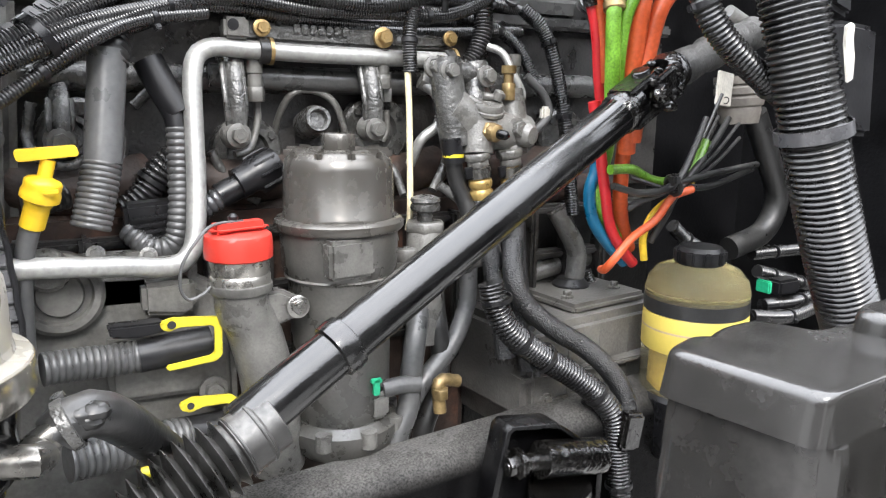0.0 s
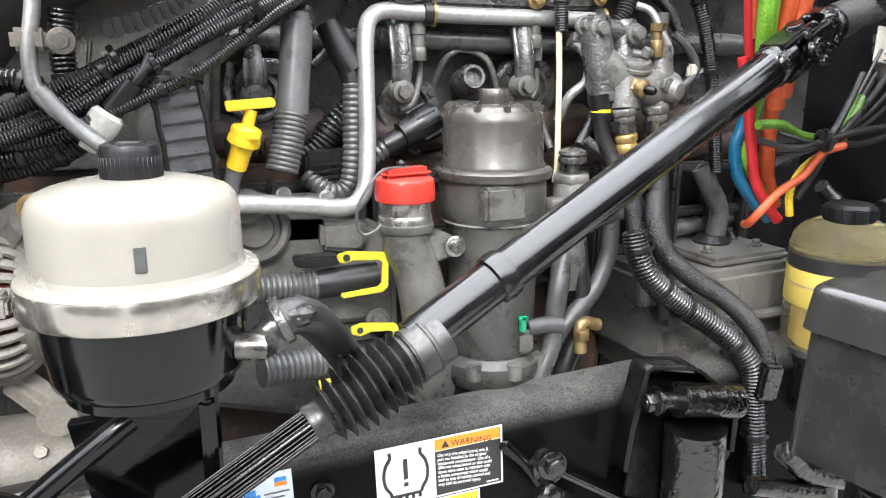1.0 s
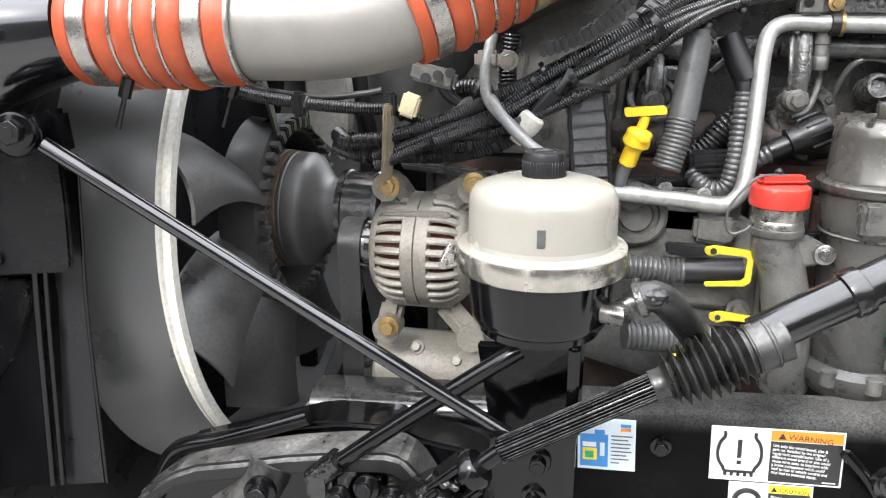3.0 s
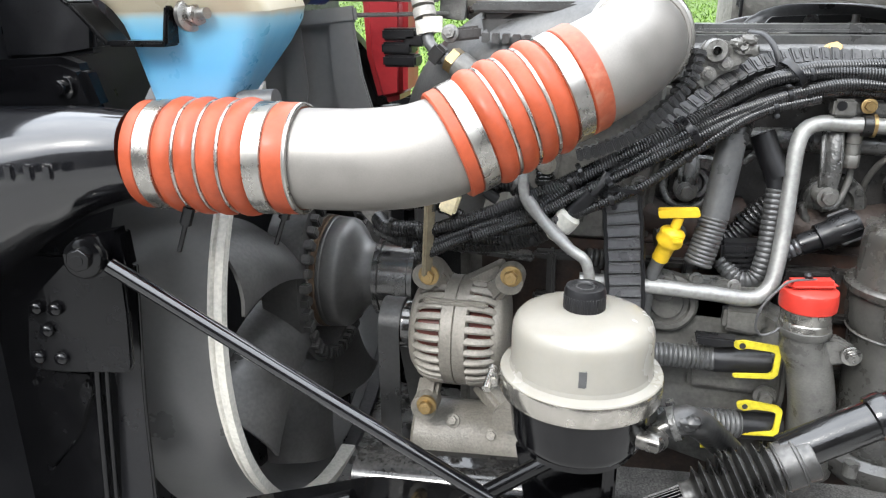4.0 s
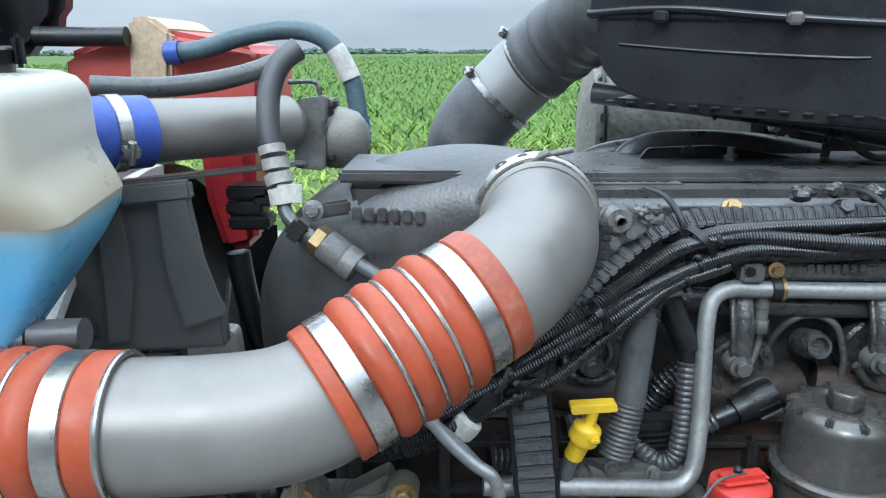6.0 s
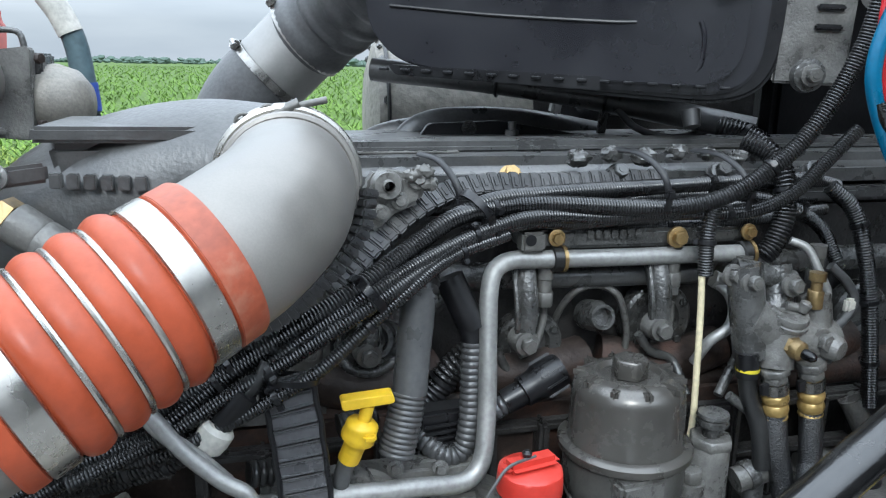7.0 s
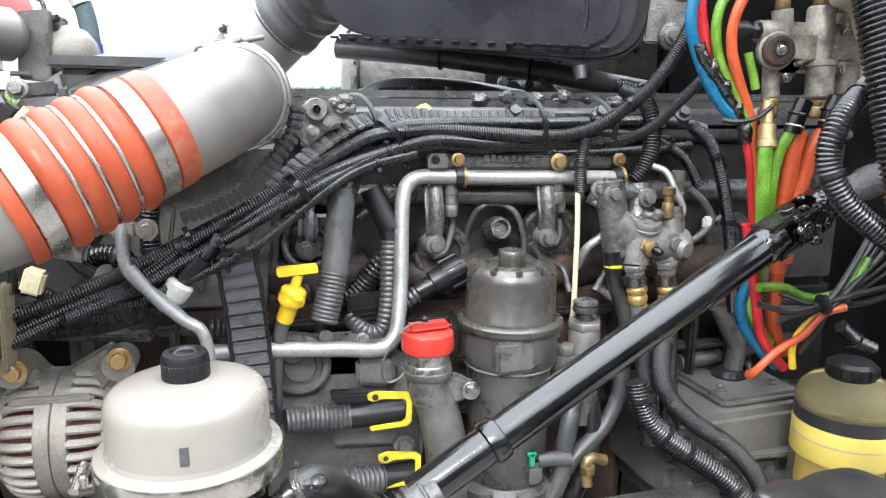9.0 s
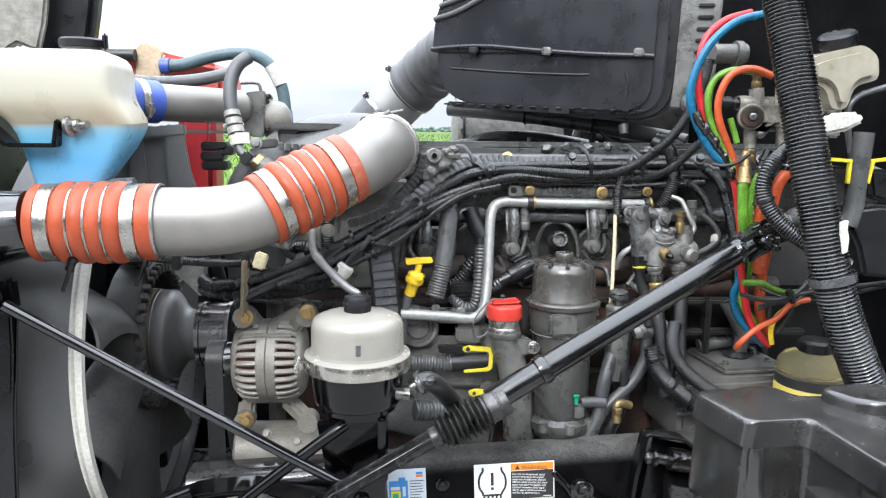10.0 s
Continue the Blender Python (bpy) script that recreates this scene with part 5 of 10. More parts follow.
part("seam", moved(pipe([(-0.016, 0.0, 1.842), (0.05, -0.002, 1.848), (0.12, -0.002, 1.849), (0.22, -0.001, 1.842), (0.34, 0.0, 1.836), (ABW - 0.016, 0.002, 1.834)], 0.0050, 12, 0.01), AB), SHELL, box)
part("step_line", moved(pipe([(0.03, 0.0055, 1.803), (0.16, 0.005, 1.797), (ABW * 0.62, 0.0052, 1.795), (ABW * 0.70, 0.007, 1.796)], 0.0022, 8), AB), BLACK_PLASTIC, box)
part("panel_edge", moved(pipe([(ABW - 0.070, 0.006, 1.800), (ABW - 0.064, 0.006, 1.782), (ABW - 0.064, 0.007, 1.752), (ABW - 0.072, 0.010, 1.738)], 0.0030, 10), AB), SHELL, box)
for k in range(3):
    part("top_ridge", moved(pipe([(-0.012 + 0.012 * k, -0.001, 1.905 + 0.028 * k), (0.05 + 0.012 * k, -0.003, 1.925 + 0.030 * k), (0.14, -0.002, 1.975 + 0.022 * k)], 0.0060, 10), AB), GREY_DUCT, box)
part("inner_lip", shell_of([(0.20, 1.90), (0.10, 1.719), (ABW - 0.030, 1.715), (ABW + 0.006, 1.745), (ABW + 0.006, 2.03), (0.20, 2.03)], [0.01, 0.01, 0.045, 0.045, 0.01, 0.01], 0.012, 0.05, 0.004, 2), SHELL, box)
part("outer_lip", shell_of([(0.24, 1.90), (0.22, 1.711), (ABW - 0.020, 1.704), (ABW + 0.028, 1.742), (ABW + 0.028, 2.04), (0.24, 2.04)], [0.01, 0.01, 0.055, 0.055, 0.01, 0.01], 0.018, 0.05, 0.005, 3), BLACK_PLASTIC, box)
part("lower_lip", shell_of([(0.03, 1.731), (0.04, 1.719), (0.30, 1.714), (0.30, 1.731)], [0.004, 0.004, 0.004, 0.004], 0.004, 0.10, 0.003, 2), BLACK_PLASTIC, box)
for k in range(16):
    part("rim_clip", moved(span((0.02 + k * (ABW - 0.06) / 15, -0.003, 1.7235), (0.032 + k * (ABW - 0.06) / 15, 0.006, 1.7275), 0.001, 1), AB), BLACK_PLASTIC, box)
for x in (0.085, 0.245, ABW - 0.045):
    part("latch", ab((x - 0.010, -0.016, 1.832), (x + 0.010, -0.002, 1.848), 0.003), STEEL if x > 0.2 else BLACK_PLASTIC, box, "snap latch on the seam")
part("bottom_boss", lathe([(0.012, 0), (0.010, 0.02)], 14, aim((0.532, 0.889, 1.70), (0, -0.4, -1))), RUBBER, box)
part("end_bracket", ab((ABW + 0.020, 0.022, 1.735), (ABW + 0.100, 0.034, 2.02), 0.003), CAST_GREY, box, "grey steel end bracket")
part("bracket_boss", lathe([(0.020, 0.0), (0.019, 0.010), (0.012, 0.012)], 22, aim((0.648, 0.838, 1.745), (-0.2, -1, 0))), CAST_DARK, box)
bolt(box, (0.645, 0.824, 1.745), (-0.2, -1, 0), 0.009, CAST_GREY)
for k in range(7):
    part("vent_rib", moved(block(0.030, 0.008, 0.007, 0.002), AB @ Matrix.Translation((ABW + 0.072, 0.020, 1.80 + k * 0.022))), BLACK_PLASTIC, box)


DUCT_SILVER = material("dull_silver_tube", (0.27, 0.265, 0.255), 0.42, metal=0.5, bump=0.03, vary=0.1, shade=0.08)
duct = thing("intake_duct", "charcoal moulded intake elbow with steel clamps", "air duct", (0.0, 1.38, 1.75))
IP = [(-0.026, 1.390, 1.628), (-0.014, 1.390, 1.668), (0.010, 1.385, 1.703), (0.038, 1.380, 1.731)]
part("rubber_elbow", pipe([(-0.032, 1.40, 1.50), IP[0], IP[1], IP[2], IP[3]], 0.072, 36, 0.010), GREY_DUCT, duct)
part("metal_tube", pipe([(0.027, 1.382, 1.720), (0.070, 1.375, 1.763), (0.108, 1.365, 1.800)], 0.069, 40, 0.012), DUCT_SILVER, duct, "dull silver straight tube")
line, _ = along([(0.098, 1.368, 1.790), (0.146, 1.330, 1.832), (0.196, 1.250, 1.872), (0.240, 1.150, 1.900)], 0.004)
part("bellows_elbow", sweep(line, [0.073 + 0.0028 * max(0.0, math.sin(k * 0.42)) for k in range(len(line))], 36), GREY_DUCT, duct)
for c, d, r in (((0.036, 1.380, 1.729), (0.080, 1.373, 1.772), 0.0725), ((0.100, 1.367, 1.792), (0.140, 1.345, 1.828), 0.0738)):
    clamp_ring(duct, c, Vector(d) - Vector(c), r, 0.014, STEEL, True, 120)

# ---- washer tank ----
def fluid_plastic(name):
    """Cloudy plastic whose lower part shows the blue fluid inside, with a tide mark above the level."""
    m = material(name, (0.56, 0.54, 0.46), 0.34, bump=0.0, vary=0.05, sss=0.25, shade=0.02, scale=9.0)
    n, l = m.node_tree.nodes, m.node_tree.links
    b = n["Principled BSDF"]
    co, sep, rng = n.new("ShaderNodeTexCoord"), n.new("ShaderNodeSeparateXYZ"), n.new("ShaderNodeMapRange")
    cloud = n.new("ShaderNodeTexNoise")
    cloud.inputs["Scale"].default_value, cloud.inputs["Detail"].default_value = 16.0, 3.0
    add = n.new("ShaderNodeMath")
    add.operation = "MULTIPLY_ADD"
    add.inputs[1].default_value = 0.012
    l.new(co.outputs["Object"], sep.inputs["Vector"])
    l.new(co.outputs["Object"], cloud.inputs["Vector"])
    l.new(cloud.outputs["Fac"], add.inputs[0])
    l.new(sep.outputs["Z"], add.inputs[2])
    rng.inputs["From Min"].default_value, rng.inputs["From Max"].default_value = -0.15, 0.10
    l.new(add.outputs["Value"], rng.inputs["Value"])
    ramp = n.new("ShaderNodeValToRGB")
    # the two lowest stops paint a pale translucent highlight into the blue
    stops = [(0.0, (0.42, 0.52, 0.60)), (0.10, (0.22, 0.42, 0.58)), (0.36, (0.105, 0.36, 0.60)), (0.50, (0.15, 0.42, 0.62)), (0.555, (0.24, 0.46, 0.58)), (0.585, (0.405, 0.365, 0.265)), (0.66, (0.43, 0.385, 0.285)), (0.76, (0.43, 0.405, 0.325)), (1.0, (0.43, 0.415, 0.350))]
    e = ramp.color_ramp.elements
    e[0].position, e[0].color = stops[0][0], (*stops[0][1], 1)
    e[1].position, e[1].color = stops[-1][0], (*stops[-1][1], 1)
    for p, c in stops[1:-1]:
        e.new(p).color = (*c, 1)
    l.new(rng.outputs["Result"], ramp.inputs["Fac"])
    l.new(ramp.outputs["Color"], b.inputs["Base Color"])
    return m


TANK_PLASTIC = fluid_plastic("cloudy_tank_plastic")
tank = thing("washer_tank", "cream plastic washer tank half full of blue fluid", "washer tank", (-0.4, 0.6, 1.7))
def ring_at(xl, xr, yf, yb, z, r, cut=0.03):
    xl, xr = xl - 0.012, xr - 0.014
    return rounded([(xl, yf, z), (xr, yf, z), (xr - cut, yb, z + 0.004), (xl + cut, yb, z + 0.004)], r, 7)
def loft(rings):
    n = len(rings[0])
    v = [p for ring in rings for p in ring]
    f = [(k * n + i, k * n + (i + 1) % n, (k + 1) * n + (i + 1) % n, (k + 1) * n + i) for k in range(len(rings) - 1) for i in range(n)]
    return v, f + [tuple(reversed(range(n))), tuple(range((len(rings) - 1) * n, len(rings) * n))]
LOWER = [(-0.448, -0.402, 0.520, 0.600, 1.548, 0.02), (-0.458, -0.389, 0.512, 0.612, 1.556, 0.024), (-0.466, -0.368, 0.507, 0.625, 1.585, 0.026), (-0.474, -0.344, 0.502, 0.645, 1.620, 0.028), (-0.480, -0.326, 0.498, 0.665, 1.650, 0.028), (-0.486, -0.313, 0.492, 0.675, 1.676, 0.028), (-0.492, -0.310, 0.486, 0.675, 1.690, 0.028)]
UPPER = [(-0.498, -0.312, 0.482, 0.675, 1.697, 0.030), (-0.508, -0.316, 0.477, 0.675, 1.706, 0.030), (-0.518, -0.320, 0.473, 0.675, 1.714, 0.030), (-0.525, -0.325, 0.470, 0.675, 1.724, 0.030), (-0.528, -0.328, 0.469, 0.675, 1.737, 0.030), (-0.526, -0.329, 0.469, 0.675, 1.770, 0.030), (-0.524, -0.331, 0.471, 0.673, 1.781, 0.030), (-0.518, -0.337, 0.476, 0.668, 1.790, 0.030), (-0.508, -0.347, 0.486, 0.658, 1.795, 0.030), (-0.490, -0.365, 0.504, 0.640, 1.797, 0.026)]
part("lower_body", loft([ring_at(*q) for q in LOWER]), TANK_PLASTIC, tank, "lower tank showing blue washer fluid")
part("upper_body", loft([ring_at(*q) for q in [LOWER[-1]] + UPPER]), TANK_PLASTIC, tank)
tc = Vector((-0.418, 0.570, 0.004))
part("cap", lathe([(0.025, 1.800), (0.031, 1.802), (0.032, 1.806), (0.032, 1.812), (0.029, 1.815), (0.025, 1.813), (0.0, 1.813)], 32, Matrix.Translation(tc)), BLACK_PLASTIC, tank, "black tethered cap")
part("cap_tab", block(0.008, 0.010, 0.026, 0.003, Matrix.Translation(tc + Vector((0.034, 0.004, 1.811)))), BLACK_PLASTIC, tank)
part("filler_neck", lathe([(0.034, 1.780), (0.033, 1.790), (0.028, 1.792), (0.028, 1.801)], 32, Matrix.Translation(tc)), GREY_HOSE, tank, "dark ribbed filler neck")
part("pump", join(pipe([(-0.374, 0.520, 1.596), (-0.333, 0.520, 1.598)], 0.013, 18), pipe([(-0.399, 0.520, 1.591), (-0.378, 0.520, 1.592)], 0.011, 18)), GREY_HOSE, tank, "round dark grey washer pump")
part("pump_socket", block(0.018, 0.03, 0.03, 0.003, Matrix.Translation(Vector((-0.385, 0.530, 1.591)))), ALU_GREY, tank)
strap = thing("tank_bracket", "black steel bracket strap holding the washer tank", "bracket", (-0.45, 0.5, 1.66))
part("strap", join(*[bar(a, b, 0.034, 0.006, 0.002, 0) for a, b in zip([(-0.568, 0.500, 1.719), (-0.534, 0.492, 1.698), (-0.493, 0.488, 1.659)], [(-0.533, 0.492, 1.697), (-0.492, 0.488, 1.658), (-0.428, 0.488, 1.659)])]), BLACK_PAINT, strap)
part("hook", join(bar((-0.429, 0.488, 1.657), (-0.422, 0.488, 1.696), 0.03, 0.006, 0.002), bar((-0.424, 0.488, 1.694), (-0.401, 0.490, 1.697), 0.006, 0.03, 0.002)), BLACK_PAINT, strap)
bolt(strap, (-0.405, 0.488, 1.687), (0.9, -0.4, 0), 0.0115, STEEL)
part("bolt_tip", pipe([(-0.405, 0.488, 1.687), (-0.380, 0.478, 1.689)], 0.0055, 12), STEEL, strap)

# ---- red coolant tank behind ----
DEEP_RED = material("deep_red_tank_plastic", (0.26, 0.014, 0.018), 0.38, bump=0.04, vary=0.25, shade=0.1, scale=8.0)
red = thing("coolant_tank", "translucent red coolant tank with a tan seam", "coolant tank", (-0.45, 1.1, 1.75))
part("body", plate([(-0.583, 1.020, 1.813), (-0.475, 1.020, 1.852), (-0.317, 1.020, 1.821), (-0.306, 1.020, 1.802), (-0.313, 1.020, 1.726), (-0.376, 1.020, 1.712), (-0.589, 1.020, 1.714)], 0.20, 0.02, 3), RED_TANK, red)
part("lower_body", plate([(-0.413, 1.030, 1.719), (-0.331, 1.030, 1.720), (-0.336, 1.030, 1.534), (-0.387, 1.030, 1.522), (-0.408, 1.030, 1.605)], 0.10, 0.015, 3), DEEP_RED, red)
part("seam_band", plate([(-0.484, 1.010, 1.859), (-0.453, 1.010, 1.862), (-0.426, 1.010, 1.842), (-0.438, 1.010, 1.723), (-0.493, 1.010, 1.723)], 0.2, 0.006, 2), TAN, red, "tan plastic seam band")
part("tank_foot", span((-0.52, 1.06, 0.0), (-0.48, 1.12, 1.60), 0.004), BLACK_PAINT, red)
part("drain_hose", pipe([(-0.373, 1.060, 1.519), (-0.368, 1.060, 1.468), (-0.360, 1.070, 1.401), (-0.349, 1.100, 1.324)], 0.018, 16), RUBBER, red)

# ---- silver coolant pipe with blue hose ----
cool = thing("coolant_pipe", "silver painted coolant pipe with a blue silicone hose", "pipe", (-0.3, 0.8, 1.72))
C0, C1 = Vector((-0.425, 0.715, 1.733)), Vector((-0.250, 0.899, 1.728))
cd = (C1 - C0).normalized()
part("pipe", pipe([C0, C1], 0.034, 32, 0.02), SILVER_PAINT, cool)
part("hose_sleeve", pipe([C0 - cd * 0.02, C0 + cd * 0.075], 0.0385, 32, 0.01), BLUE_HOSE, cool, "blue silicone hose sleeve")
clamp_ring(cool, C0 + cd * 0.040, cd, 0.039, 0.015, BRIGHT_STEEL, True, 200)
clamp_ring(cool, C0 + cd * 0.002, cd, 0.039, 0.008, BRIGHT_STEEL, False)
part("end_dome", lathe([(0.034, 0.0), (0.032, 0.014), (0.024, 0.026), (0.012, 0.032), (0.0, 0.033)], 28, aim(C1 - cd * 0.012, cd)), SILVER_PAINT, cool)
part("flange", plate(rounded([(-0.238, 0.900, 1.757), (-0.199, 0.900, 1.762), (-0.205, 0.900, 1.668), (-0.244, 0.900, 1.672)], 0.006, 3), 0.016, 0.003), CAST_GREY, cool, "square grey flange plate")
part("counter_flange", plate(rounded([(-0.204, 0.918, 1.756), (-0.194, 0.918, 1.755), (-0.196, 0.918, 1.670), (-0.206, 0.918, 1.668)], 0.003, 2), 0.05, 0.002), CAST_DARK, cool)
part("housing", lathe([(0.0, 0.045), (0.020, 0.042), (0.034, 0.030), (0.040, 0.012), (0.040, 0.0)], 28, aim((-0.198, 0.945, 1.705), (1, -0.15, 0))), ALU_CAST, cool, "rounded outlet housing")
part("wire_guard", pipe([(-0.252, 0.930, 1.777), (-0.220, 0.930, 1.777), (-0.213, 0.930, 1.766), (-0.213, 0.930, 1.745)], 0.0032, 10), CAST_DARK, cool)
for p in [(-0.196, 0.905, 1.750), (-0.199, 0.905, 1.684), (-0.190, 0.915, 1.706)]:
    bolt(cool, p, (0.8, -0.5, 0), 0.0055, RUSTY, washer=False)
part("support_bar", bar((-0.420, 0.740, 1.678), (-0.232, 0.900, 1.679), 0.02, 0.006, 0.002), CAST_GREY, cool)

# ---- fan, shroud, clutch ----
SHROUD = Vector((-0.467, 0.930, 1.262))
FAN = Vector((-0.430, 0.872, 1.268))
def fx(profile, n=48, dx=0.0, caps=True, hub=FAN):
    """Turned about the fan's axis, which runs along x; heights run towards +x."""
    return lathe(profile, n, aim(hub + Vector((dx, 0, 0)), (1, 0, 0)), caps)
FAN_GREY = material("grey_fan_plastic", (0.056, 0.054, 0.052), 0.38, bump=0.05, dust=0.4, vary=0.3, scale=9.0, spec=0.6)
SHROUD_GREY = material("smooth_shroud_plastic", (0.074, 0.073, 0.072), 0.36, bump=0.02, dust=0.1, vary=0.15, scale=5.0, shade=0.1)
CLUTCH_GREY = material("worn_clutch_metal", (0.088, 0.085, 0.081), 0.42, metal=0.2, spec=0.8, bump=0.05, dust=0.1, vary=0.25, shade=0.2)
PULLEY_STEEL = material("polished_pulley_steel", (0.12, 0.118, 0.115), 0.2, metal=0.8, bump=0.03, vary=0.2, shade=0.15)
CLUTCH_PALE = material("pale_clutch_casting", (0.30, 0.285, 0.26), 0.45, metal=0.2, bump=0.2, dust=0.1, vary=0.25)
CLUTCH_BROWN = material("browned_wear_ring", (0.17, 0.115, 0.075), 0.5, metal=0.2, bump=0.15, vary=0.35)
shroud = thing("fan_shroud", "black fan shroud with a pale rim", "fan shroud", SHROUD)
# one rim cut in two: the near arc is pale, the far arc black
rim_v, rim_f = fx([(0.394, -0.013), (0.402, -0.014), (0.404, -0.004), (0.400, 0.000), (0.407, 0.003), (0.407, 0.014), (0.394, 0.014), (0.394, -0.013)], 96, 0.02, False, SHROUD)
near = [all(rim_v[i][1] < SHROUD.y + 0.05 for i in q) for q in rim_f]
def arc_of(vs, fs):
    """The faces given, with only the vertices that they use, each once."""
    used, out = {}, []
    for q in fs:
        out.append(tuple(used.setdefault(tuple(round(c, 6) for c in vs[i]), len(used)) for i in q))
    return list(used), out
part("rim", arc_of(rim_v, [q for q, n in zip(rim_f, near) if n]), OFF_WHITE, shroud, "pale near side of the shroud rim")
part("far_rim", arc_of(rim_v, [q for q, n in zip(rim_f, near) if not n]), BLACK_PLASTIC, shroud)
part("barrel", fx([(0.40, 0.0), (0.408, -0.02), (0.418, -0.06), (0.428, -0.10), (0.434, -0.125)], 96, 0.02, False, SHROUD), SHROUD_GREY, shroud)
part("back_panel", span((-0.72, 0.30, 0.5), (-0.70, 1.7, 1.78), 0.01), BLACK_PLASTIC, shroud)
part("far_panel", span((-0.70, 1.345, 0.70), (-0.385, 1.360, 1.50), 0.006), BLACK_PLASTIC, shroud)
part("inner_wall", fx([(0.392, -0.014), (0.396, -0.05), (0.396, -0.13)], 96, 0.02, False, SHROUD), SHROUD_GREY, shroud)
fan = thing("cooling_fan", "grey plastic engine cooling fan with broad curved blades", "fan", FAN)
part("hub_ring", fx([(0.124, -0.05), (0.150, -0.05), (0.152, 0.008), (0.142, 0.012), (0.124, 0.010), (0.124, -0.05)], 64, 0.0, False), FAN_GREY, fan)
part("hub_disc", fx([(0.0, -0.05), (0.14, -0.05), (0.14, -0.044), (0.0, -0.044)], 48, 0.0), BLACK_PLASTIC, fan)
for k in range(40):
    a = 2 * math.pi * k / 40
    part("hub_tooth", block(0.018, 0.014, 0.016, 0.002, aim(FAN + Vector((0.016, 0.138 * math.cos(a), 0.138 * math.sin(a))), (1, 0, 0), math.degrees(a))), FAN_GREY, fan)
def blade(k, count=8):
    """A broad paddle: pitched steeply, curved across and swept towards the tip."""
    vs, fs = [], []
    a0 = 2 * math.pi * k / count + 0.28
    rows, cols = 10, 6
    for i in range(rows + 1):
        u = i / rows
        r = 0.135 + 0.188 * u
        chord = 0.098 + 0.034 * u
        pitch = radians(48 - 16 * u)
        for j in range(cols + 1):
            s = j / cols - 0.5
            t = s * chord * math.cos(pitch) / r + 0.16 * u * u
            x = s * chord * math.sin(pitch) + 0.020 * (0.25 - s * s) * 4
            vs.append((FAN.x - 0.020 + x, FAN.y + r * math.cos(a0 + t), FAN.z + r * math.sin(a0 + t)))
    w = cols + 1
    for i in range(rows):
        for j in range(cols):
            fs.append((i * w + j, i * w + j + 1, (i + 1) * w + j + 1, (i + 1) * w + j))
    n = len(vs)
    back = [(x - 0.005, y, z) for x, y, z in vs]
    rim = [i * w for i in range(rows + 1)] + [rows * w + j for j in range(1, w)] + [i * w + cols for i in range(rows - 1, -1, -1)] + [j for j in range(cols - 1, 0, -1)]
    out = fs + [tuple(q + n for q in reversed(f)) for f in fs]
    out += [(rim[q], rim[(q + 1) % len(rim)], rim[(q + 1) % len(rim)] + n, rim[q] + n) for q in range(len(rim))]
    return vs + back, out
for k in range(8):
    part("blade", blade(k), FAN_GREY, fan)
clutch = thing("fan_clutch", "worn grey fan clutch with a browned wear ring", "fan clutch", FAN)
def cx(profile):
    return fx([(r * 0.88, h - 0.012) for r, h in profile])
part("disc", cx([(0.0, -0.03), (0.085, -0.03), (0.098, -0.024), (0.101, -0.012), (0.101, 0.004)]), CLUTCH_PALE, clutch)
part("edge_ring", cx([(0.103, 0.002), (0.1078, 0.004), (0.1078, 0.012), (0.103, 0.013)]), CLUTCH_PALE, clutch, "pale machined edge ring")
part("wear_ring", cx([(0.103, 0.012), (0.1068, 0.013), (0.1068, 0.021), (0.103, 0.022)]), CLUTCH_BROWN, clutch, "browned wear ring")
part("drum", cx([(0.100, 0.021), (0.1050, 0.023), (0.1055, 0.028), (0.1040, 0.030), (0.1045, 0.033), (0.1035, 0.050), (0.101, 0.056), (0.090, 0.064), (0.074, 0.073), (0.062, 0.082), (0.057, 0.092), (0.057, 0.106)]), CLUTCH_GREY, clutch)
part("fan_bracket", plate(rounded([(-0.372, 0.815, 1.485), (-0.310, 0.815, 1.485), (-0.306, 0.815, 1.440), (-0.318, 0.815, 1.355), (-0.345, 0.815, 1.385), (-0.368, 0.815, 1.405)], 0.01, 4), 0.03, 0.005), CLUTCH_PALE, clutch, "pale cast fan bracket")
part("pulley", fx([(0.050, 0.090), (0.060, 0.092), (0.0665, 0.094), (0.0665, 0.102), (0.0640, 0.104), (0.0640, 0.150), (0.0665, 0.152), (0.0665, 0.160), (0.060, 0.164), (0.0, 0.164)]), PULLEY_STEEL, clutch)
for k in range(26):
    a = 2 * math.pi * k / 26
    part("cooling_rib", block(0.010, 0.008, 0.030, 0.002, aim(FAN + Vector((-0.022, 0.090 * math.cos(a), 0.090 * math.sin(a))), (1, 0, 0), math.degrees(a))), CLUTCH_PALE, clutch)

# ---- alternator ----
ALT = Vector((-0.165, 0.694, 1.268))
def ax(profile, n=40, dx=0.0):
    return lathe([(r, h * 0.86) for r, h in profile], n, aim(ALT + Vector((dx, 0, 0)), (1, 0, 0)))
alt = thing("alternator", "grey cast aluminium alternator with slotted housing", "alternator", ALT)
part("core", ax([(0.0, -0.058), (0.058, -0.058), (0.060, -0.05), (0.060, 0.052), (0.055, 0.06), (0.0, 0.06)]), WIRE_RED, alt, "dark red copper windings")
part("front_casting", ax([(0.058, -0.0215), (0.072, -0.021), (0.0745, -0.019), (0.0752, -0.0015), (0.0735, 0.0)], 48), ALU_CAST, alt)
part("rear_casting", ax([(0.0735, 0.0), (0.0752, 0.0015), (0.0745, 0.019), (0.072, 0.021), (0.058, 0.0215)], 48), ALU_CAST, alt)
part("front_shield", ax([(0.0, -0.076), (0.040, -0.076), (0.054, -0.073), (0.061, -0.067), (0.064, -0.060), (0.058, -0.058)]), ALU_CAST, alt)
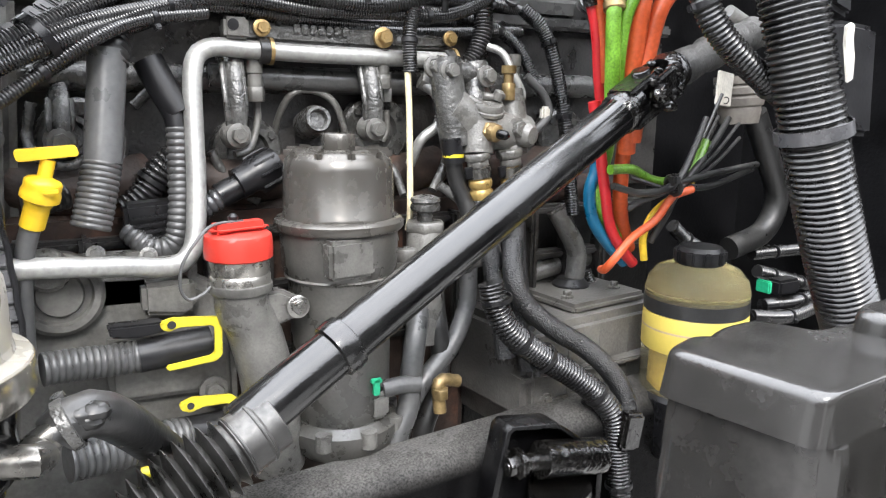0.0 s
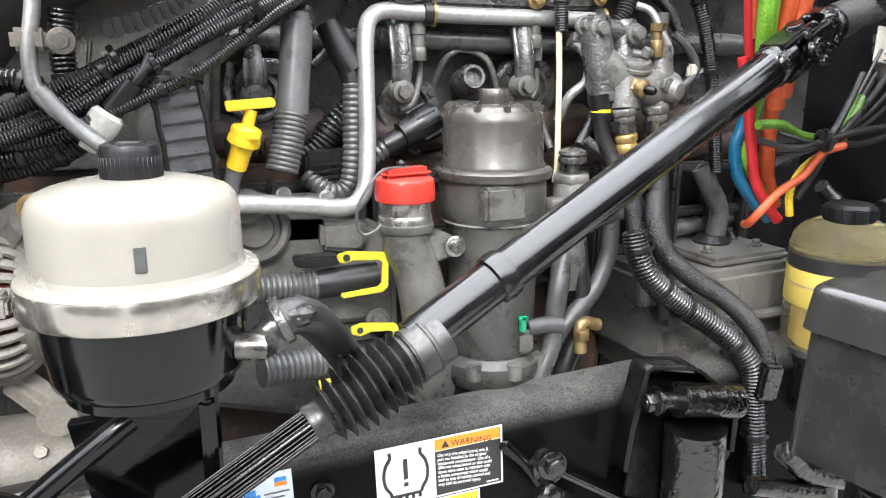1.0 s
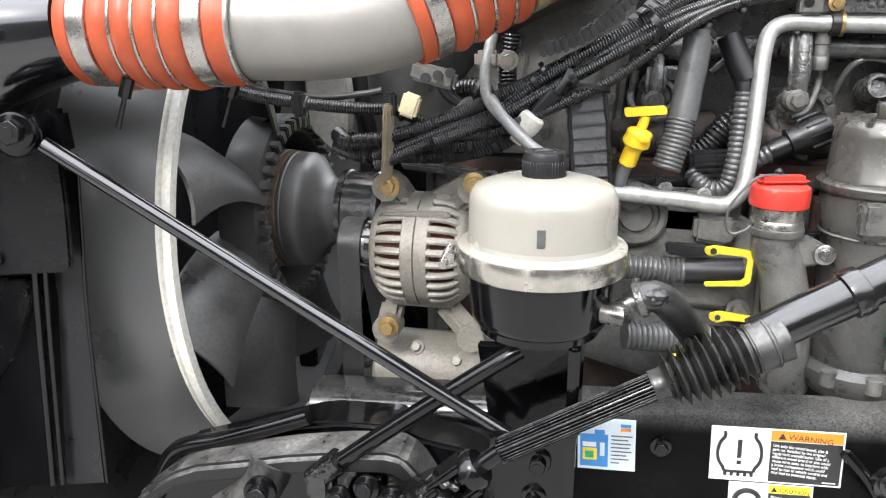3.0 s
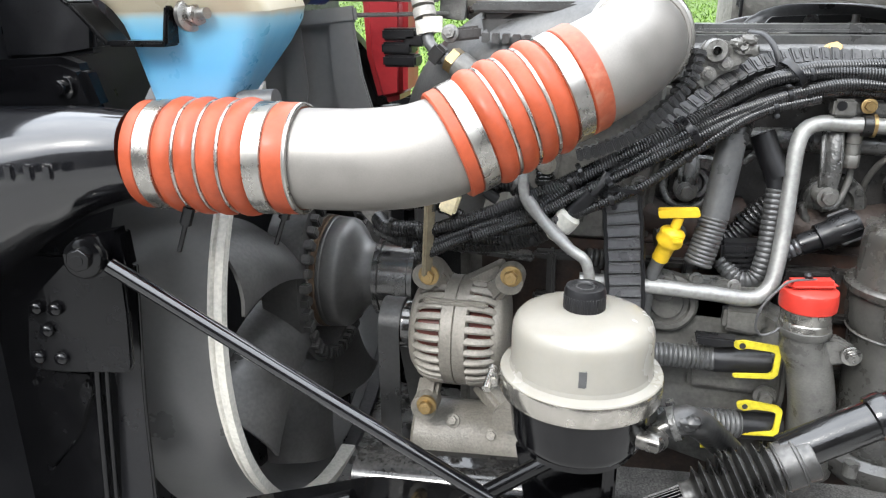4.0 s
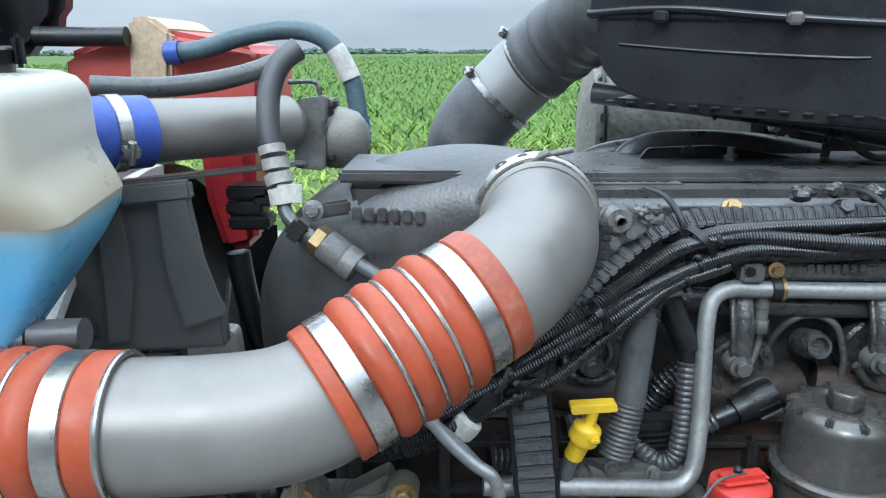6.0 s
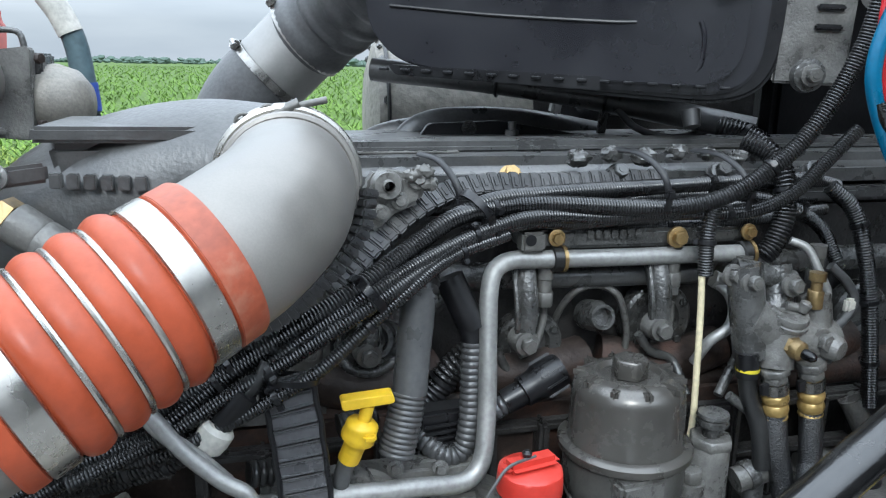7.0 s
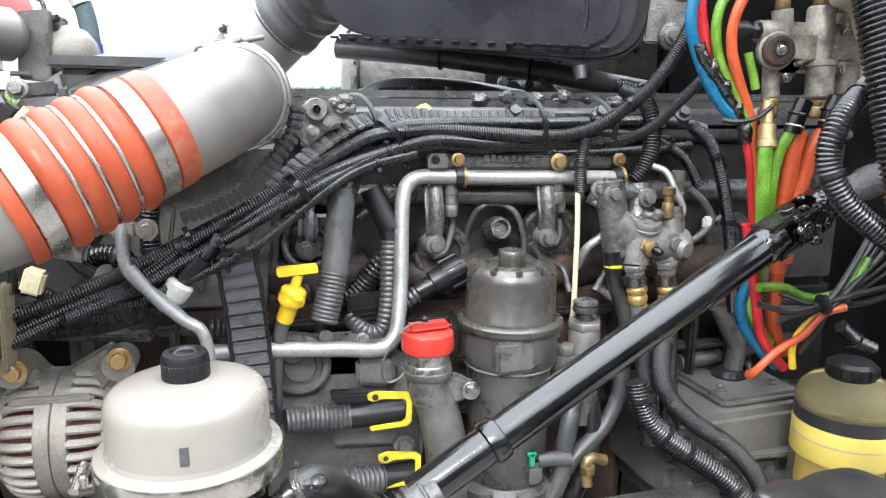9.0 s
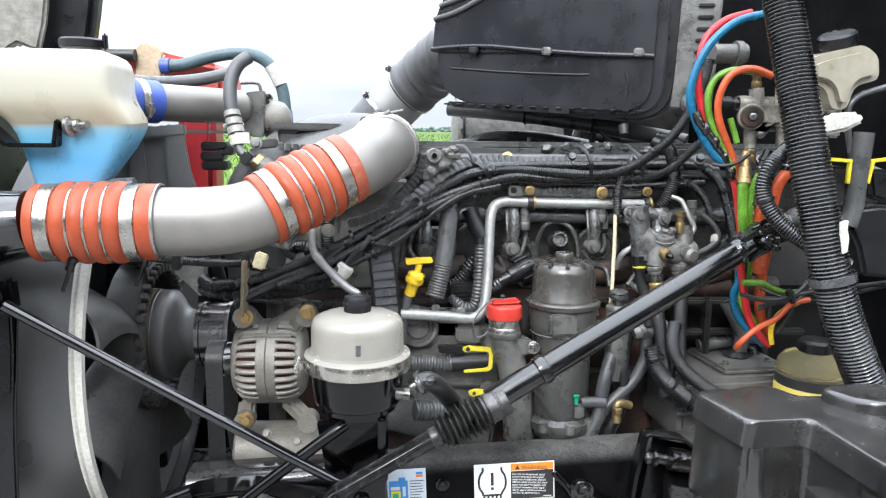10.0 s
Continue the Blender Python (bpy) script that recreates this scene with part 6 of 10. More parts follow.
part("rear_shield", ax([(0.058, 0.056), (0.064, 0.058), (0.062, 0.066), (0.054, 0.073), (0.0, 0.077)]), ALU_CAST, alt)
for k in range(30):
    a = 2 * math.pi * k / 30
    for s in (-1, 1):
        pts = [ALT + Vector((s * dx * 0.86, r * math.cos(a), r * math.sin(a))) for dx, r in ((0.019, 0.0715), (0.034, 0.0710), (0.047, 0.0685), (0.056, 0.0640), (0.061, 0.0580))]
        part("cage_bar", pipe(pts, 0.0052, 8, 0.006, 0.75), ALU_CAST, alt)
for a in (0.9, 2.3, 3.6, 5.0):
    part("through_boss", bar(ALT + Vector((-0.043, -0.0735 * math.cos(a), 0.0735 * math.sin(a))), ALT + Vector((0.043, -0.0735 * math.cos(a), 0.0735 * math.sin(a))), 0.011, 0.009, 0.003), ALU_CAST, alt)
part("pulley_nut", ax([(0.0, -0.128), (0.008, -0.128), (0.010, -0.124), (0.010, -0.115), (0.0, -0.114)], 6), CLUTCH_PALE, alt)
part("pulley", ax([(0.0, -0.118), (0.030, -0.118), (0.033, -0.112), (0.033, -0.075), (0.030, -0.07), (0.0, -0.07)], 36), PULLEY_STEEL, alt)
# ears with bolts
def ear(p, q, w=0.03):
    return join(bar(p, q, w, 0.026, 0.006), lathe([(0.018, -0.016), (0.018, 0.016)], 20, aim(p, (0, 1, 0))))
for p, q in (((-0.207, 0.672, 1.356), (-0.196, 0.690, 1.325)), ((-0.208, 0.655, 1.169), (-0.209, 0.690, 1.189)), ((-0.096, 0.660, 1.163), (-0.139, 0.690, 1.193)), ((-0.097, 0.675, 1.356), (-0.128, 0.690, 1.317))):
    part("mounting_ear", ear(p, q), ALU_CAST, alt)
for p in ((-0.202, 0.655, 1.359), (-0.203, 0.637, 1.176), (-0.094, 0.655, 1.366)):
    bolt(alt, p, (0, -1, 0), 0.0095, ZINC_YELLOW)
part("top_web", plate(rounded([(-0.225, 0.690, 1.354), (-0.212, 0.690, 1.365), (-0.197, 0.690, 1.359), (-0.177, 0.690, 1.331), (-0.113, 0.690, 1.368), (-0.107, 0.690, 1.353), (-0.145, 0.690, 1.323), (-0.175, 0.690, 1.307), (-0.224, 0.690, 1.309)], 0.005, 3), 0.03, 0.004), ALU_CAST, alt)
part("top_bridge", plate([(-0.205, 0.685, 1.344), (-0.161, 0.685, 1.335), (-0.102, 0.685, 1.361), (-0.104, 0.685, 1.340), (-0.132, 0.685, 1.325), (-0.199, 0.685, 1.323)], 0.03, 0.006), ALU_CAST, alt)
STAY_TAN = material("tan_plated_bar", (0.30, 0.255, 0.175), 0.45, metal=0.35, bump=0.1, dust=0.15, vary=0.3)
strip = thing("alternator_stay", "tan zinc stay bar above the alternator", "stay bar", (-0.2, 0.68, 1.42))
part("bar", bar((-0.197, 0.646, 1.462), (-0.203, 0.648, 1.362), 0.021, 0.006, 0.002, 0), STAY_TAN, strip)
# belt and pulleys
belt = thing("drive_belt", "black ribbed drive belt round its pulleys", "belt", (-0.25, 0.75, 1.2))
def belt_run(xw, y0, z0, r0, y1, z1, r1):
    vs, fs = [], []
    pts = []
    for k in range(25):
        a = math.pi * k / 24
        pts.append((y0 - r0 * math.cos(a), z0 + r0 * math.sin(a)))
    for k in range(25):
        a = math.pi + math.pi * k / 24
        pts.append((y1 - r1 * math.cos(a), z1 + r1 * math.sin(a)))
    n = len(pts)
    cy, cz = (y0 + y1) / 2, (z0 + z1) / 2
    for x in xw:
        for inset in (0.0, 0.004):
            for y, z in pts:
                d = Vector((y - cy, z - cz))
                vs.append((x, y - d.x / d.length * inset, z - d.y / d.length * inset))
    def q(r, i):
        return r * n + i % n
    for i in range(n):
        fs += [(q(0, i), q(0, i + 1), q(2, i + 1), q(2, i)), (q(1, i), q(3, i), q(3, i + 1), q(1, i + 1)), (q(0, i), q(1, i), q(1, i + 1), q(0, i + 1)), (q(2, i), q(2, i + 1), q(3, i + 1), q(3, i))]
    return vs, fs
part("belt", belt_run((-0.276, -0.246), 0.694, 1.268, 0.037, 0.76, 0.95, 0.10), RUBBER, belt)
crank = thing("crank_pulley", "large black crank pulley low on the engine front", "pulley", (-0.25, 0.76, 0.95))
part("wheel", lathe([(0.0, -0.02), (0.085, -0.02), (0.095, -0.018), (0.095, 0.018), (0.085, 0.02), (0.0, 0.02)], 40, aim((-0.261, 0.76, 0.95), (1, 0, 0))), BLACK_PLASTIC, crank)
comp = thing("ac_compressor", "grey cast compressor under the alternator", "compressor", (-0.15, 0.70, 1.08))
part("body", lathe([(0.0, -0.085), (0.050, -0.085), (0.055, -0.08), (0.055, 0.07), (0.048, 0.08), (0.0, 0.08)], 32, aim((-0.15, 0.71, 1.085), (1, 0, 0))), ALU_CAST, comp)
part("bracket", plate([(-0.200, 0.680, 1.128), (-0.107, 0.680, 1.134), (-0.100, 0.680, 1.102), (-0.119, 0.680, 1.059), (-0.240, 0.680, 1.049), (-0.241, 0.680, 1.101)], 0.03, 0.006), ALU_CAST, comp)
for p in [(-0.175, 0.675, 1.132), (-0.118, 0.670, 1.118)]:
    bolt(comp, p, (0, -0.8, 0.5), 0.007, ALU_CAST)

# ---- stay rods ----
rod = thing("radiator_stay_rod", "long gloss black radiator stay rod with bolted end", "stay rod", (-0.3, 0.45, 1.3))
R0, R1 = Vector((-0.480, 0.405, 1.441)), Vector((-0.012, 0.470, 1.127))
part("rod", pipe([R0, R1], 0.0085, 16, 0.02), MIRROR_BLACK, rod)
part("end_eye", lathe([(0.018, -0.014), (0.021, -0.010), (0.021, 0.010), (0.018, 0.014)], 24, aim((-0.502, 0.402, 1.450), (0.3, -0.95, 0))), BLACK_GLOSS, rod)
bolt(rod, (-0.493, 0.385, 1.457), (0.3, -0.95, 0), 0.0125, BLACK_GLOSS)
rod2 = thing("hood_stay_rod", "gloss black hood stay rod with joint end", "stay rod", (-0.1, 0.47, 1.1))
part("rod", pipe([(-0.229, 0.460, 1.071), (-0.176, 0.462, 1.113), (-0.101, 0.465, 1.171), (-0.037, 0.470, 1.218), (-0.015, 0.475, 1.232)], 0.0095, 16, 0.01), BLACK_GLOSS, rod2)
part("joint", join(pipe([(-0.244, 0.460, 1.057), (-0.212, 0.460, 1.087)], 0.015, 16), block(0.03, 0.03, 0.04, 0.006, Matrix.Translation(Vector((-0.234, 0.460, 1.057))))), GREASE, rod2)
# steering gear
gear = thing("steering_gear", "oily black steering gear housing with bolts", "steering gear", (-0.15, 0.5, 0.98))
part("housing", soften(join(span((-0.24, 0.44, 0.86), (-0.05, 0.58, 1.02), 0)), 0.02, 3), GREASE, gear)
part("input_neck", pipe([(-0.091, 0.450, 1.071), (-0.122, 0.460, 1.047), (-0.174, 0.480, 1.006)], 0.026, 20), GREASE, gear)
for p in [(-0.175, 0.440, 1.069), (-0.207, 0.440, 1.052), (-0.108, 0.430, 1.062), (-0.147, 0.440, 1.058)]:
    bolt(gear, p, (0, -1, 0.2), 0.010, BLACK_GLOSS)
eye = thing("front_hanger", "gloss black front hanger with a large bolt", "bracket", (-0.3, 0.48, 1.02))
part("boss", pipe([(-0.364, 0.470, 0.988), (-0.318, 0.470, 1.027), (-0.302, 0.480, 1.063)], 0.026, 24), HORN_PAINT, eye)
bolt(eye, (-0.304, 0.445, 1.043), (0.1, -1, 0.1), 0.013, BLACK_GLOSS)
mount = thing("radiator_mount_plate", "black mounting plate with rows of bolts", "bracket", (-0.56, 0.42, 1.35))
part("plate", plate(rounded([(-0.617, 0.430, 1.375), (-0.554, 0.430, 1.431), (-0.486, 0.430, 1.437), (-0.487, 0.430, 1.372), (-0.493, 0.430, 1.300), (-0.589, 0.430, 1.290), (-0.635, 0.430, 1.290)], 0.012, 5), 0.008, 0.0022), BLACK_PAINT, mount)
for p in [(-0.603, 0.428, 1.372), (-0.578, 0.428, 1.373), (-0.594, 0.428, 1.345), (-0.613, 0.428, 1.309), (-0.582, 0.428, 1.311)]:
    part("bolt_dome", lathe([(0.0085, 0.0), (0.0082, 0.003), (0.0066, 0.0055), (0.0035, 0.0068), (0.0, 0.0071)], 20, aim(p, (0, -1, 0))), BLACK_GLOSS, mount)
part("bracket_head", soften(plate([(-0.541, 0.420, 1.459), (-0.479, 0.420, 1.474), (-0.476, 0.420, 1.426), (-0.522, 0.420, 1.415)], 0.03, 0), 0.006, 2), BLACK_GLOSS, mount)

# radiator side frame under the mounting plate
side = thing("radiator_side_frame", "gloss black radiator side frame with ribbed edge", "radiator frame", (-0.56, 0.46, 1.2))
part("panel", plate([(-0.794, 0.462, 1.418), (-0.549, 0.462, 1.425), (-0.572, 0.462, 1.275), (-0.597, 0.462, 1.000), (-0.935, 0.462, 0.934)], 0.012, 0.002), BLACK_GLOSS, side)
part("edge_rib", pipe([(-0.540, 0.455, 1.411), (-0.562, 0.455, 1.278), (-0.588, 0.455, 1.008)], 0.0045, 12), BLACK_GLOSS, side)
part("edge_rib", pipe([(-0.530, 0.457, 1.411), (-0.550, 0.457, 1.278), (-0.576, 0.457, 1.009)], 0.0035, 12), BLACK_GLOSS, side)
part("shroud_flange", plate([(-0.529, 0.468, 1.414), (-0.496, 0.468, 1.417), (-0.505, 0.468, 1.324), (-0.514, 0.468, 1.216), (-0.524, 0.468, 1.009), (-0.582, 0.468, 0.998)], 0.006, 0.002), BLACK_PLASTIC, side, "flat black plastic flange")
part("flange_lip", pipe([(-0.492, 0.464, 1.419), (-0.501, 0.464, 1.327), (-0.510, 0.464, 1.219), (-0.518, 0.464, 1.014)], 0.0022, 10), BLACK_GLOSS, side)
part("lower_block", plate(rounded([(-0.651, 0.455, 1.273), (-0.572, 0.455, 1.278), (-0.571, 0.455, 1.256), (-0.604, 0.455, 1.188), (-0.663, 0.455, 1.120)], 0.008, 4), 0.008, 0.002), BLACK_PAINT, side)
for p in [(-0.651, 0.452, 1.258), (-0.578, 0.452, 1.263)]:
    bolt(side, p, (0, -1, 0), 0.0035, BLACK_GLOSS)

# ---- fuel valve block ----
TAIL_BRASS = material("yellow_plated_brass", (0.40, 0.275, 0.095), 0.34, metal=0.5, bump=0.1, dust=0.15, vary=0.3, scale=40.0)
vb = thing("fuel_valve_block", "oily grey cast fuel valve block with unions", "valve block", (0.55, 0.72, 1.46))
part("body", pipe([(0.519, 0.735, 1.546), (0.522, 0.730, 1.516), (0.526, 0.725, 1.479), (0.530, 0.720, 1.447)], 0.024, 16, flat=0.8), CAST_DARK, vb)
part("middle", pipe([(0.524, 0.725, 1.492), (0.553, 0.718, 1.473), (0.588, 0.716, 1.464), (0.623, 0.720, 1.460)], 0.024, 16), CAST_GREY, vb)
part("neck", pipe([(0.564, 0.745, 1.541), (0.564, 0.735, 1.512), (0.550, 0.725, 1.483)], 0.018, 14), CAST_DARK, vb)
part("riser", pipe([(0.605, 0.728, 1.511), (0.606, 0.722, 1.487), (0.604, 0.712, 1.438)], 0.018, 14), CAST_GREY, vb)
part("leg", pipe([(0.552, 0.712, 1.475), (0.549, 0.705, 1.439)], 0.019, 14), CAST_GREY, vb)
part("top_arm", pipe([(0.514, 0.745, 1.538), (0.540, 0.740, 1.534), (0.580, 0.735, 1.524)], 0.014, 14), CAST_DARK, vb)
part("bleeder", join(hexagon(0.009, 0.02, aim((0.594, 0.712, 1.501), (0, 0, 1))), lathe([(0.006, 0.018), (0.006, 0.03), (0.009, 0.031), (0.009, 0.04)], 14, aim((0.594, 0.712, 1.501), (0, 0, 1)))), BRASS, vb)
for p, r in (((0.515, 0.715, 1.533), 0.0085), ((0.563, 0.712, 1.528), 0.0085), ((0.597, 0.698, 1.467), 0.010), ((0.503, 0.730, 1.537), 0.0085)):
    bolt(vb, p, (0.1, -1, 0.1), r, CAST_GREY)
for pts in ([(0.559, 0.712, 1.506), (0.570, 0.708, 1.504), (0.584, 0.708, 1.506)], [(0.540, 0.712, 1.504), (0.551, 0.706, 1.496), (0.572, 0.706, 1.495)]):
    part("small_pipe", pipe(pts, 0.005, 10), CAST_GREY, vb)
plug_at = aim((0.556, 0.702, 1.466), (0.25, -1, -0.12))
part("brass_plug", join(lathe([(0.0, 0.0), (0.0125, 0.0), (0.0125, 0.010), (0.0105, 0.012), (0.0, 0.012)], 6, plug_at), lathe([(0.0105, 0.010), (0.0110, 0.014), (0.0105, 0.020), (0.0065, 0.023), (0.0, 0.023)], 20, plug_at)), BRASS, vb, "dirty brass plug")
part("plug_tip", lathe([(0.0055, 0.022), (0.0060, 0.026), (0.0052, 0.034), (0.0030, 0.037), (0.0, 0.0375)], 16, plug_at), BLACK_GLOSS, vb, "black rubber tip")
part("round_cover", join(lathe([(0.0, 0.012), (0.019, 0.012), (0.021, 0.009), (0.021, 0.005), (0.023, 0.004), (0.023, 0.0), (0.0, 0.0)], 28, aim((0.562, 0.712, 1.489), (0.0, -0.45, 1))), lathe([(0.006, 0.010), (0.0065, 0.020), (0.004, 0.022), (0.0, 0.022)], 14, aim((0.570, 0.708, 1.492), (0.3, -0.35, 1)))), CAST_GREY, vb, "round bolted cover")
part("side_boss", lathe([(0.0, 0.018), (0.010, 0.018), (0.0135, 0.014), (0.0150, 0.006), (0.0150, -0.01)], 22, aim((0.606, 0.700, 1.462), (0.35, -1, -0.1))), CAST_GREY, vb)
for a, b, c in (((0.544, 0.700, 1.441), (0.549, 0.700, 1.415), (0.554, 0.700, 1.379)), ((0.589, 0.700, 1.444), (0.595, 0.700, 1.414), (0.599, 0.700, 1.380))):
    a, b, c = Vector(a), Vector(b), Vector(c)
    part("hex_union", join(hexagon(0.0165, (b - a).length * 0.32, aim(a, b - a, 10)), hexagon(0.0140, (b - a).length * 0.30, aim(a.lerp(b, 0.34), b - a, 25))), CAST_GREY, vb)
    part("union_body", pipe([a.lerp(b, 0.6), b], 0.0115, 18), BRASS, vb)
    part("union_clamp", lathe([(0.0120, -0.006), (0.0145, -0.006), (0.0145, 0.006), (0.0120, 0.006)], 24, aim(a.lerp(b, 0.86), b - a), caps=False), OUTLET_STEEL, vb, "steel clamp on the union")
    part("clamp_ear", block(0.006, 0.010, 0.013, 0.001, aim(a.lerp(b, 0.86) + Vector((-0.016, -0.004, 0)), b - a)), BLACK_PLASTIC, vb)
    part("brass_tail", lathe([(0.0120, 0), (0.0120, 0.004), (0.0140, 0.006), (0.0145, 0.010), (0.0138, 0.013), (0.0118, 0.016), (0.0140, 0.019), (0.0143, 0.023), (0.0135, 0.026), (0.0118, 0.029), (0.0135, 0.032), (0.0118, 0.036)], 22, aim(b, c - b)), TAIL_BRASS, vb, "ribbed yellow brass hose tail")
h1 = thing("fuel_hose", "black woven fuel hose on a brass tail", "hose", (0.55, 0.69, 1.38), "fuel hoses")
part("hose", pipe([(0.553, 0.700, 1.384), (0.552, 0.690, 1.352), (0.558, 0.680, 1.309), (0.562, 0.665, 1.249), (0.561, 0.650, 1.203)], 0.0125, 18), BRAID, h1)
h2 = thing("fuel_hose", "black woven fuel hose on a brass tail", "hose", (0.6, 0.69, 1.38), "fuel hoses")
part("hose", pipe([(0.599, 0.700, 1.383), (0.596, 0.690, 1.347), (0.593, 0.680, 1.305), (0.592, 0.665, 1.244), (0.593, 0.650, 1.183)], 0.0125, 18), BRAID, h2)
h3 = thing("fuel_hose", "thin black fuel hose with a yellow mark", "hose", (0.53, 0.70, 1.38))
part("hose", pipe([(0.517, 0.710, 1.446), (0.525, 0.710, 1.406), (0.536, 0.700, 1.369), (0.537, 0.690, 1.327)], 0.010, 16), RUBBER, h3)
part("connector", pipe([(0.516, 0.710, 1.458), (0.520, 0.710, 1.429)], 0.0125, 14), BLACK_PLASTIC, h3)
part("yellow_mark", lathe([(0.0127, -0.002), (0.0127, 0.002)], 16, aim((0.519, 0.710, 1.438), (0, 0, 1)), caps=False), YELLOW_CLIP, h3)
hl = thing("steel_fuel_lines", "bent bare steel fuel lines with union nuts", "fuel line", (0.5, 0.75, 1.5))
part("line", pipe([(0.508, 0.765, 1.519), (0.518, 0.755, 1.508), (0.523, 0.750, 1.490), (0.519, 0.750, 1.470), (0.500, 0.755, 1.453), (0.493, 0.770, 1.423)], 0.0062, 12), GALV, hl)
part("line", pipe([(0.593, 0.760, 1.565), (0.609, 0.750, 1.557), (0.619, 0.740, 1.533), (0.630, 0.735, 1.508), (0.621, 0.730, 1.493)], 0.0048, 12), GALV, hl)
part("line", pipe([(0.656, 0.765, 1.531), (0.678, 0.760, 1.511), (0.689, 0.757, 1.487), (0.669, 0.750, 1.467), (0.632, 0.740, 1.452)], 0.0055, 12), GREY_HOSE, hl)
part("white_tag", block(0.014, 0.010, 0.018, 0.003, Matrix.Translation(Vector((0.681, 0.755, 1.484)))), TAPE_WHITE, hl, "torn white tag")
part("union_nut", hexagon(0.011, 0.022, aim((0.505, 0.768, 1.523), (1, -0.2, -0.5))), ALU_GREY, hl)
# injector clamps and lines on the head
def clip_bracket(points, w=0.016):
    ob = thing("injector_line_clamp", "dark rubber lined clamp bolted to the head", "clamp", points[0], "injector line clamps")
    top, low = Vector(points[0]), Vector(points[-1])
    mid = top.lerp(low, 0.5) + Vector((0, -0.006, 0))
    part("strap", pipe([top + Vector((0, 0.02, 0.012)), top, mid, low], 0.0125, 14, 0.006, 0.6), CAST_DARK, ob)
    for dx in (-0.010, 0.010):
        part("edge_rib", pipe([top + Vector((dx, -0.004, 0.004)), mid + Vector((dx, -0.004, 0)), low + Vector((dx * 0.8, 0.0, 0.008))], 0.0034, 8), CAST_DARK, ob)
    part("foot", lathe([(0.016, 0), (0.015, 0.014), (0.011, 0.02)], 18, aim(Vector(points[-1]) + Vector((0, 0.012, 0)), (0, -1, 0))), CAST_GREY, ob)
    bolt(ob, Vector(points[-1]) + Vector((0, -0.008, 0)), (0, -1, 0), 0.009, ALU_GREY)
clip_bracket([(0.287, 0.790, 1.536), (0.291, 0.780, 1.514), (0.285, 0.778, 1.486), (0.288, 0.776, 1.461)])
clip_bracket([(0.445, 0.790, 1.535), (0.440, 0.780, 1.512), (0.436, 0.778, 1.486), (0.447, 0.776, 1.466)])
clip_bracket([(0.121, 0.800, 1.493), (0.122, 0.790, 1.477), (0.119, 0.785, 1.457)])
common = thing("fuel_rail", "dark steel fuel rail along the cylinder head", "fuel rail", (0.4, 0.83, 1.5))
part("rail", pipe([(0.02, 0.832, 1.520), (0.85, 0.832, 1.520)], 0.016, 20, 0.03), CAST_DARK, common)
for p in [(0.317, 0.800, 1.506), (0.474, 0.800, 1.497)]:
    part("union", join(hexagon(0.009, 0.016, aim(p, (0, 0, 1))), lathe([(0.0075, 0.014), (0.0075, 0.035)], 14, aim(p, (0, 0, 1)))), GALV, common)
for pts in ([(0.317, 0.800, 1.499), (0.317, 0.800, 1.473), (0.306, 0.795, 1.445), (0.288, 0.790, 1.439)], [(0.475, 0.800, 1.487), (0.476, 0.800, 1.462), (0.470, 0.800, 1.449)], [(0.349, 0.850, 1.439), (0.349, 0.830, 1.474), (0.360, 0.810, 1.504), (0.387, 0.810, 1.509), (0.413, 0.810, 1.494), (0.426, 0.810, 1.455), (0.426, 0.810, 1.427)]):
    part("line", pipe(pts, 0.0042, 10), CAST_GREY, common)
for k, (p, r) in enumerate((((0.385, 0.800, 1.475), 0.018), ((0.129, 0.820, 1.459), 0.026), ((0.156, 0.830, 1.440), 0.03))):
    part("port_boss", lathe([(r, -0.03), (r, 0.0), (r * 0.8, 0.012), (r * 0.6, 0.012), (r * 0.5, 0.004), (0.0, 0.004)], 24, aim(p, (0, -1, 0.25))), CAST_DARK, common)

# pressure sensor pot right of the oil filter
pot = thing("priming_pump", "dark grey hand priming pump with round knob", "pump", (0.48, 0.70, 1.36))
part("body", lathe([(0.0, 1.22), (0.0215, 1.22), (0.0215, 1.352), (0.019, 1.356)], 28, Matrix.Translation((0.482, 0.708, 0))), CAST_GREY, pot)
part("collar", hexagon(0.0245, 0.012, Matrix.Translation((0.482, 0.708, 1.352))), CAST_GREY, pot)
part("stem", lathe([(0.0095, 1.36), (0.0095, 1.376), (0.0125, 1.378)], 18, Matrix.Translation((0.482, 0.708, 0))), CAST_DARK, pot)
part("knob", lathe([(0.008, 1.374), (0.0165, 1.377), (0.0175, 1.380), (0.0165, 1.384), (0.0145, 1.385), (0.0175, 1.3875), (0.0165, 1.391), (0.008, 1.394), (0.0, 1.394)], 28, Matrix.Translation((0.482, 0.708, 0))), CAST_DARK, pot)

# gearbox-side block with its fittings
BLOCK_GREY = material("oil_stained_grey_casting", (0.115, 0.111, 0.103), 0.34, spec=0.9, bump=0.45, scale=14.0, fine=300.0, dust=0.3, vary=0.5)
pump = thing("air_compressor", "grey cast compressor block with rusty unions", "compressor", (0.68, 0.72, 1.17))
part("body", moved(soften(join(block(0.255, 0.20, 0.12, 0), block(0.20, 0.19, 0.05, 0, Matrix.Translation((0, 0, -0.08)))), 0.010, 2), pose(0.705, 0.735, 1.172, 0, 0, 6)), BLOCK_GREY, pump)
part("top_cover", moved(block(0.14, 0.15, 0.014, 0.005), pose(0.745, 0.735, 1.237, 0, 0, 6)), BLOCK_GREY, pump)
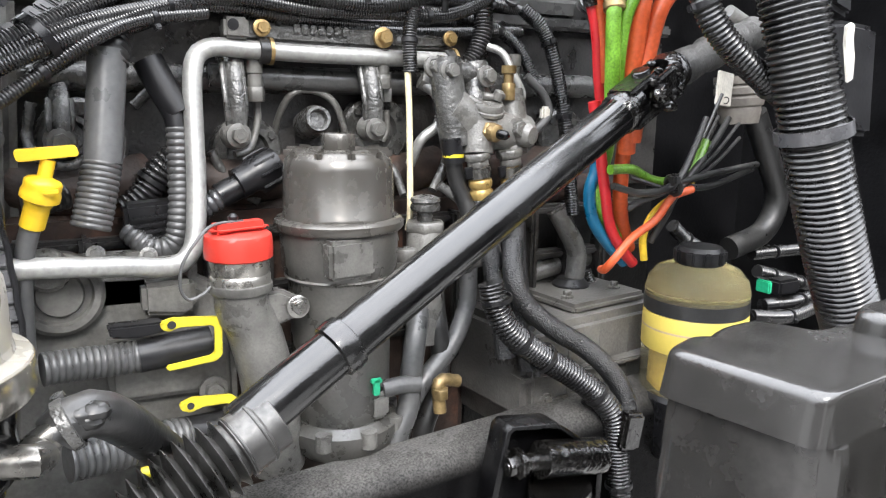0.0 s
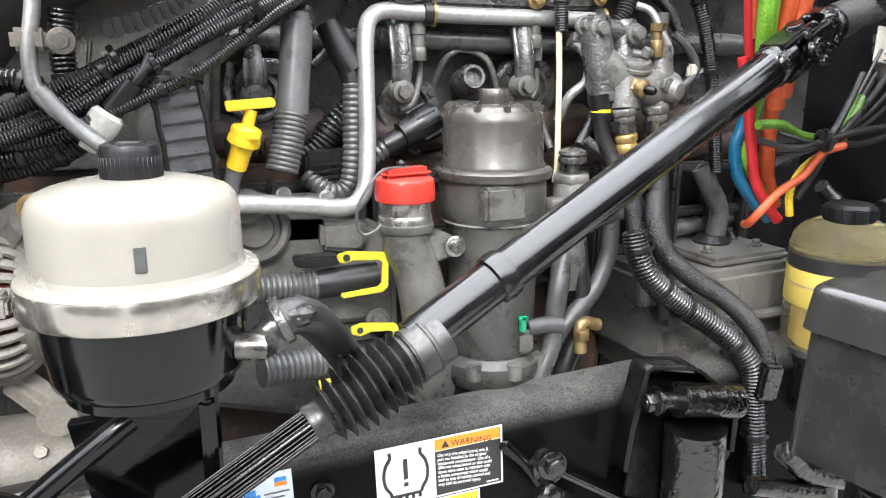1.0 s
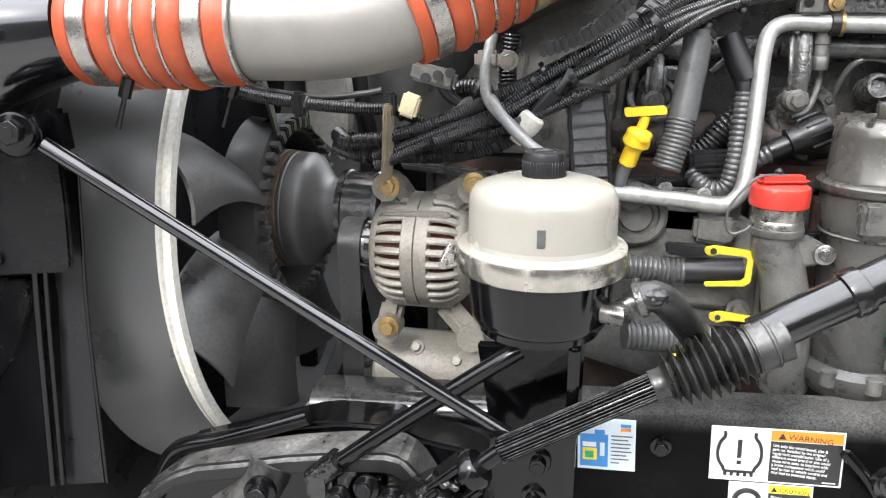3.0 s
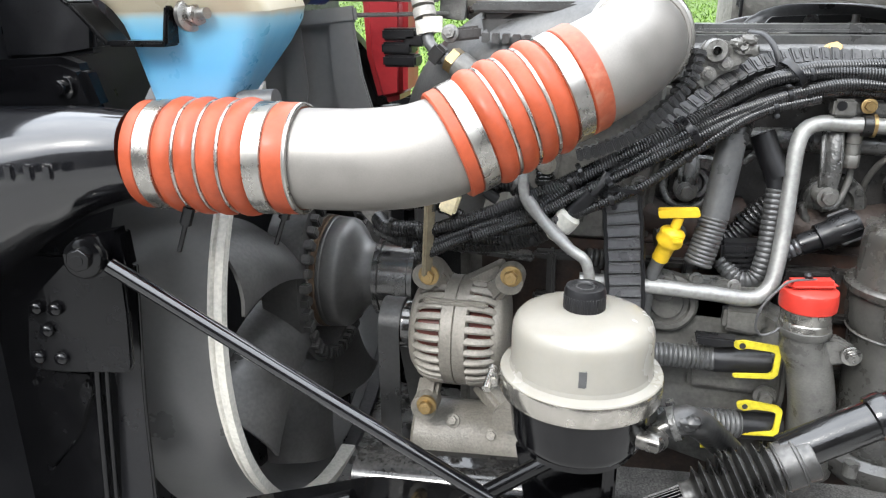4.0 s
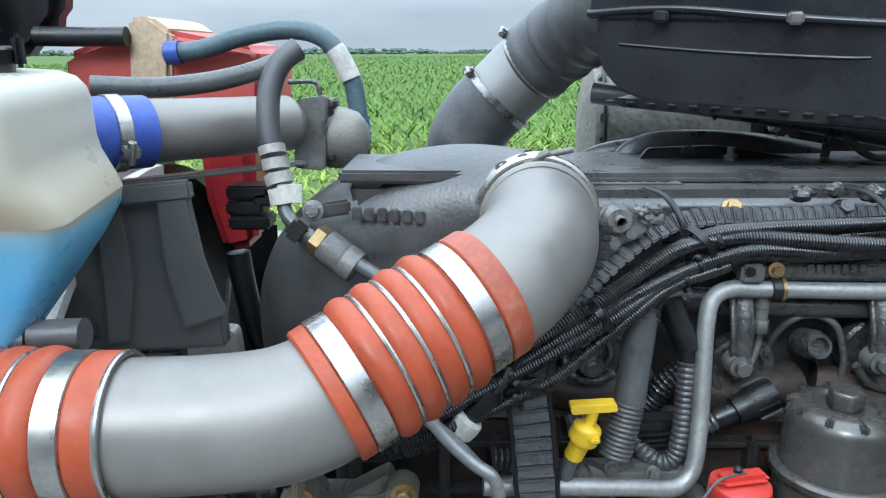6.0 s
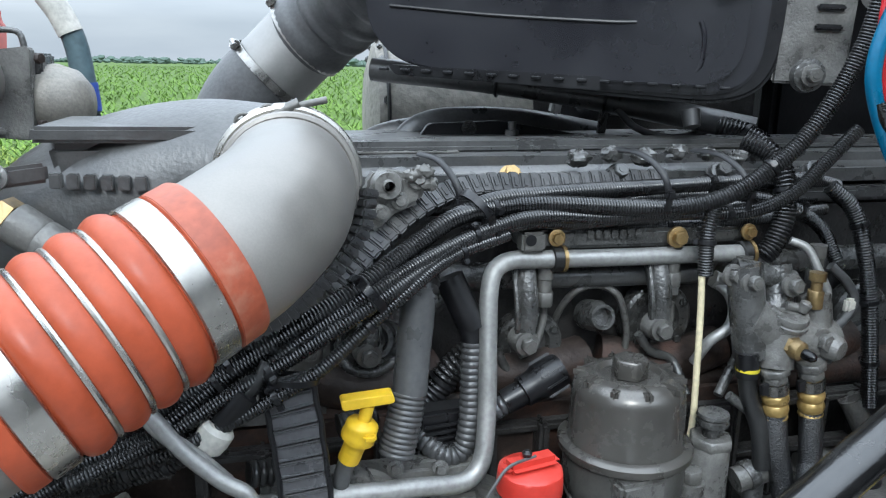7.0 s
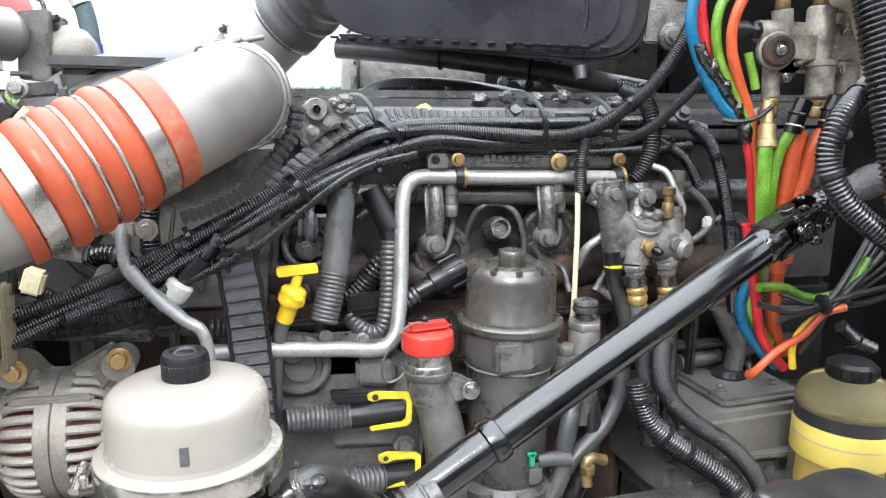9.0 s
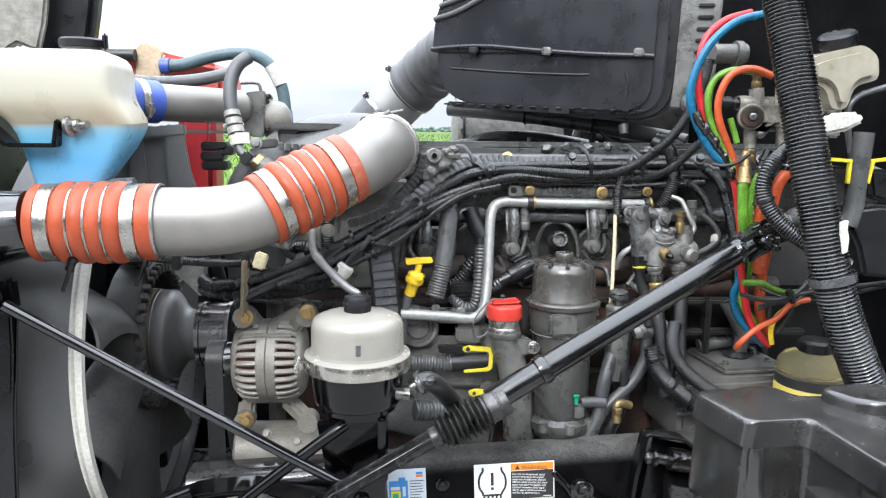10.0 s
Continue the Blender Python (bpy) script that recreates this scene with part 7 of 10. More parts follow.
for p in ((0.60, 0.628, 1.20), (0.80, 0.648, 1.20), (0.62, 0.63, 1.14), (0.76, 0.645, 1.13)):
    part("boss", lathe([(0.015, -0.01), (0.014, 0.006)], 18, aim(p, (0, -1, 0))), CAST_GREY, pump)
    bolt(pump, Vector(p) + Vector((0, -0.008, 0)), (0, -1, 0), 0.006, CAST_GREY)
for k in range(4):
    part("web", span((0.60 + 0.055 * k, 0.622 + 0.006 * k, 1.105), (0.606 + 0.055 * k, 0.65, 1.215), 0.002), BLOCK_GREY, pump)
part("flange_line", span((0.585, 0.622, 1.166), (0.825, 0.66, 1.173), 0.002), BLOCK_GREY, pump)
for p in ((0.70, 0.69, 1.246), (0.79, 0.70, 1.246), (0.69, 0.77, 1.246), (0.79, 0.78, 1.246)):
    bolt(pump, p, (0, 0, 1), 0.006, CAST_GREY)
part("brass_elbow", join(pipe([(0.470, 0.620, 1.156), (0.471, 0.625, 1.190), (0.498, 0.630, 1.185)], 0.0075, 14), hexagon(0.010, 0.012, aim((0.470, 0.620, 1.173), (0, 0, 1)))), BRASS, pump, "brass elbow union")
pump.location.y += 0.025
tank_pipe = thing("coolant_return_pipe", "dark grey coolant pipe with a flared collar", "pipe", (0.72, 0.75, 1.3))
part("pipe", pipe([(0.726, 0.780, 1.352), (0.744, 0.775, 1.320), (0.758, 0.770, 1.287), (0.749, 0.765, 1.231)], 0.014, 18), CAST_GREY, tank_pipe)
part("collar", lathe([(0.022, -0.012), (0.026, -0.008), (0.026, 0.008), (0.018, 0.016)], 24, aim((0.746, 0.765, 1.239), (0, 0, 1))), BLACK_PLASTIC, tank_pipe)
part("cross_pipe", pipe([(0.682, 0.800, 1.255), (0.747, 0.800, 1.265), (0.834, 0.810, 1.272)], 0.013, 18), CAST_GREY, tank_pipe)
for pts, r, m in (([(0.537, 0.700, 1.308), (0.535, 0.700, 1.259), (0.510, 0.690, 1.216), (0.475, 0.680, 1.190), (0.454, 0.675, 1.168), (0.434, 0.668, 1.134), (0.415, 0.660, 1.086)], 0.011, GREY_HOSE), ([(0.509, 0.760, 1.348), (0.483, 0.720, 1.288), (0.457, 0.680, 1.241), (0.446, 0.670, 1.199), (0.440, 0.665, 1.161), (0.425, 0.660, 1.132), (0.405, 0.655, 1.091)], 0.0125, GREY_HOSE), ([(0.528, 0.780, 1.343), (0.510, 0.740, 1.295), (0.494, 0.700, 1.250), (0.495, 0.690, 1.204), (0.483, 0.680, 1.161), (0.465, 0.675, 1.124), (0.456, 0.670, 1.071)], 0.012, RUBBER)):
    ob = thing("coolant_hose", "grey rubber coolant hose low on the engine", "hose", pts[1], "coolant hoses")
    part("hose", pipe(pts, r, 16), m, ob)

# ---- lower right conduits over the rail ----
lc = loom("chassis_loom", [(0.520, 0.625, 1.306), (0.526, 0.620, 1.278), (0.543, 0.615, 1.248), (0.584, 0.610, 1.214), (0.622, 0.600, 1.188), (0.652, 0.590, 1.162), (0.669, 0.580, 1.134), (0.674, 0.575, 1.091), (0.677, 0.570, 1.041), (0.687, 0.570, 0.969)], 0.0152, "black corrugated loom hanging over the frame rail", 0.0056, 16)
ties(lc, (0.526, 0.620, 1.288), (0.2, 0, -1), 0.016)
ties(lc, (0.585, 0.610, 1.213), (0.9, 0, -0.6), 0.017)
lb = thing("braided_hose", "black woven hose tied along the loom", "hose", (0.6, 0.6, 1.2))
part("hose", pipe([(0.579, 0.670, 1.337), (0.568, 0.650, 1.302), (0.580, 0.640, 1.269), (0.610, 0.628, 1.240), (0.649, 0.615, 1.214), (0.676, 0.600, 1.186), (0.693, 0.590, 1.154), (0.697, 0.580, 1.113)], 0.0125, 16), BRAID, lb)
part("end_fitting", block(0.030, 0.02, 0.045, 0.004, pose(*(0.681, 0.565, 1.122), 0, 10, 0)), GREASE, lb)
loom("chassis_loom", [(0.783, 0.780, 1.257), (0.802, 0.760, 1.209), (0.837, 0.740, 1.157), (0.885, 0.730, 1.135)], 0.010, "thin corrugated loom behind the compressor")

# ---- shock absorber ----
shock = thing("shock_absorber", "black shock absorber bolted in an open bracket", "shock absorber", (0.55, 0.54, 1.05))
SB_OUT = [(0.466, 0.535, 1.058), (0.472, 0.535, 1.107), (0.486, 0.535, 1.175), (0.493, 0.535, 1.180), (0.548, 0.535, 1.172), (0.560, 0.535, 1.165), (0.611, 0.535, 1.126), (0.618, 0.535, 1.115), (0.616, 0.535, 1.054)]
SB_IN = [(0.608, 0.535, 1.057), (0.610, 0.535, 1.115), (0.606, 0.535, 1.122), (0.557, 0.535, 1.161), (0.547, 0.535, 1.166), (0.496, 0.535, 1.174), (0.492, 0.535, 1.171), (0.479, 0.535, 1.103), (0.473, 0.535, 1.056)]
part("bracket_channel", plate(SB_OUT + SB_IN, 0.030, 0.0012, 1), BLACK_PAINT, shock)
part("bracket_back", plate([(0.510, 0.566, 1.160), (0.586, 0.566, 1.144), (0.643, 0.566, 1.097), (0.639, 0.566, 1.031), (0.596, 0.566, 0.970), (0.490, 0.566, 1.005)], 0.004, 0.001), BLACK_PAINT, shock)
part("eye", pipe([(0.529, 0.535, 1.135), (0.610, 0.535, 1.121)], 0.020, 24), GREASE, shock)
part("pin", pipe([(0.493, 0.535, 1.139), (0.618, 0.535, 1.120)], 0.0095, 16), GREASE, shock)
bolt(shock, (0.500, 0.535, 1.138), (-1, -0.1, 0), 0.011, GREASE)
part("body", pipe([(0.557, 0.535, 1.098), (0.562, 0.535, 0.929)], 0.034, 28), GREASE, shock)

# ---- amber bowl ----
AX, AY = 0.806, 0.592
YELLOW_CORE = material("yellow_paper_element", (0.50, 0.36, 0.06), 0.6, bump=0.2, vary=0.2)
bowl = thing("fuel_filter_bowl", "amber translucent filter bowl with yellow label", "fuel filter", (AX, AY, 1.2))
def aup(profile, n=48):
    return lathe(profile, n, Matrix.Translation((AX, AY, -0.011)))
part("bowl", aup([(0.061, 1.15), (0.063, 1.165), (0.063, 1.285), (0.060, 1.299), (0.050, 1.311), (0.036, 1.317), (0.0, 1.319)]), AMBER, bowl)
part("filter_core", aup([(0.045, 1.15), (0.045, 1.262), (0.040, 1.266), (0.0, 1.267)]), YELLOW_CORE, bowl, "yellow paper element inside")
part("dark_level", aup([(0.0615, 1.2585), (0.0634, 1.2590), (0.0634, 1.2760), (0.0615, 1.2765)]), STICKER_BLACK, bowl, "dark band inside the bowl")
part("fill_line", aup([(0.0633, 1.281), (0.0636, 1.282), (0.0636, 1.2855), (0.0630, 1.2865)]), AMBER, bowl)
part("label", aup([(0.0632, 1.212), (0.0638, 1.213), (0.0638, 1.257), (0.0632, 1.258)]), LABEL_YELLOW, bowl, "yellow paper label with faint print")
part("print_bar", lathe([(0.0641, 1.238), (0.0641, 1.2405)], 60, Matrix.Translation((AX, AY, -0.011)), caps=False), TAN, bowl)
lobed = part("cap", aup([(0.026, 1.315), (0.029, 1.318), (0.029, 1.334), (0.025, 1.339), (0.0, 1.340)]), BLACK_PLASTIC, bowl, "black lobed cap")
for k in range(9):
    a = 2 * math.pi * k / 9
    part("lobe", block(0.006, 0.010, 0.016, 0.002, Matrix.Translation((AX + 0.029 * math.cos(a), AY + 0.029 * math.sin(a), 1.316)) @ Matrix.Rotation(a, 4, "Z")), BLACK_PLASTIC, lobed)
part("base", aup([(0.0, 1.07), (0.055, 1.07), (0.062, 1.08), (0.064, 1.14), (0.066, 1.15), (0.062, 1.156)]), BLACK_PLASTIC, bowl)

# ---- black plastic cover box ----
SKIRT = material("dark_glossy_skirt", (0.022, 0.021, 0.020), 0.14, spec=0.7, bump=0.02, vary=0.4, shade=0.2, scale=12.0, dust=0.1)
cov = thing("battery_cable_cover", "smoky black plastic cover box with rounded edges", "cover box", (0.65, 0.3, 1.25))
CT = [(0.473, 0.326, 1.334), (0.508, 0.338, 1.334), (0.520, 0.331, 1.334), (0.548, 0.344, 1.334), (0.588, 0.347, 1.334), (0.604, 0.306, 1.334), (0.70, 0.304, 1.334), (1.00, 0.31, 1.334), (1.00, 0.0, 1.334), (0.610, 0.0, 1.334), (0.588, 0.090, 1.334), (0.580, 0.220, 1.334), (0.497, 0.214, 1.334)]
def drum(top, h, taper=0.985):
    cx, cy = sum(p[0] for p in top) / len(top), sum(p[1] for p in top) / len(top)
    n = len(top)
    v = list(top) + [(cx + (x - cx) * taper, cy + (y - cy) * taper, z - h) for x, y, z in top]
    f = [tuple(range(n)), tuple(reversed(range(n, 2 * n)))] + [(i, (i + 1) % n, (i + 1) % n + n, i + n) for i in range(n)]
    return v, f
CT = rounded(CT, 0.014, 5)
def lid(top, h, edge=0.012, flare=0.006):
    """A moulded lid: flat top, a soft rolled edge and slightly flaring sides."""
    cx, cy = sum(p[0] for p in top) / len(top), sum(p[1] for p in top) / len(top)
    n, v, f = len(top), [], []
    rings = [(edge * 3.0, 0.0)] + [(edge * (1 - math.sin(a)), -edge * (1 - math.cos(a))) for a in [i * math.pi / 12 for i in range(7)]] + [(-flare * 0.5, -edge - h * 0.5), (-flare, -edge - h)]
    for inset, dz in rings:
        for x, y, z in top:
            d = Vector((cx - x, cy - y, 0)).normalized() * inset
            v.append((x + d.x, y + d.y, z + dz))
    f.append(tuple(range(n)))
    for k in range(len(rings) - 1):
        f += [(k * n + i, k * n + (i + 1) % n, (k + 1) * n + (i + 1) % n, (k + 1) * n + i) for i in range(n)]
    f.append(tuple(reversed(range((len(rings) - 1) * n, len(rings) * n))))
    return v, f
part("lid", lid(CT, 0.026, 0.009, 0.004), CLEAR_SMOKE, cov)
part("skirt", drum([(x + (0.002 if x < 0.7 else -0.01), y + (0.002 if y < 0.23 else -0.002), z - 0.033) for x, y, z in CT], 0.105, 1.035), SKIRT, cov, "glossy dark plastic skirt")
part("lower_case", soften(span((0.560, 0.03, 1.165), (0.99, 0.212, 1.29), 0), 0.028, 5), CLEAR_SMOKE, cov)
part("raised_lid", lid(rounded([(0.622, 0.292, 1.352), (0.98, 0.300, 1.356), (0.98, 0.215, 1.356), (0.66, 0.222, 1.352)], 0.03, 5), 0.016, 0.010, 0.002), CLEAR_SMOKE, cov)
for k, (yy, low_z) in enumerate(((0.306, 1.246), (0.277, 1.240), (0.247, 1.222), (0.226, 1.228))):
    part("moulded_column", lathe([(0.010, low_z), (0.0125, low_z + 0.006), (0.013, 1.286), (0.011, 1.298)], 20, Matrix.Translation((0.502 + 0.004 * k, yy - 0.004, 0))), CLEAR_SMOKE, cov)
for a, b in (((0.640, 0.155), (0.672, 0.166)), ((0.672, 0.166), (0.668, 0.146)), ((0.694, 0.150), (0.728, 0.162)), ((0.694, 0.150), (0.704, 0.128)), ((0.728, 0.162), (0.738, 0.140)), ((0.704, 0.128), (0.738, 0.140))):
    part("raised_mark", bar((*a, 1.3345), (*b, 1.3345), 0.006, 0.004, 0.0012), CLEAR_SMOKE, cov)
canister = thing("under_cover_canister", "glossy black canister banded under the cover box", "canister", (0.585, 0.305, 1.12))
part("drum", lathe([(0.0, 1.02), (0.050, 1.02), (0.055, 1.03), (0.056, 1.20), (0.050, 1.215), (0.0, 1.218)], 40, Matrix.Translation((0.585, 0.290, 0))), GREASE, canister)
for z in (1.075, 1.165):
    part("band", torus(0.0565, 0.004, Matrix.Translation((0.585, 0.290, z)), 48), BLACK_GLOSS, canister)
part("band_bolt", join(lathe([(0.014, -0.02), (0.015, 0.0), (0.010, 0.016), (0.0, 0.020)], 20, aim((0.520, 0.268, 1.105), (-0.3, -0.8, 0.5))), pipe([(0.505, 0.285, 1.085), (0.545, 0.235, 1.080)], 0.007, 12)), BLACK_GLOSS, canister)
junk = thing("cable_clamp_stack", "greasy black cable clamps under the cover box", "clamp", (0.5, 0.42, 1.1))
part("post", pipe([(0.646, 0.450, 1.160), (0.655, 0.450, 1.053), (0.670, 0.450, 0.966)], 0.018, 16), GREASE, junk)
part("arm", join(pipe([(0.592, 0.440, 1.111), (0.634, 0.440, 1.077), (0.740, 0.440, 1.049)], 0.012, 14), pipe([(0.553, 0.440, 1.080), (0.645, 0.440, 1.054)], 0.010, 14)), GREASE, junk)

# ---- large corrugated duct and hoses at the cowl ----
dct = thing("cowl_duct", "large black corrugated cable duct with a steel band", "duct", (0.62, 0.33, 1.6))
part("duct", ribbed([(0.622, 0.49, 1.96), (0.631, 0.47, 1.881), (0.643, 0.445, 1.782), (0.658, 0.41, 1.652), (0.680, 0.385, 1.525), (0.708, 0.375, 1.427), (0.745, 0.37, 1.34), (0.79, 0.365, 1.25)], 0.0285, 0.0056, 0.12, 28), CONDUIT, dct)
part("band", lathe([(0.031, -0.006), (0.0325, -0.006), (0.0325, 0.006), (0.031, 0.006)], 32, aim((0.692, 0.380, 1.48), (0.25, -0.08, -1)), caps=False), TRAY_GREY, dct)
loom("cowl_loom", [(0.705, 0.500, 1.684), (0.662, 0.470, 1.665), (0.623, 0.450, 1.638), (0.612, 0.445, 1.600), (0.628, 0.435, 1.563), (0.667, 0.425, 1.530), (0.738, 0.420, 1.492)], 0.0125, "black corrugated loom looping behind the duct", 0.0055, 14)

# ---- air valve manifold ----
man = thing("air_valve_manifold", "weathered grey cast air valve manifold with brass unions", "valve manifold", (0.70, 0.60, 1.7))
MANIFOLD = material("weathered_manifold_alloy", (0.265, 0.243, 0.205), 0.40, metal=0.3, bump=0.35, fine=260.0, dust=0.15, vary=0.55, scale=34.0, shade=0.5)
part("core", soften(span((0.672, 0.624, 1.690), (0.800, 0.675, 1.750), 0), 0.016, 4), MANIFOLD, man)
part("middle_tower", lathe([(0.0165, -0.070), (0.0165, -0.004), (0.014, 0.0), (0.0, 0.0)], 24, aim((0.735, 0.636, 1.769), (-0.03, 0, 1))), MANIFOLD, man)
part("lower_tower", lathe([(0.0140, 0.0), (0.0165, 0.003), (0.0165, 0.038), (0.019, 0.040), (0.019, 0.046)], 24, aim((0.743, 0.634, 1.660), (-0.05, 0, 1))), MANIFOLD, man)
part("outer_tower", pipe([(0.780, 0.645, 1.764), (0.785, 0.645, 1.716), (0.789, 0.645, 1.667)], 0.0155, 24), MANIFOLD, man)
part("small_tower", pipe([(0.686, 0.642, 1.764), (0.690, 0.642, 1.732)], 0.0125, 20), MANIFOLD, man)
part("left_arm", pipe([(0.655, 0.642, 1.738), (0.675, 0.642, 1.738), (0.705, 0.646, 1.734)], 0.0130, 20), MANIFOLD, man)
part("left_foot", pipe([(0.684, 0.650, 1.700), (0.684, 0.648, 1.680), (0.685, 0.646, 1.660)], 0.0105, 20), MANIFOLD, man)
part("web", plate(rounded([(0.682, 0.640, 1.752), (0.705, 0.640, 1.748), (0.734, 0.640, 1.716), (0.706, 0.640, 1.678), (0.684, 0.640, 1.678)], 0.008, 4), 0.02, 0.003), MANIFOLD, man)
part("side_plate", span((0.795, 0.648, 1.680), (0.850, 0.668, 1.745), 0.004), MANIFOLD, man)
for rib in (((0.752, 0.630, 1.742), (0.770, 0.630, 1.690)), ((0.700, 0.630, 1.700), (0.760, 0.628, 1.728)), ((0.748, 0.629, 1.700), (0.796, 0.631, 1.706))):
    part("casting_rib", bar(*rib, 0.008, 0.008, 0.002), MANIFOLD, man)
DIAL = Vector((0.676, 0.636, 1.715))
part("dial_flange", lathe([(0.0, 0.010), (0.0205, 0.010), (0.0225, 0.008), (0.0225, 0.0), (0.0, 0.0)], 32, aim(DIAL, (-0.22, -1, 0))), MANIFOLD, man)
part("dial_cap", lathe([(0.0, 0.0200), (0.0060, 0.0200), (0.0070, 0.0175), (0.0100, 0.0172), (0.0110, 0.0185), (0.0165, 0.0180), (0.0190, 0.0150), (0.0190, 0.009)], 32, aim(DIAL, (-0.22, -1, 0))), RUSTY, man, "rusty round valve cap")
bolt(man, DIAL + Vector((-0.0045, -0.0205, 0)), (-0.22, -1, 0), 0.0040, STEEL)
for p, r in (((0.686, 0.642, 1.764), 0.0095), ((0.735, 0.636, 1.769), 0.0115), ((0.780, 0.645, 1.764), 0.0125)):
    part("top_union", join(hexagon(r, 0.012, aim(p, (0, 0, 1))), lathe([(r * 0.72, 0.011), (r * 0.72, 0.018), (r * 0.95, 0.019), (r * 0.95, 0.030), (r * 0.6, 0.034)], 16, aim(p, (0, 0, 1)))), BRASS, man, "brass union")
for p in [(0.685, 0.646, 1.660), (0.743, 0.634, 1.660), (0.789, 0.645, 1.667)]:
    part("union", join(hexagon(0.0115, 0.010, aim(p, (0, 0, -1))), lathe([(0.009, 0.009), (0.0105, 0.012), (0.0105, 0.022), (0.008, 0.025)], 16, aim(p, (0, 0, -1)))), BRASS, man, "brass union")
for p in [(0.691, 0.636, 1.741), (0.723, 0.634, 1.713), (0.697, 0.636, 1.684), (0.760, 0.630, 1.722), (0.772, 0.630, 1.738), (0.752, 0.630, 1.700), (0.820, 0.646, 1.725), (0.835, 0.646, 1.695)]:
    bolt(man, p, (0, -1, 0), 0.0042, STEEL if p[0] < 0.73 else MANIFOLD)
part("left_port", join(hexagon(0.0105, 0.012, aim((0.656, 0.640, 1.738), (-1, 0, 0.05))), lathe([(0.008, 0.011), (0.008, 0.016), (0.0105, 0.017), (0.0105, 0.034), (0.007, 0.036)], 16, aim((0.656, 0.640, 1.738), (-1, 0, 0.05)))), BLACK_PLASTIC, man)
part("line_socket", lathe([(0.0105, 0.0), (0.0125, 0.002), (0.0125, 0.010), (0.0108, 0.012), (0.0108, 0.030), (0.0080, 0.033), (0.0080, 0.060)], 20, aim((0.662, 0.611, 1.598), (0.15, 0.35, 1))), BRASS, man, "brass line socket")
sol = thing("cowl_solenoid", "bright steel round solenoid on the cowl", "solenoid", (0.7, 0.8, 1.9))
part("body", join(pipe([(0.655, 0.760, 1.833), (0.718, 0.760, 1.835)], 0.018, 20), lathe([(0.024, 0), (0.024, 0.012)], 20, aim((0.697, 0.760, 1.834), (1, 0, 0)))), ALU_GREY, sol)


def air_line(points, r, mat, label):
    ob = thing("air_line", label, "air line", points[len(points) // 2], "coloured air lines")
    part("line", pipe(points, r, 14, 0.008), mat, ob)
    return ob
air_line([(0.756, 0.680, 1.906), (0.706, 0.670, 1.893), (0.652, 0.660, 1.878), (0.609, 0.660, 1.842), (0.584, 0.660, 1.794), (0.577, 0.660, 1.745), (0.595, 0.655, 1.692), (0.620, 0.650, 1.651), (0.640, 0.646, 1.634)], 0.0072, AIR_BLUE, "bright blue nylon air line")
air_line([(0.690, 0.690, 1.898), (0.640, 0.680, 1.882), (0.605, 0.675, 1.850), (0.593, 0.672, 1.800), (0.600, 0.670, 1.741), (0.618, 0.660, 1.682), (0.648, 0.650, 1.633), (0.665, 0.645, 1.584), (0.679, 0.650, 1.522), (0.689, 0.650, 1.471)], 0.0066, AIR_RED, "bright red nylon air line")
air_line([(0.689, 0.640, 1.791), (0.646, 0.645, 1.794), (0.617, 0.650, 1.781), (0.605, 0.650, 1.750), (0.612, 0.650, 1.707), (0.636, 0.645, 1.661), (0.658, 0.640, 1.624), (0.679, 0.640, 1.574), (0.696, 0.645, 1.492)], 0.0062, AIR_GREEN, "lime green nylon air line")
air_line([(0.705, 0.625, 1.784), (0.669, 0.630, 1.796), (0.636, 0.632, 1.786), (0.619, 0.634, 1.754), (0.619, 0.636, 1.716), (0.638, 0.640, 1.673), (0.656, 0.640, 1.634), (0.670, 0.640, 1.584), (0.683, 0.645, 1.523)], 0.0064, AIR_ORANGE, "orange nylon air line looping into the manifold")
air_line([(0.640, 0.634, 1.712), (0.644, 0.634, 1.700), (0.650, 0.634, 1.685), (0.655, 0.634, 1.670)], 0.0052, AIR_GREEN, "short lime green capped air line")
air_line([(0.662, 0.611, 1.607), (0.660, 0.610, 1.597), (0.662, 0.610, 1.556), (0.673, 0.620, 1.511), (0.684, 0.630, 1.470)], 0.0088, AIR_GREEN, "thick green nylon air line with black specks")
air_line([(0.684, 0.600, 1.620), (0.676, 0.605, 1.597), (0.674, 0.610, 1.568), (0.681, 0.620, 1.523), (0.692, 0.630, 1.469)], 0.0066, AIR_GREEN, "green nylon air line below the manifold")
air_line([(0.699, 0.605, 1.621), (0.695, 0.605, 1.597), (0.696, 0.612, 1.554), (0.700, 0.620, 1.509), (0.710, 0.630, 1.442)], 0.0100, AIR_ORANGE, "orange red nylon air line")
air_line([(0.734, 0.600, 1.625), (0.719, 0.602, 1.602), (0.713, 0.607, 1.566), (0.709, 0.612, 1.523), (0.713, 0.625, 1.456)], 0.0100, AIR_ORANGE, "orange red nylon air line")
blk = thing("line_sleeve", "black tape sleeve binding the air lines", "sleeve", (0.628, 0.640, 1.646))
part("sleeve", pipe([(0.586, 0.656, 1.722), (0.594, 0.652, 1.703), (0.612, 0.650, 1.682), (0.631, 0.648, 1.658), (0.648, 0.645, 1.632), (0.656, 0.644, 1.606)], 0.0085, 16), GREASE, blk)
for k, q in enumerate([(0.604, 0.648, 1.692), (0.622, 0.646, 1.670), (0.640, 0.643, 1.645), (0.652, 0.640, 1.618)]):
    part("tape_turn", lump(q, 0.0085, 7 + k, (0.9, 0.9, 1.5), 0.08), GREASE, blk)
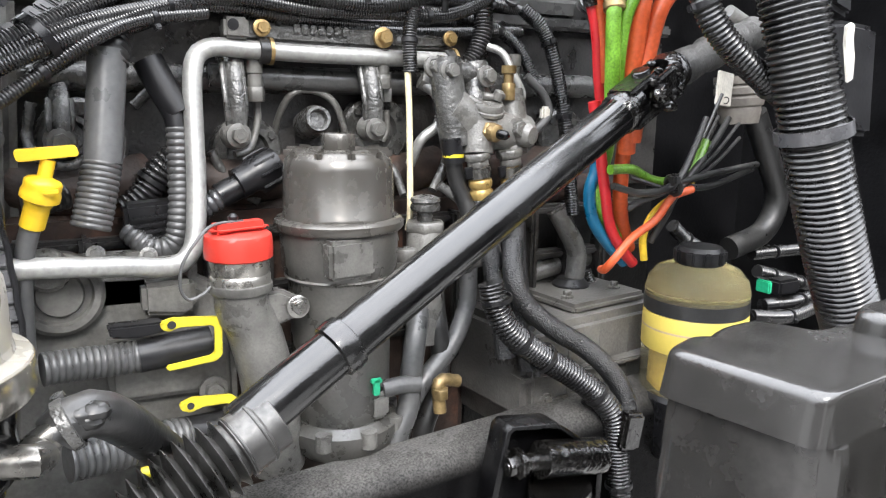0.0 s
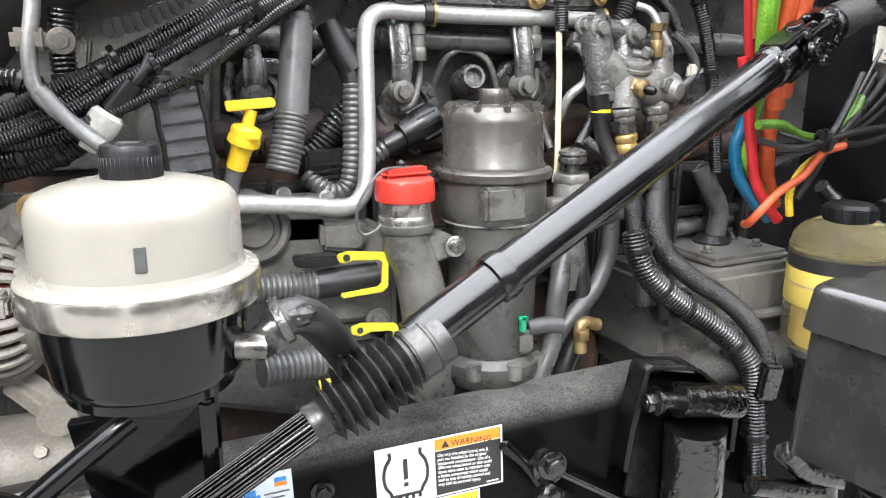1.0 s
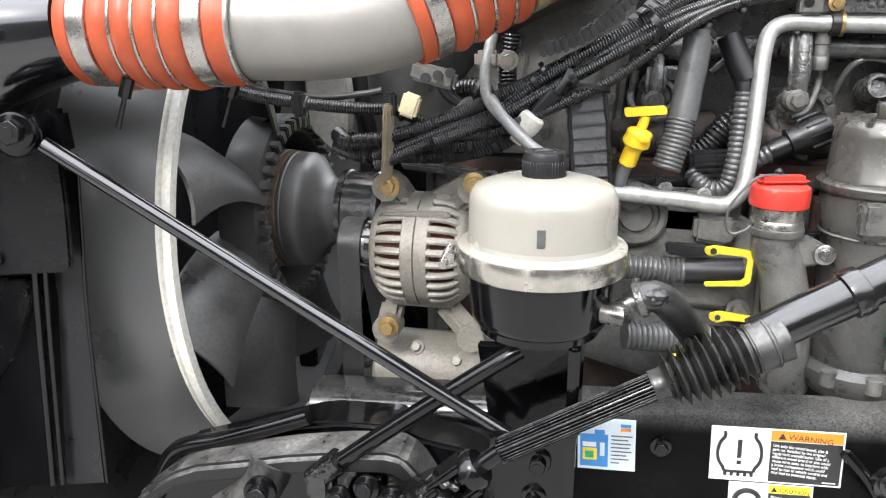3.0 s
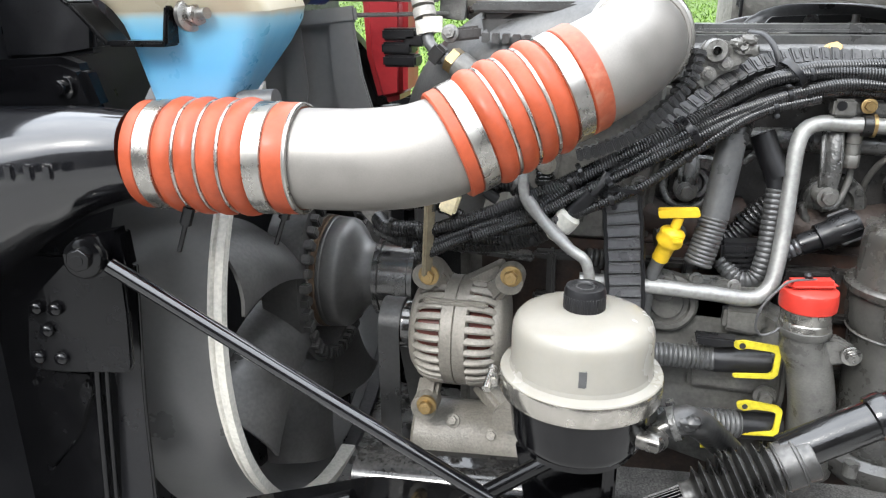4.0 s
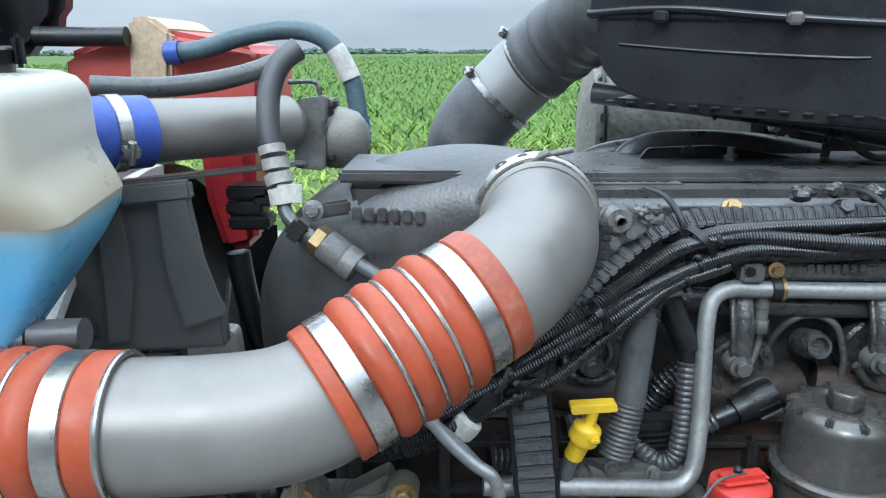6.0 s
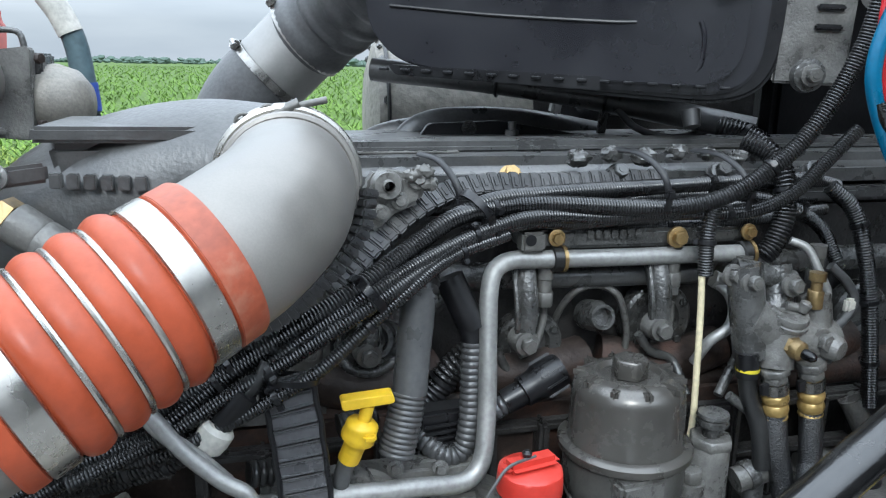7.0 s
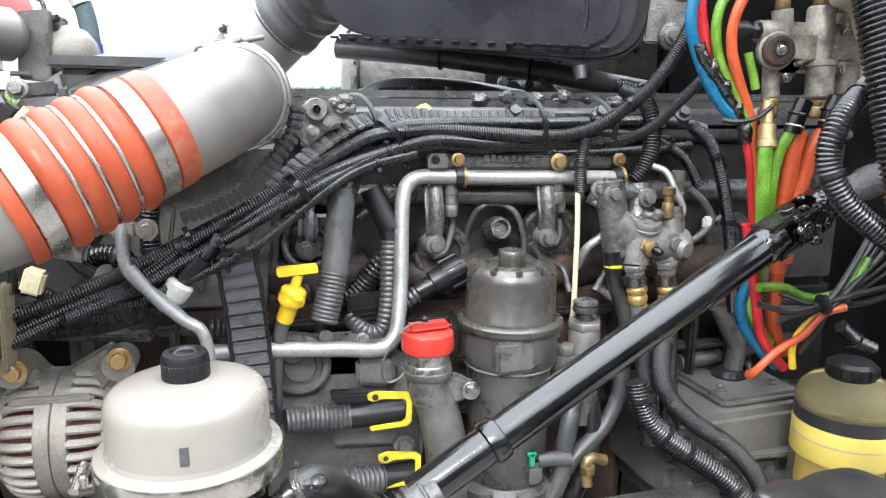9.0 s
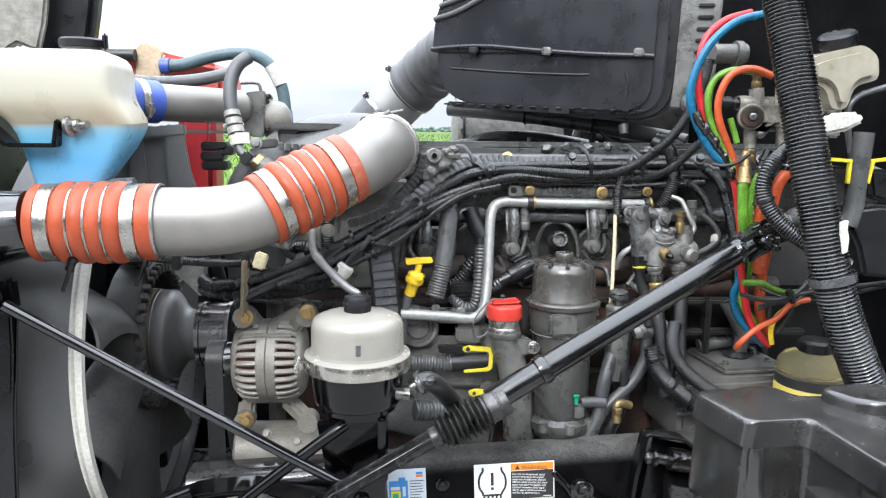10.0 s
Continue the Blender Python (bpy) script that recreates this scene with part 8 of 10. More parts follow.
part("tie", pipe([(0.612, 0.630, 1.633), (0.628, 0.622, 1.631), (0.649, 0.618, 1.636), (0.670, 0.620, 1.650)], 0.003, 8), BLACK_PLASTIC, blk)
for p, q in (((0.694, 0.600, 1.653), (0.686, 0.600, 1.619)), ((0.738, 0.600, 1.657), (0.731, 0.600, 1.624))):
    fit_ = thing("push_fitting", "black push-in air fitting with a bright ring", "air fitting", p, "push-in fittings")
    a, b = Vector(p), Vector(q)
    part("body", pipe([a + Vector((0.004, 0, 0.004)), a.lerp(b, 0.5), b], 0.0102, 18), BLACK_GLOSS, fit_)
    part("nut", torus(0.0102, 0.0022, aim(a.lerp(b, 0.35), b - a), 24), BLACK_GLOSS, fit_)
    part("ring", torus(0.0102, 0.0014, aim(a.lerp(b, 0.75), b - a), 24), BRIGHT_STEEL, fit_)
# lower ends of the lines, behind the steering shaft
air_line([(0.693, 0.660, 1.464), (0.690, 0.660, 1.420), (0.682, 0.660, 1.393), (0.690, 0.660, 1.358), (0.715, 0.660, 1.327), (0.746, 0.660, 1.299)], 0.0075, AIR_BLUE, "bright blue nylon air line below the shaft")
air_line([(0.672, 0.650, 1.501), (0.686, 0.650, 1.448), (0.696, 0.650, 1.400), (0.709, 0.650, 1.351), (0.730, 0.650, 1.320), (0.751, 0.650, 1.299)], 0.0068, AIR_RED, "bright red nylon air line below the shaft")
air_line([(0.704, 0.660, 1.501), (0.706, 0.660, 1.447), (0.694, 0.660, 1.399), (0.706, 0.660, 1.364), (0.733, 0.665, 1.332)], 0.0085, AIR_GREEN, "green nylon air line below the shaft")
air_line([(0.741, 0.660, 1.494), (0.733, 0.660, 1.446), (0.731, 0.660, 1.398), (0.736, 0.660, 1.354), (0.760, 0.670, 1.314)], 0.0095, AIR_ORANGE, "orange nylon air line below the shaft")
air_line([(0.677, 0.620, 1.424), (0.712, 0.620, 1.423), (0.740, 0.620, 1.410), (0.773, 0.620, 1.406), (0.810, 0.620, 1.419), (0.842, 0.630, 1.453)], 0.0060, AIR_GREEN, "thin green nylon line")
air_line([(0.690, 0.640, 1.300), (0.671, 0.612, 1.308), (0.673, 0.600, 1.322), (0.700, 0.600, 1.346), (0.734, 0.600, 1.364), (0.759, 0.600, 1.390), (0.791, 0.600, 1.398)], 0.0050, AIR_ORANGE, "thin orange nylon line")
air_line([(0.740, 0.620, 1.311), (0.736, 0.620, 1.340), (0.749, 0.620, 1.367), (0.775, 0.615, 1.387), (0.807, 0.615, 1.403)], 0.0046, AIR_YELLOW, "thin yellow nylon line")
for k, pts in enumerate(([(0.665, 0.600, 1.408), (0.713, 0.600, 1.397), (0.762, 0.600, 1.406), (0.812, 0.620, 1.447), (0.850, 0.640, 1.481)], [(0.762, 0.600, 1.406), (0.825, 0.610, 1.413), (0.968, 0.650, 1.418)], [(0.762, 0.600, 1.403), (0.843, 0.620, 1.397), (0.971, 0.660, 1.410)], [(0.748, 0.620, 1.332), (0.762, 0.610, 1.367), (0.768, 0.600, 1.396), (0.853, 0.630, 1.446), (0.915, 0.660, 1.480)])):
    ob = thing("thin_cable", "thin black cable in the tied bundle", "cable", pts[1], "cowl cables")
    part("cable", pipe(pts, 0.0042, 10), RUBBER, ob)
for k in range(7):
    g = random.Random(70 + k)
    a, b = Vector((0.759, 0.600, 1.404)), Vector((0.942, 0.680, 1.456)) + Vector((g.uniform(-0.05, 0.03), 0, g.uniform(-0.03, 0.06)))
    pts = [a + Vector((-0.05, 0.02, g.uniform(-0.03, 0.01))), a + Vector((0, 0, g.uniform(-0.005, 0.005))), a.lerp(b, 0.55) + Vector((0, 0, -0.012)), b]
    ob = thing("thin_cable", "thin black cable in the tied bundle", "cable", pts[1], "cowl cables")
    part("cable", pipe(pts, 0.0024, 8), RUBBER, ob)
knot = thing("cable_tie", "black cable tie knotting the air lines together", "cable tie", (0.759, 0.600, 1.404))
part("tie", join(torus(0.011, 0.0035, aim((0.754, 0.595, 1.405), (0.9, 0, 0.3)), 20), block(0.012, 0.012, 0.014, 0.003, Matrix.Translation(Vector((0.745, 0.585, 1.413))))), RUBBER, knot)

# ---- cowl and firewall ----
# near-black base holds the deep shade behind the hoses
FIRE_SHADE = material("shaded_firewall_metal", (0.0035, 0.0035, 0.004), 0.6, bump=0.4, dust=0.12, vary=0.6, scale=9.0, spec=0.08)
fire = thing("firewall", "sheet metal firewall behind the hoses, near-black for shade", "firewall", (1.0, 0.95, 1.5))
tagged(fire, kind="structure")
part("panel", span((0.72, 0.98, 0.95), (1.35, 1.02, 2.3), 0.008), FIRE_SHADE, fire)
# stands in for the cab side and blocks light from there
part("side_panel", span((1.36, 0.20, 0.80), (1.41, 2.40, 3.0), 0.008), FIRE_SHADE, fire)
shield = thing("heat_shield", "grey woven exhaust heat shield beyond the engine", "heat shield", (0.45, 1.6, 1.6))
part("blanket", lathe([(0.0, 0.0), (0.10, 0.004), (0.150, 0.018), (0.168, 0.045), (0.172, 0.08), (0.172, 0.30), (0.165, 0.315), (0.0, 0.318)], 56, aim((0.228, 1.62, 1.640), (1, -0.05, 0.0))), SHIELD, shield)
for xx, rr in ((0.262, 0.170), (0.50, 0.174)):
    part("lacing_wire", torus(rr, 0.004, aim((xx, 1.62, 1.640), (1, -0.05, 0.0)), 64), RUBBER, shield, "dark lacing wire")
for k in range(22):
    a = 2 * math.pi * k / 22
    part("lacing_hook", block(0.010, 0.010, 0.016, 0.003, Matrix.Translation((0.250, 1.62 + 0.160 * math.cos(a), 1.640 + 0.160 * math.sin(a))) @ Matrix.Rotation(a, 4, "X")), CAST_DARK, shield)
part("downpipe", pipe([(0.36, 1.68, 1.45), (0.36, 1.70, 0.0)], 0.06, 20, 0.2), RUSTY, shield)
hp = thing("coolant_hose", "dark grey coolant hose behind the valve cover", "hose", (0.4, 1.15, 1.64), "coolant hoses")
part("hose", pipe([(0.234, 1.200, 1.633), (0.256, 1.200, 1.654), (0.301, 1.200, 1.665), (0.403, 1.200, 1.665), (0.480, 1.200, 1.656), (0.561, 1.200, 1.642)], 0.022, 20), GREY_HOSE, hp)

rf = thing("rail_hose_fitting", "greasy hydraulic fitting and strap on the frame rail", "fitting", (0.415, 0.570, 1.050))
part("strap", bar((0.382, 0.565, 1.069), (0.507, 0.565, 0.989), 0.022, 0.006, 0.002), GREASE, rf)
part("strap_eye", lathe([(0.020, -0.006), (0.020, 0.006)], 20, aim((0.386, 0.560, 1.068), (0, 1, 0))), GREASE, rf)
bolt(rf, (0.385, 0.550, 1.074), (0, -1, 0.1), 0.011, GREASE)
part("hex", hexagon(0.015, 0.022, aim((0.374, 0.555, 1.047), (0.8, -0.1, -0.6))), GREASE, rf)
part("hose_tail", pipe([(0.380, 0.553, 1.041), (0.406, 0.550, 1.022), (0.447, 0.545, 0.982)], 0.0125, 16), GREASE, rf)
part("thin_pipe", pipe([(0.341, 0.578, 1.093), (0.366, 0.570, 1.066), (0.380, 0.560, 1.044)], 0.007, 12), BLACK_GLOSS, rf)
blue_pipe = thing("blue_line", "blue nylon line behind the loom", "air line", (0.811, 0.700, 1.148))
part("line", pipe([(0.776, 0.700, 1.133), (0.811, 0.700, 1.147), (0.843, 0.700, 1.156)], 0.009, 12), BLUE_GREY_HOSE, blue_pipe)

# ---- castings, ports and pipes on the engine side ----
def port(x, z, r, y=0.838, mat=None):
    ob = thing("port_flange", "sooty round port flange bolted to the head", "flange", (x, y, z), "head port flanges")
    part("flange", lathe([(r, 0.0), (r, -0.018), (r * 0.92, -0.022), (r * 0.62, -0.022), (r * 0.55, -0.014), (0.0, -0.014)], 26, aim((x, y, z), (0, 1, 0.06))), mat or CAST_DARK, ob)
    for a in (0.6, 2.4, 3.9, 5.5):
        bolt(ob, (x + r * 0.8 * math.cos(a), y - 0.021, z + r * 0.8 * math.sin(a)), (0, -1, 0), 0.005, CAST_DARK, washer=False)
    return ob


for x, z, r in ((0.14, 1.455, 0.045), (0.31, 1.44, 0.04), (0.47, 1.46, 0.045), (0.62, 1.46, 0.04), (0.76, 1.45, 0.04)):
    port(x, z, r)
man2 = thing("exhaust_side_casting", "rust brown runner casting along the head", "manifold", (0.4, 0.82, 1.43))
for k, (x0, x1) in enumerate(((0.05, 0.20), (0.22, 0.38), (0.40, 0.56), (0.58, 0.75))):
    part("runner", pipe([(x0, 0.83, 1.415), ((x0 + x1) / 2, 0.815, 1.405), (x1, 0.83, 1.415)], 0.026, 16), RUSTY, man2)
part("collector", pipe([(0.02, 0.83, 1.372), (0.85, 0.83, 1.372)], 0.022, 16, 0.03), RUSTY, man2)
ribs = thing("block_ribs", "dark ribbed casting below the head", "casting", (0.4, 0.79, 1.3))
for k in range(15):
    x = -0.06 + k * 0.062
    part("rib", span((x, 0.775, 1.16), (x + 0.012, 0.805, 1.36), 0.004), DEEP_IRON, ribs)
for z in (1.20, 1.28, 1.345):
    part("web", span((-0.08, 0.785, z), (0.90, 0.808, z + 0.012), 0.004), DEEP_IRON, ribs)
shelf = thing("loom_shelf", "dark ribbed plastic shelf under the sensor lead", "shelf", (0.16, 0.74, 1.38))
part("shelf", plate([(0.168, 0.760, 1.394), (0.235, 0.760, 1.397), (0.242, 0.760, 1.350), (0.205, 0.760, 1.337), (0.171, 0.760, 1.351)], 0.03, 0.004), BLACK_PLASTIC, shelf)
for k in range(5):
    part("rib", bar(Vector((0.174, 0.757, 1.379)).lerp(Vector((0.181, 0.757, 1.349)), k / 4), Vector((0.227, 0.757, 1.383)).lerp(Vector((0.230, 0.757, 1.356)), k / 4), 0.003, 0.004, 0.001), BLACK_PLASTIC, shelf)
sidec = thing("side_cover", "weathered grey side cover along the block", "cover", (0.15, 0.74, 1.34))
part("cover", plate([(0.059, 0.735, 1.347), (0.105, 0.735, 1.349), (0.175, 0.735, 1.349), (0.229, 0.735, 1.350), (0.233, 0.735, 1.332), (0.231, 0.735, 1.291), (0.058, 0.735, 1.296)], 0.03, 0.006), CAST_GREY, sidec)
for p in [(0.138, 0.730, 1.353), (0.104, 0.730, 1.344), (0.185, 0.730, 1.347)]:
    bolt(sidec, p, (0, -1, 0.2), 0.006, CAST_GREY)
part("boss", lathe([(0.020, 0.0), (0.020, 0.02), (0.016, 0.026)], 20, aim((0.096, 0.735, 1.342), (0, -1, 0.1))), CAST_GREY, sidec)
cross = thing("cross_tube", "dark tube crossing under the bright tube", "tube", (0.45, 0.81, 1.53))
part("tube", pipe([(0.269, 0.810, 1.524), (0.332, 0.810, 1.522), (0.415, 0.810, 1.520), (0.509, 0.810, 1.518)], 0.013, 16), COVER_GREY, cross)
tees = thing("injector_unions", "grey hexagon unions standing on the head", "union", (0.4, 0.8, 1.47), "unions")
for p in [(0.464, 0.785, 1.512), (0.544, 0.770, 1.502), (0.313, 0.790, 1.496), (0.636, 0.765, 1.512)]:
    part("union", join(hexagon(0.011, 0.016, aim(p, (0, 0, 1))), lathe([(0.008, 0.014), (0.008, 0.03), (0.0095, 0.031), (0.0095, 0.045)], 14, aim(p, (0, 0, 1)))), ALU_GREY, tees)
pipes = thing("return_lines", "thin dark return lines looped on the head", "fuel line", (0.3, 0.8, 1.45))
for pts in ([(0.097, 0.800, 1.494), (0.090, 0.800, 1.463), (0.098, 0.790, 1.441), (0.125, 0.790, 1.433), (0.149, 0.790, 1.444)], [(0.190, 0.810, 1.491), (0.208, 0.810, 1.509), (0.214, 0.810, 1.522)], [(0.265, 0.800, 1.443), (0.279, 0.800, 1.415), (0.300, 0.800, 1.393), (0.315, 0.800, 1.384)], [(0.431, 0.790, 1.455), (0.447, 0.790, 1.433), (0.478, 0.790, 1.417), (0.481, 0.760, 1.387)], [(0.508, 0.740, 1.394), (0.526, 0.750, 1.415), (0.537, 0.750, 1.442)], [(0.507, 0.720, 1.403), (0.535, 0.710, 1.378), (0.544, 0.700, 1.341)]):
    part("line", pipe(pts, 0.0055, 10), CAST_DARK, pipes)
low = thing("low_fitting_group", "grey unions and stubs beside the priming pump", "union", (0.5, 0.69, 1.3))
part("stub", pipe([(0.512, 0.700, 1.310), (0.540, 0.700, 1.317), (0.576, 0.705, 1.321)], 0.014, 16), CAST_GREY, low)
part("stub_ring", lathe([(0.016, -0.006), (0.017, 0), (0.016, 0.006)], 20, aim((0.529, 0.700, 1.315), (0.9, 0.1, 0.3))), CAST_DARK, low)
part("hex_top", join(hexagon(0.013, 0.014, aim((0.449, 0.690, 1.324), (0, 0, 1))), lathe([(0.016, -0.03), (0.016, 0.0)], 18, aim((0.449, 0.690, 1.324), (0, 0, 1)))), CAST_GREY, low)
part("bolt_stub", pipe([(0.439, 0.700, 1.346), (0.434, 0.700, 1.367)], 0.006, 10), STEEL, low)
plugy = thing("cable_boot_stack", "short ribbed boots behind the dipstick", "boot", (0.08, 0.71, 1.4))
for pts in ([(0.017, 0.700, 1.382), (-0.004, 0.695, 1.384)], [(0.117, 0.740, 1.409), (0.105, 0.735, 1.407), (0.082, 0.730, 1.405)]):
    part("boot", ribbed(pts, 0.013, 0.007, 0.15, 14), RUBBER, plugy)

# ---- stickers on the rail ----
TILT = Matrix.Translation((0.2, 0, 1.1)) @ Matrix.Rotation(radians(-2.4), 4, "Y") @ Matrix.Translation((-0.2, 0, -1.1))
def panel(name, x, z, w, h, mat, parent, lift=0, label=""):
    y = 0.5852 - 0.0004 * lift
    return part(name, moved(span((x, y, z), (x + w, y + 0.0006, z + h), 0), TILT), mat, parent, label)
def line_of(x, z, text, size, mat, parent, lift=2):
    p = TILT @ Vector((x, 0.5852 - 0.0004 * lift, z))
    return writing(text, size, p, mat, parent, (90, 2.4, 0))
warn = thing("warning_sticker", "white tyre pressure warning sticker with an orange header", "sticker", (0.27, 0.585, 1.07))
panel("paper", 0.199, 1.036, 0.143, 0.070, STICKER_WHITE, warn)
panel("header", 0.264, 1.0915, 0.076, 0.013, STICKER_ORANGE, warn, 1, "orange header strip")
panel("text_block", 0.264, 1.038, 0.076, 0.0525, STICKER_BLACK, warn, 1, "black text panel")
line_of(0.282, 1.0943, "WARNING", 0.0098, STICKER_BLACK, warn)
part("triangle", moved(plate([(0.2715, 0.5842, 1.0938), (0.2805, 0.5842, 1.0938), (0.276, 0.5842, 1.1020)], 0.0005, 0), TILT), STICKER_BLACK, warn)
def fine_print(lines, x, z, pitch, size, narrow, parent):
    for k, text in enumerate(lines):
        ob = line_of(x, z - k * pitch, text, size, STICKER_WHITE, parent)
        ob.scale = (narrow, 1.06, 1)
fine_print(("Use only the wheel brand, size &", "part no. installed by the original", "equipment manufacturer. Use of a", "different wheel brand or size could", "cause valve stem to interfere with", "a brake component which could", "lead to loss of vehicle control and", "may lead to personal injury."), 0.2665, 1.0842, 0.0050, 0.0051, 0.86, warn)
panel("print_bar", 0.322, 1.0405, 0.014, 0.0012, STICKER_WHITE, warn, 2)
panel("mark_stem", 0.2285, 1.066, 0.0050, 0.024, STICKER_BLACK, warn, 1)
panel("mark_dot", 0.2285, 1.0575, 0.0050, 0.005, STICKER_BLACK, warn, 1)
def tyre_side(s):
    pts = [(0.231 + s * x, 0.5838, z) for x, z in ((0.017, 1.100), (0.0165, 1.094), (0.0215, 1.086), (0.0240, 1.074), (0.0225, 1.062), (0.0175, 1.0535), (0.0165, 1.049))]
    return moved(pipe(pts, 0.0019, 8, 0.003), TILT)
for s in (-1, 1):
    part("tyre_outline", tyre_side(s), STICKER_BLACK, warn)
panel("tyre_base", 0.2145, 1.0460, 0.033, 0.0036, STICKER_BLACK, warn, 1)
for k in range(5):
    panel("tread", 0.2145 + k * 0.0073, 1.0418, 0.0038, 0.0055, STICKER_BLACK, warn, 1)
caut = thing("caution_sticker", "small white wheel caution sticker with a yellow header", "sticker", (0.27, 0.585, 1.0))
panel("paper", 0.222, 0.986, 0.092, 0.048, STICKER_WHITE, caut)
panel("header", 0.266, 1.0225, 0.046, 0.0105, STICKER_YELLOW, caut, 1, "yellow header strip")
panel("text_block", 0.266, 0.988, 0.046, 0.034, STICKER_BLACK, caut, 1)
line_of(0.2775, 1.0248, "CAUTION", 0.0072, STICKER_BLACK, caut)
part("triangle", moved(plate([(0.2685, 0.5842, 1.0243), (0.2755, 0.5842, 1.0243), (0.272, 0.5842, 1.0310)], 0.0005, 0), TILT), STICKER_BLACK, caut)
part("wheel_ring", moved(torus(0.0135, 0.0032, aim((0.243, 0.5852, 1.010), (0, 1, 0)), 32), TILT), STICKER_BLACK, caut)
fine_print(("Maintain wheel/rim", "tightness. See", "operator's manual for", "proper torque and", "tightening sequence."), 0.2685, 1.0155, 0.0052, 0.0050, 0.84, caut)
panel("print_bar", 0.300, 0.9895, 0.010, 0.0010, STICKER_WHITE, caut, 2)
card = thing("oil_card", "pale card with a blue oil jug picture", "sticker", (0.08, 0.585, 1.07))
panel("paper", 0.046, 1.037, 0.068, 0.069, CARD_WHITE, card)
panel("jug", 0.049, 1.041, 0.033, 0.044, STICKER_BLUE, card, 1, "blue jug picture")
panel("jug_neck", 0.066, 1.085, 0.012, 0.006, STICKER_BLUE, card, 1)
panel("jug_handle", 0.0725, 1.056, 0.0055, 0.018, CARD_WHITE, card, 2)
panel("jug_band", 0.052, 1.0680, 0.016, 0.006, STICKER_WHITE, card, 2)
panel("jug_label", 0.052, 1.050, 0.017, 0.016, STICKER_YELLOW, card, 2)
panel("label_mark", 0.055, 1.053, 0.010, 0.009, GREEN_PLUG, card, 3)
panel("corner_mark", 0.0965, 1.0955, 0.012, 0.0045, STICKER_BLUE, card, 1)
panel("corner_mark", 0.0965, 1.0905, 0.012, 0.0042, STICKER_ORANGE, card, 1)
for k in range(8):
    panel("text_bar", 0.0855, 1.083 - k * 0.0052, (0.025, 0.020, 0.023, 0.022, 0.024, 0.018, 0.021, 0.010)[k], 0.0014, GREY_HOSE, card, 1)

# ---- control unit with plugs and yellow locks ----
ecu = thing("engine_control_unit", "weathered grey finned engine control unit cover", "control unit", (0.15, 0.72, 1.25))
part("casting", plate([(0.006, 0.735, 1.339), (0.085, 0.735, 1.336), (0.205, 0.735, 1.331), (0.268, 0.735, 1.297), (0.269, 0.735, 1.181), (0.248, 0.735, 1.051), (-0.017, 0.735, 1.125)], 0.05, 0.010, 3), ALU_GREY, ecu)
part("round_boss", lathe([(0.040, -0.01), (0.040, 0.008), (0.036, 0.012), (0.030, 0.012), (0.028, 0.006), (0.022, 0.006), (0.020, 0.012), (0.0, 0.013)], 32, aim((0.104, 0.735, 1.317), (0, -1, 0.05))), ALU_GREY, ecu)
part("small_box", plate([(0.175, 0.715, 1.322), (0.225, 0.715, 1.322), (0.227, 0.715, 1.292), (0.218, 0.715, 1.284), (0.175, 0.715, 1.290)], 0.03, 0.005), ALU_GREY, ecu)
part("lower_cover", plate([(0.136, 0.720, 1.266), (0.254, 0.720, 1.253), (0.254, 0.720, 1.196), (0.194, 0.720, 1.199), (0.141, 0.720, 1.200)], 0.03, 0.006), ALU_GREY, ecu)
bolt(ecu, (0.237, 0.712, 1.203), (0, -1, 0), 0.010, ALU_GREY)
plug1 = thing("control_unit_plug", "black control unit plug with a yellow locking clip", "plug", (0.195, 0.700, 1.263), "control unit plugs")
part("body", pipe([(0.166, 0.700, 1.255), (0.195, 0.700, 1.257), (0.234, 0.700, 1.259)], 0.0165, 20), BLACK_PLASTIC, plug1)
part("latch", plate([(0.140, 0.690, 1.290), (0.190, 0.690, 1.289), (0.192, 0.690, 1.279), (0.164, 0.690, 1.276), (0.142, 0.690, 1.279)], 0.02, 0.002), BLACK_PLASTIC, plug1)
part("boot", ribbed([(0.084, 0.690, 1.259), (0.110, 0.695, 1.258), (0.143, 0.700, 1.255), (0.169, 0.700, 1.255)], 0.0160, 0.0062, 0.13, 20), GREY_HOSE, plug1, "ribbed rubber cable boot")
part("lock_clip", join(plate(rounded([(0.184, 0.672, 1.294), (0.195, 0.672, 1.297), (0.236, 0.672, 1.293), (0.241, 0.672, 1.288), (0.240, 0.672, 1.254), (0.234, 0.672, 1.248), (0.188, 0.672, 1.245), (0.187, 0.672, 1.250), (0.229, 0.672, 1.254), (0.233, 0.672, 1.258), (0.234, 0.672, 1.282), (0.231, 0.672, 1.285), (0.201, 0.672, 1.287), (0.192, 0.672, 1.284), (0.185, 0.672, 1.287)], 0.002, 2), 0.006, 0.001)), YELLOW_CLIP, plug1, "yellow locking clip")
part("clip_hole", lathe([(0.0, 0.0), (0.004, 0.0), (0.004, 0.001)], 14, aim((0.194, 0.671, 1.291), (0, -1, 0))), STICKER_BLACK, plug1)
plug2 = thing("control_unit_plug", "black control unit plug with a yellow locking clip", "plug", (0.161, 0.680, 1.177), "control unit plugs")
part("boot", ribbed([(0.097, 0.660, 1.179), (0.135, 0.670, 1.176), (0.166, 0.680, 1.173), (0.204, 0.690, 1.169)], 0.0190, 0.0066, 0.12, 20), GREY_HOSE, plug2, "ribbed rubber cable boot")
part("body", pipe([(0.199, 0.690, 1.169), (0.257, 0.700, 1.165)], 0.018, 20), BLACK_PLASTIC, plug2)
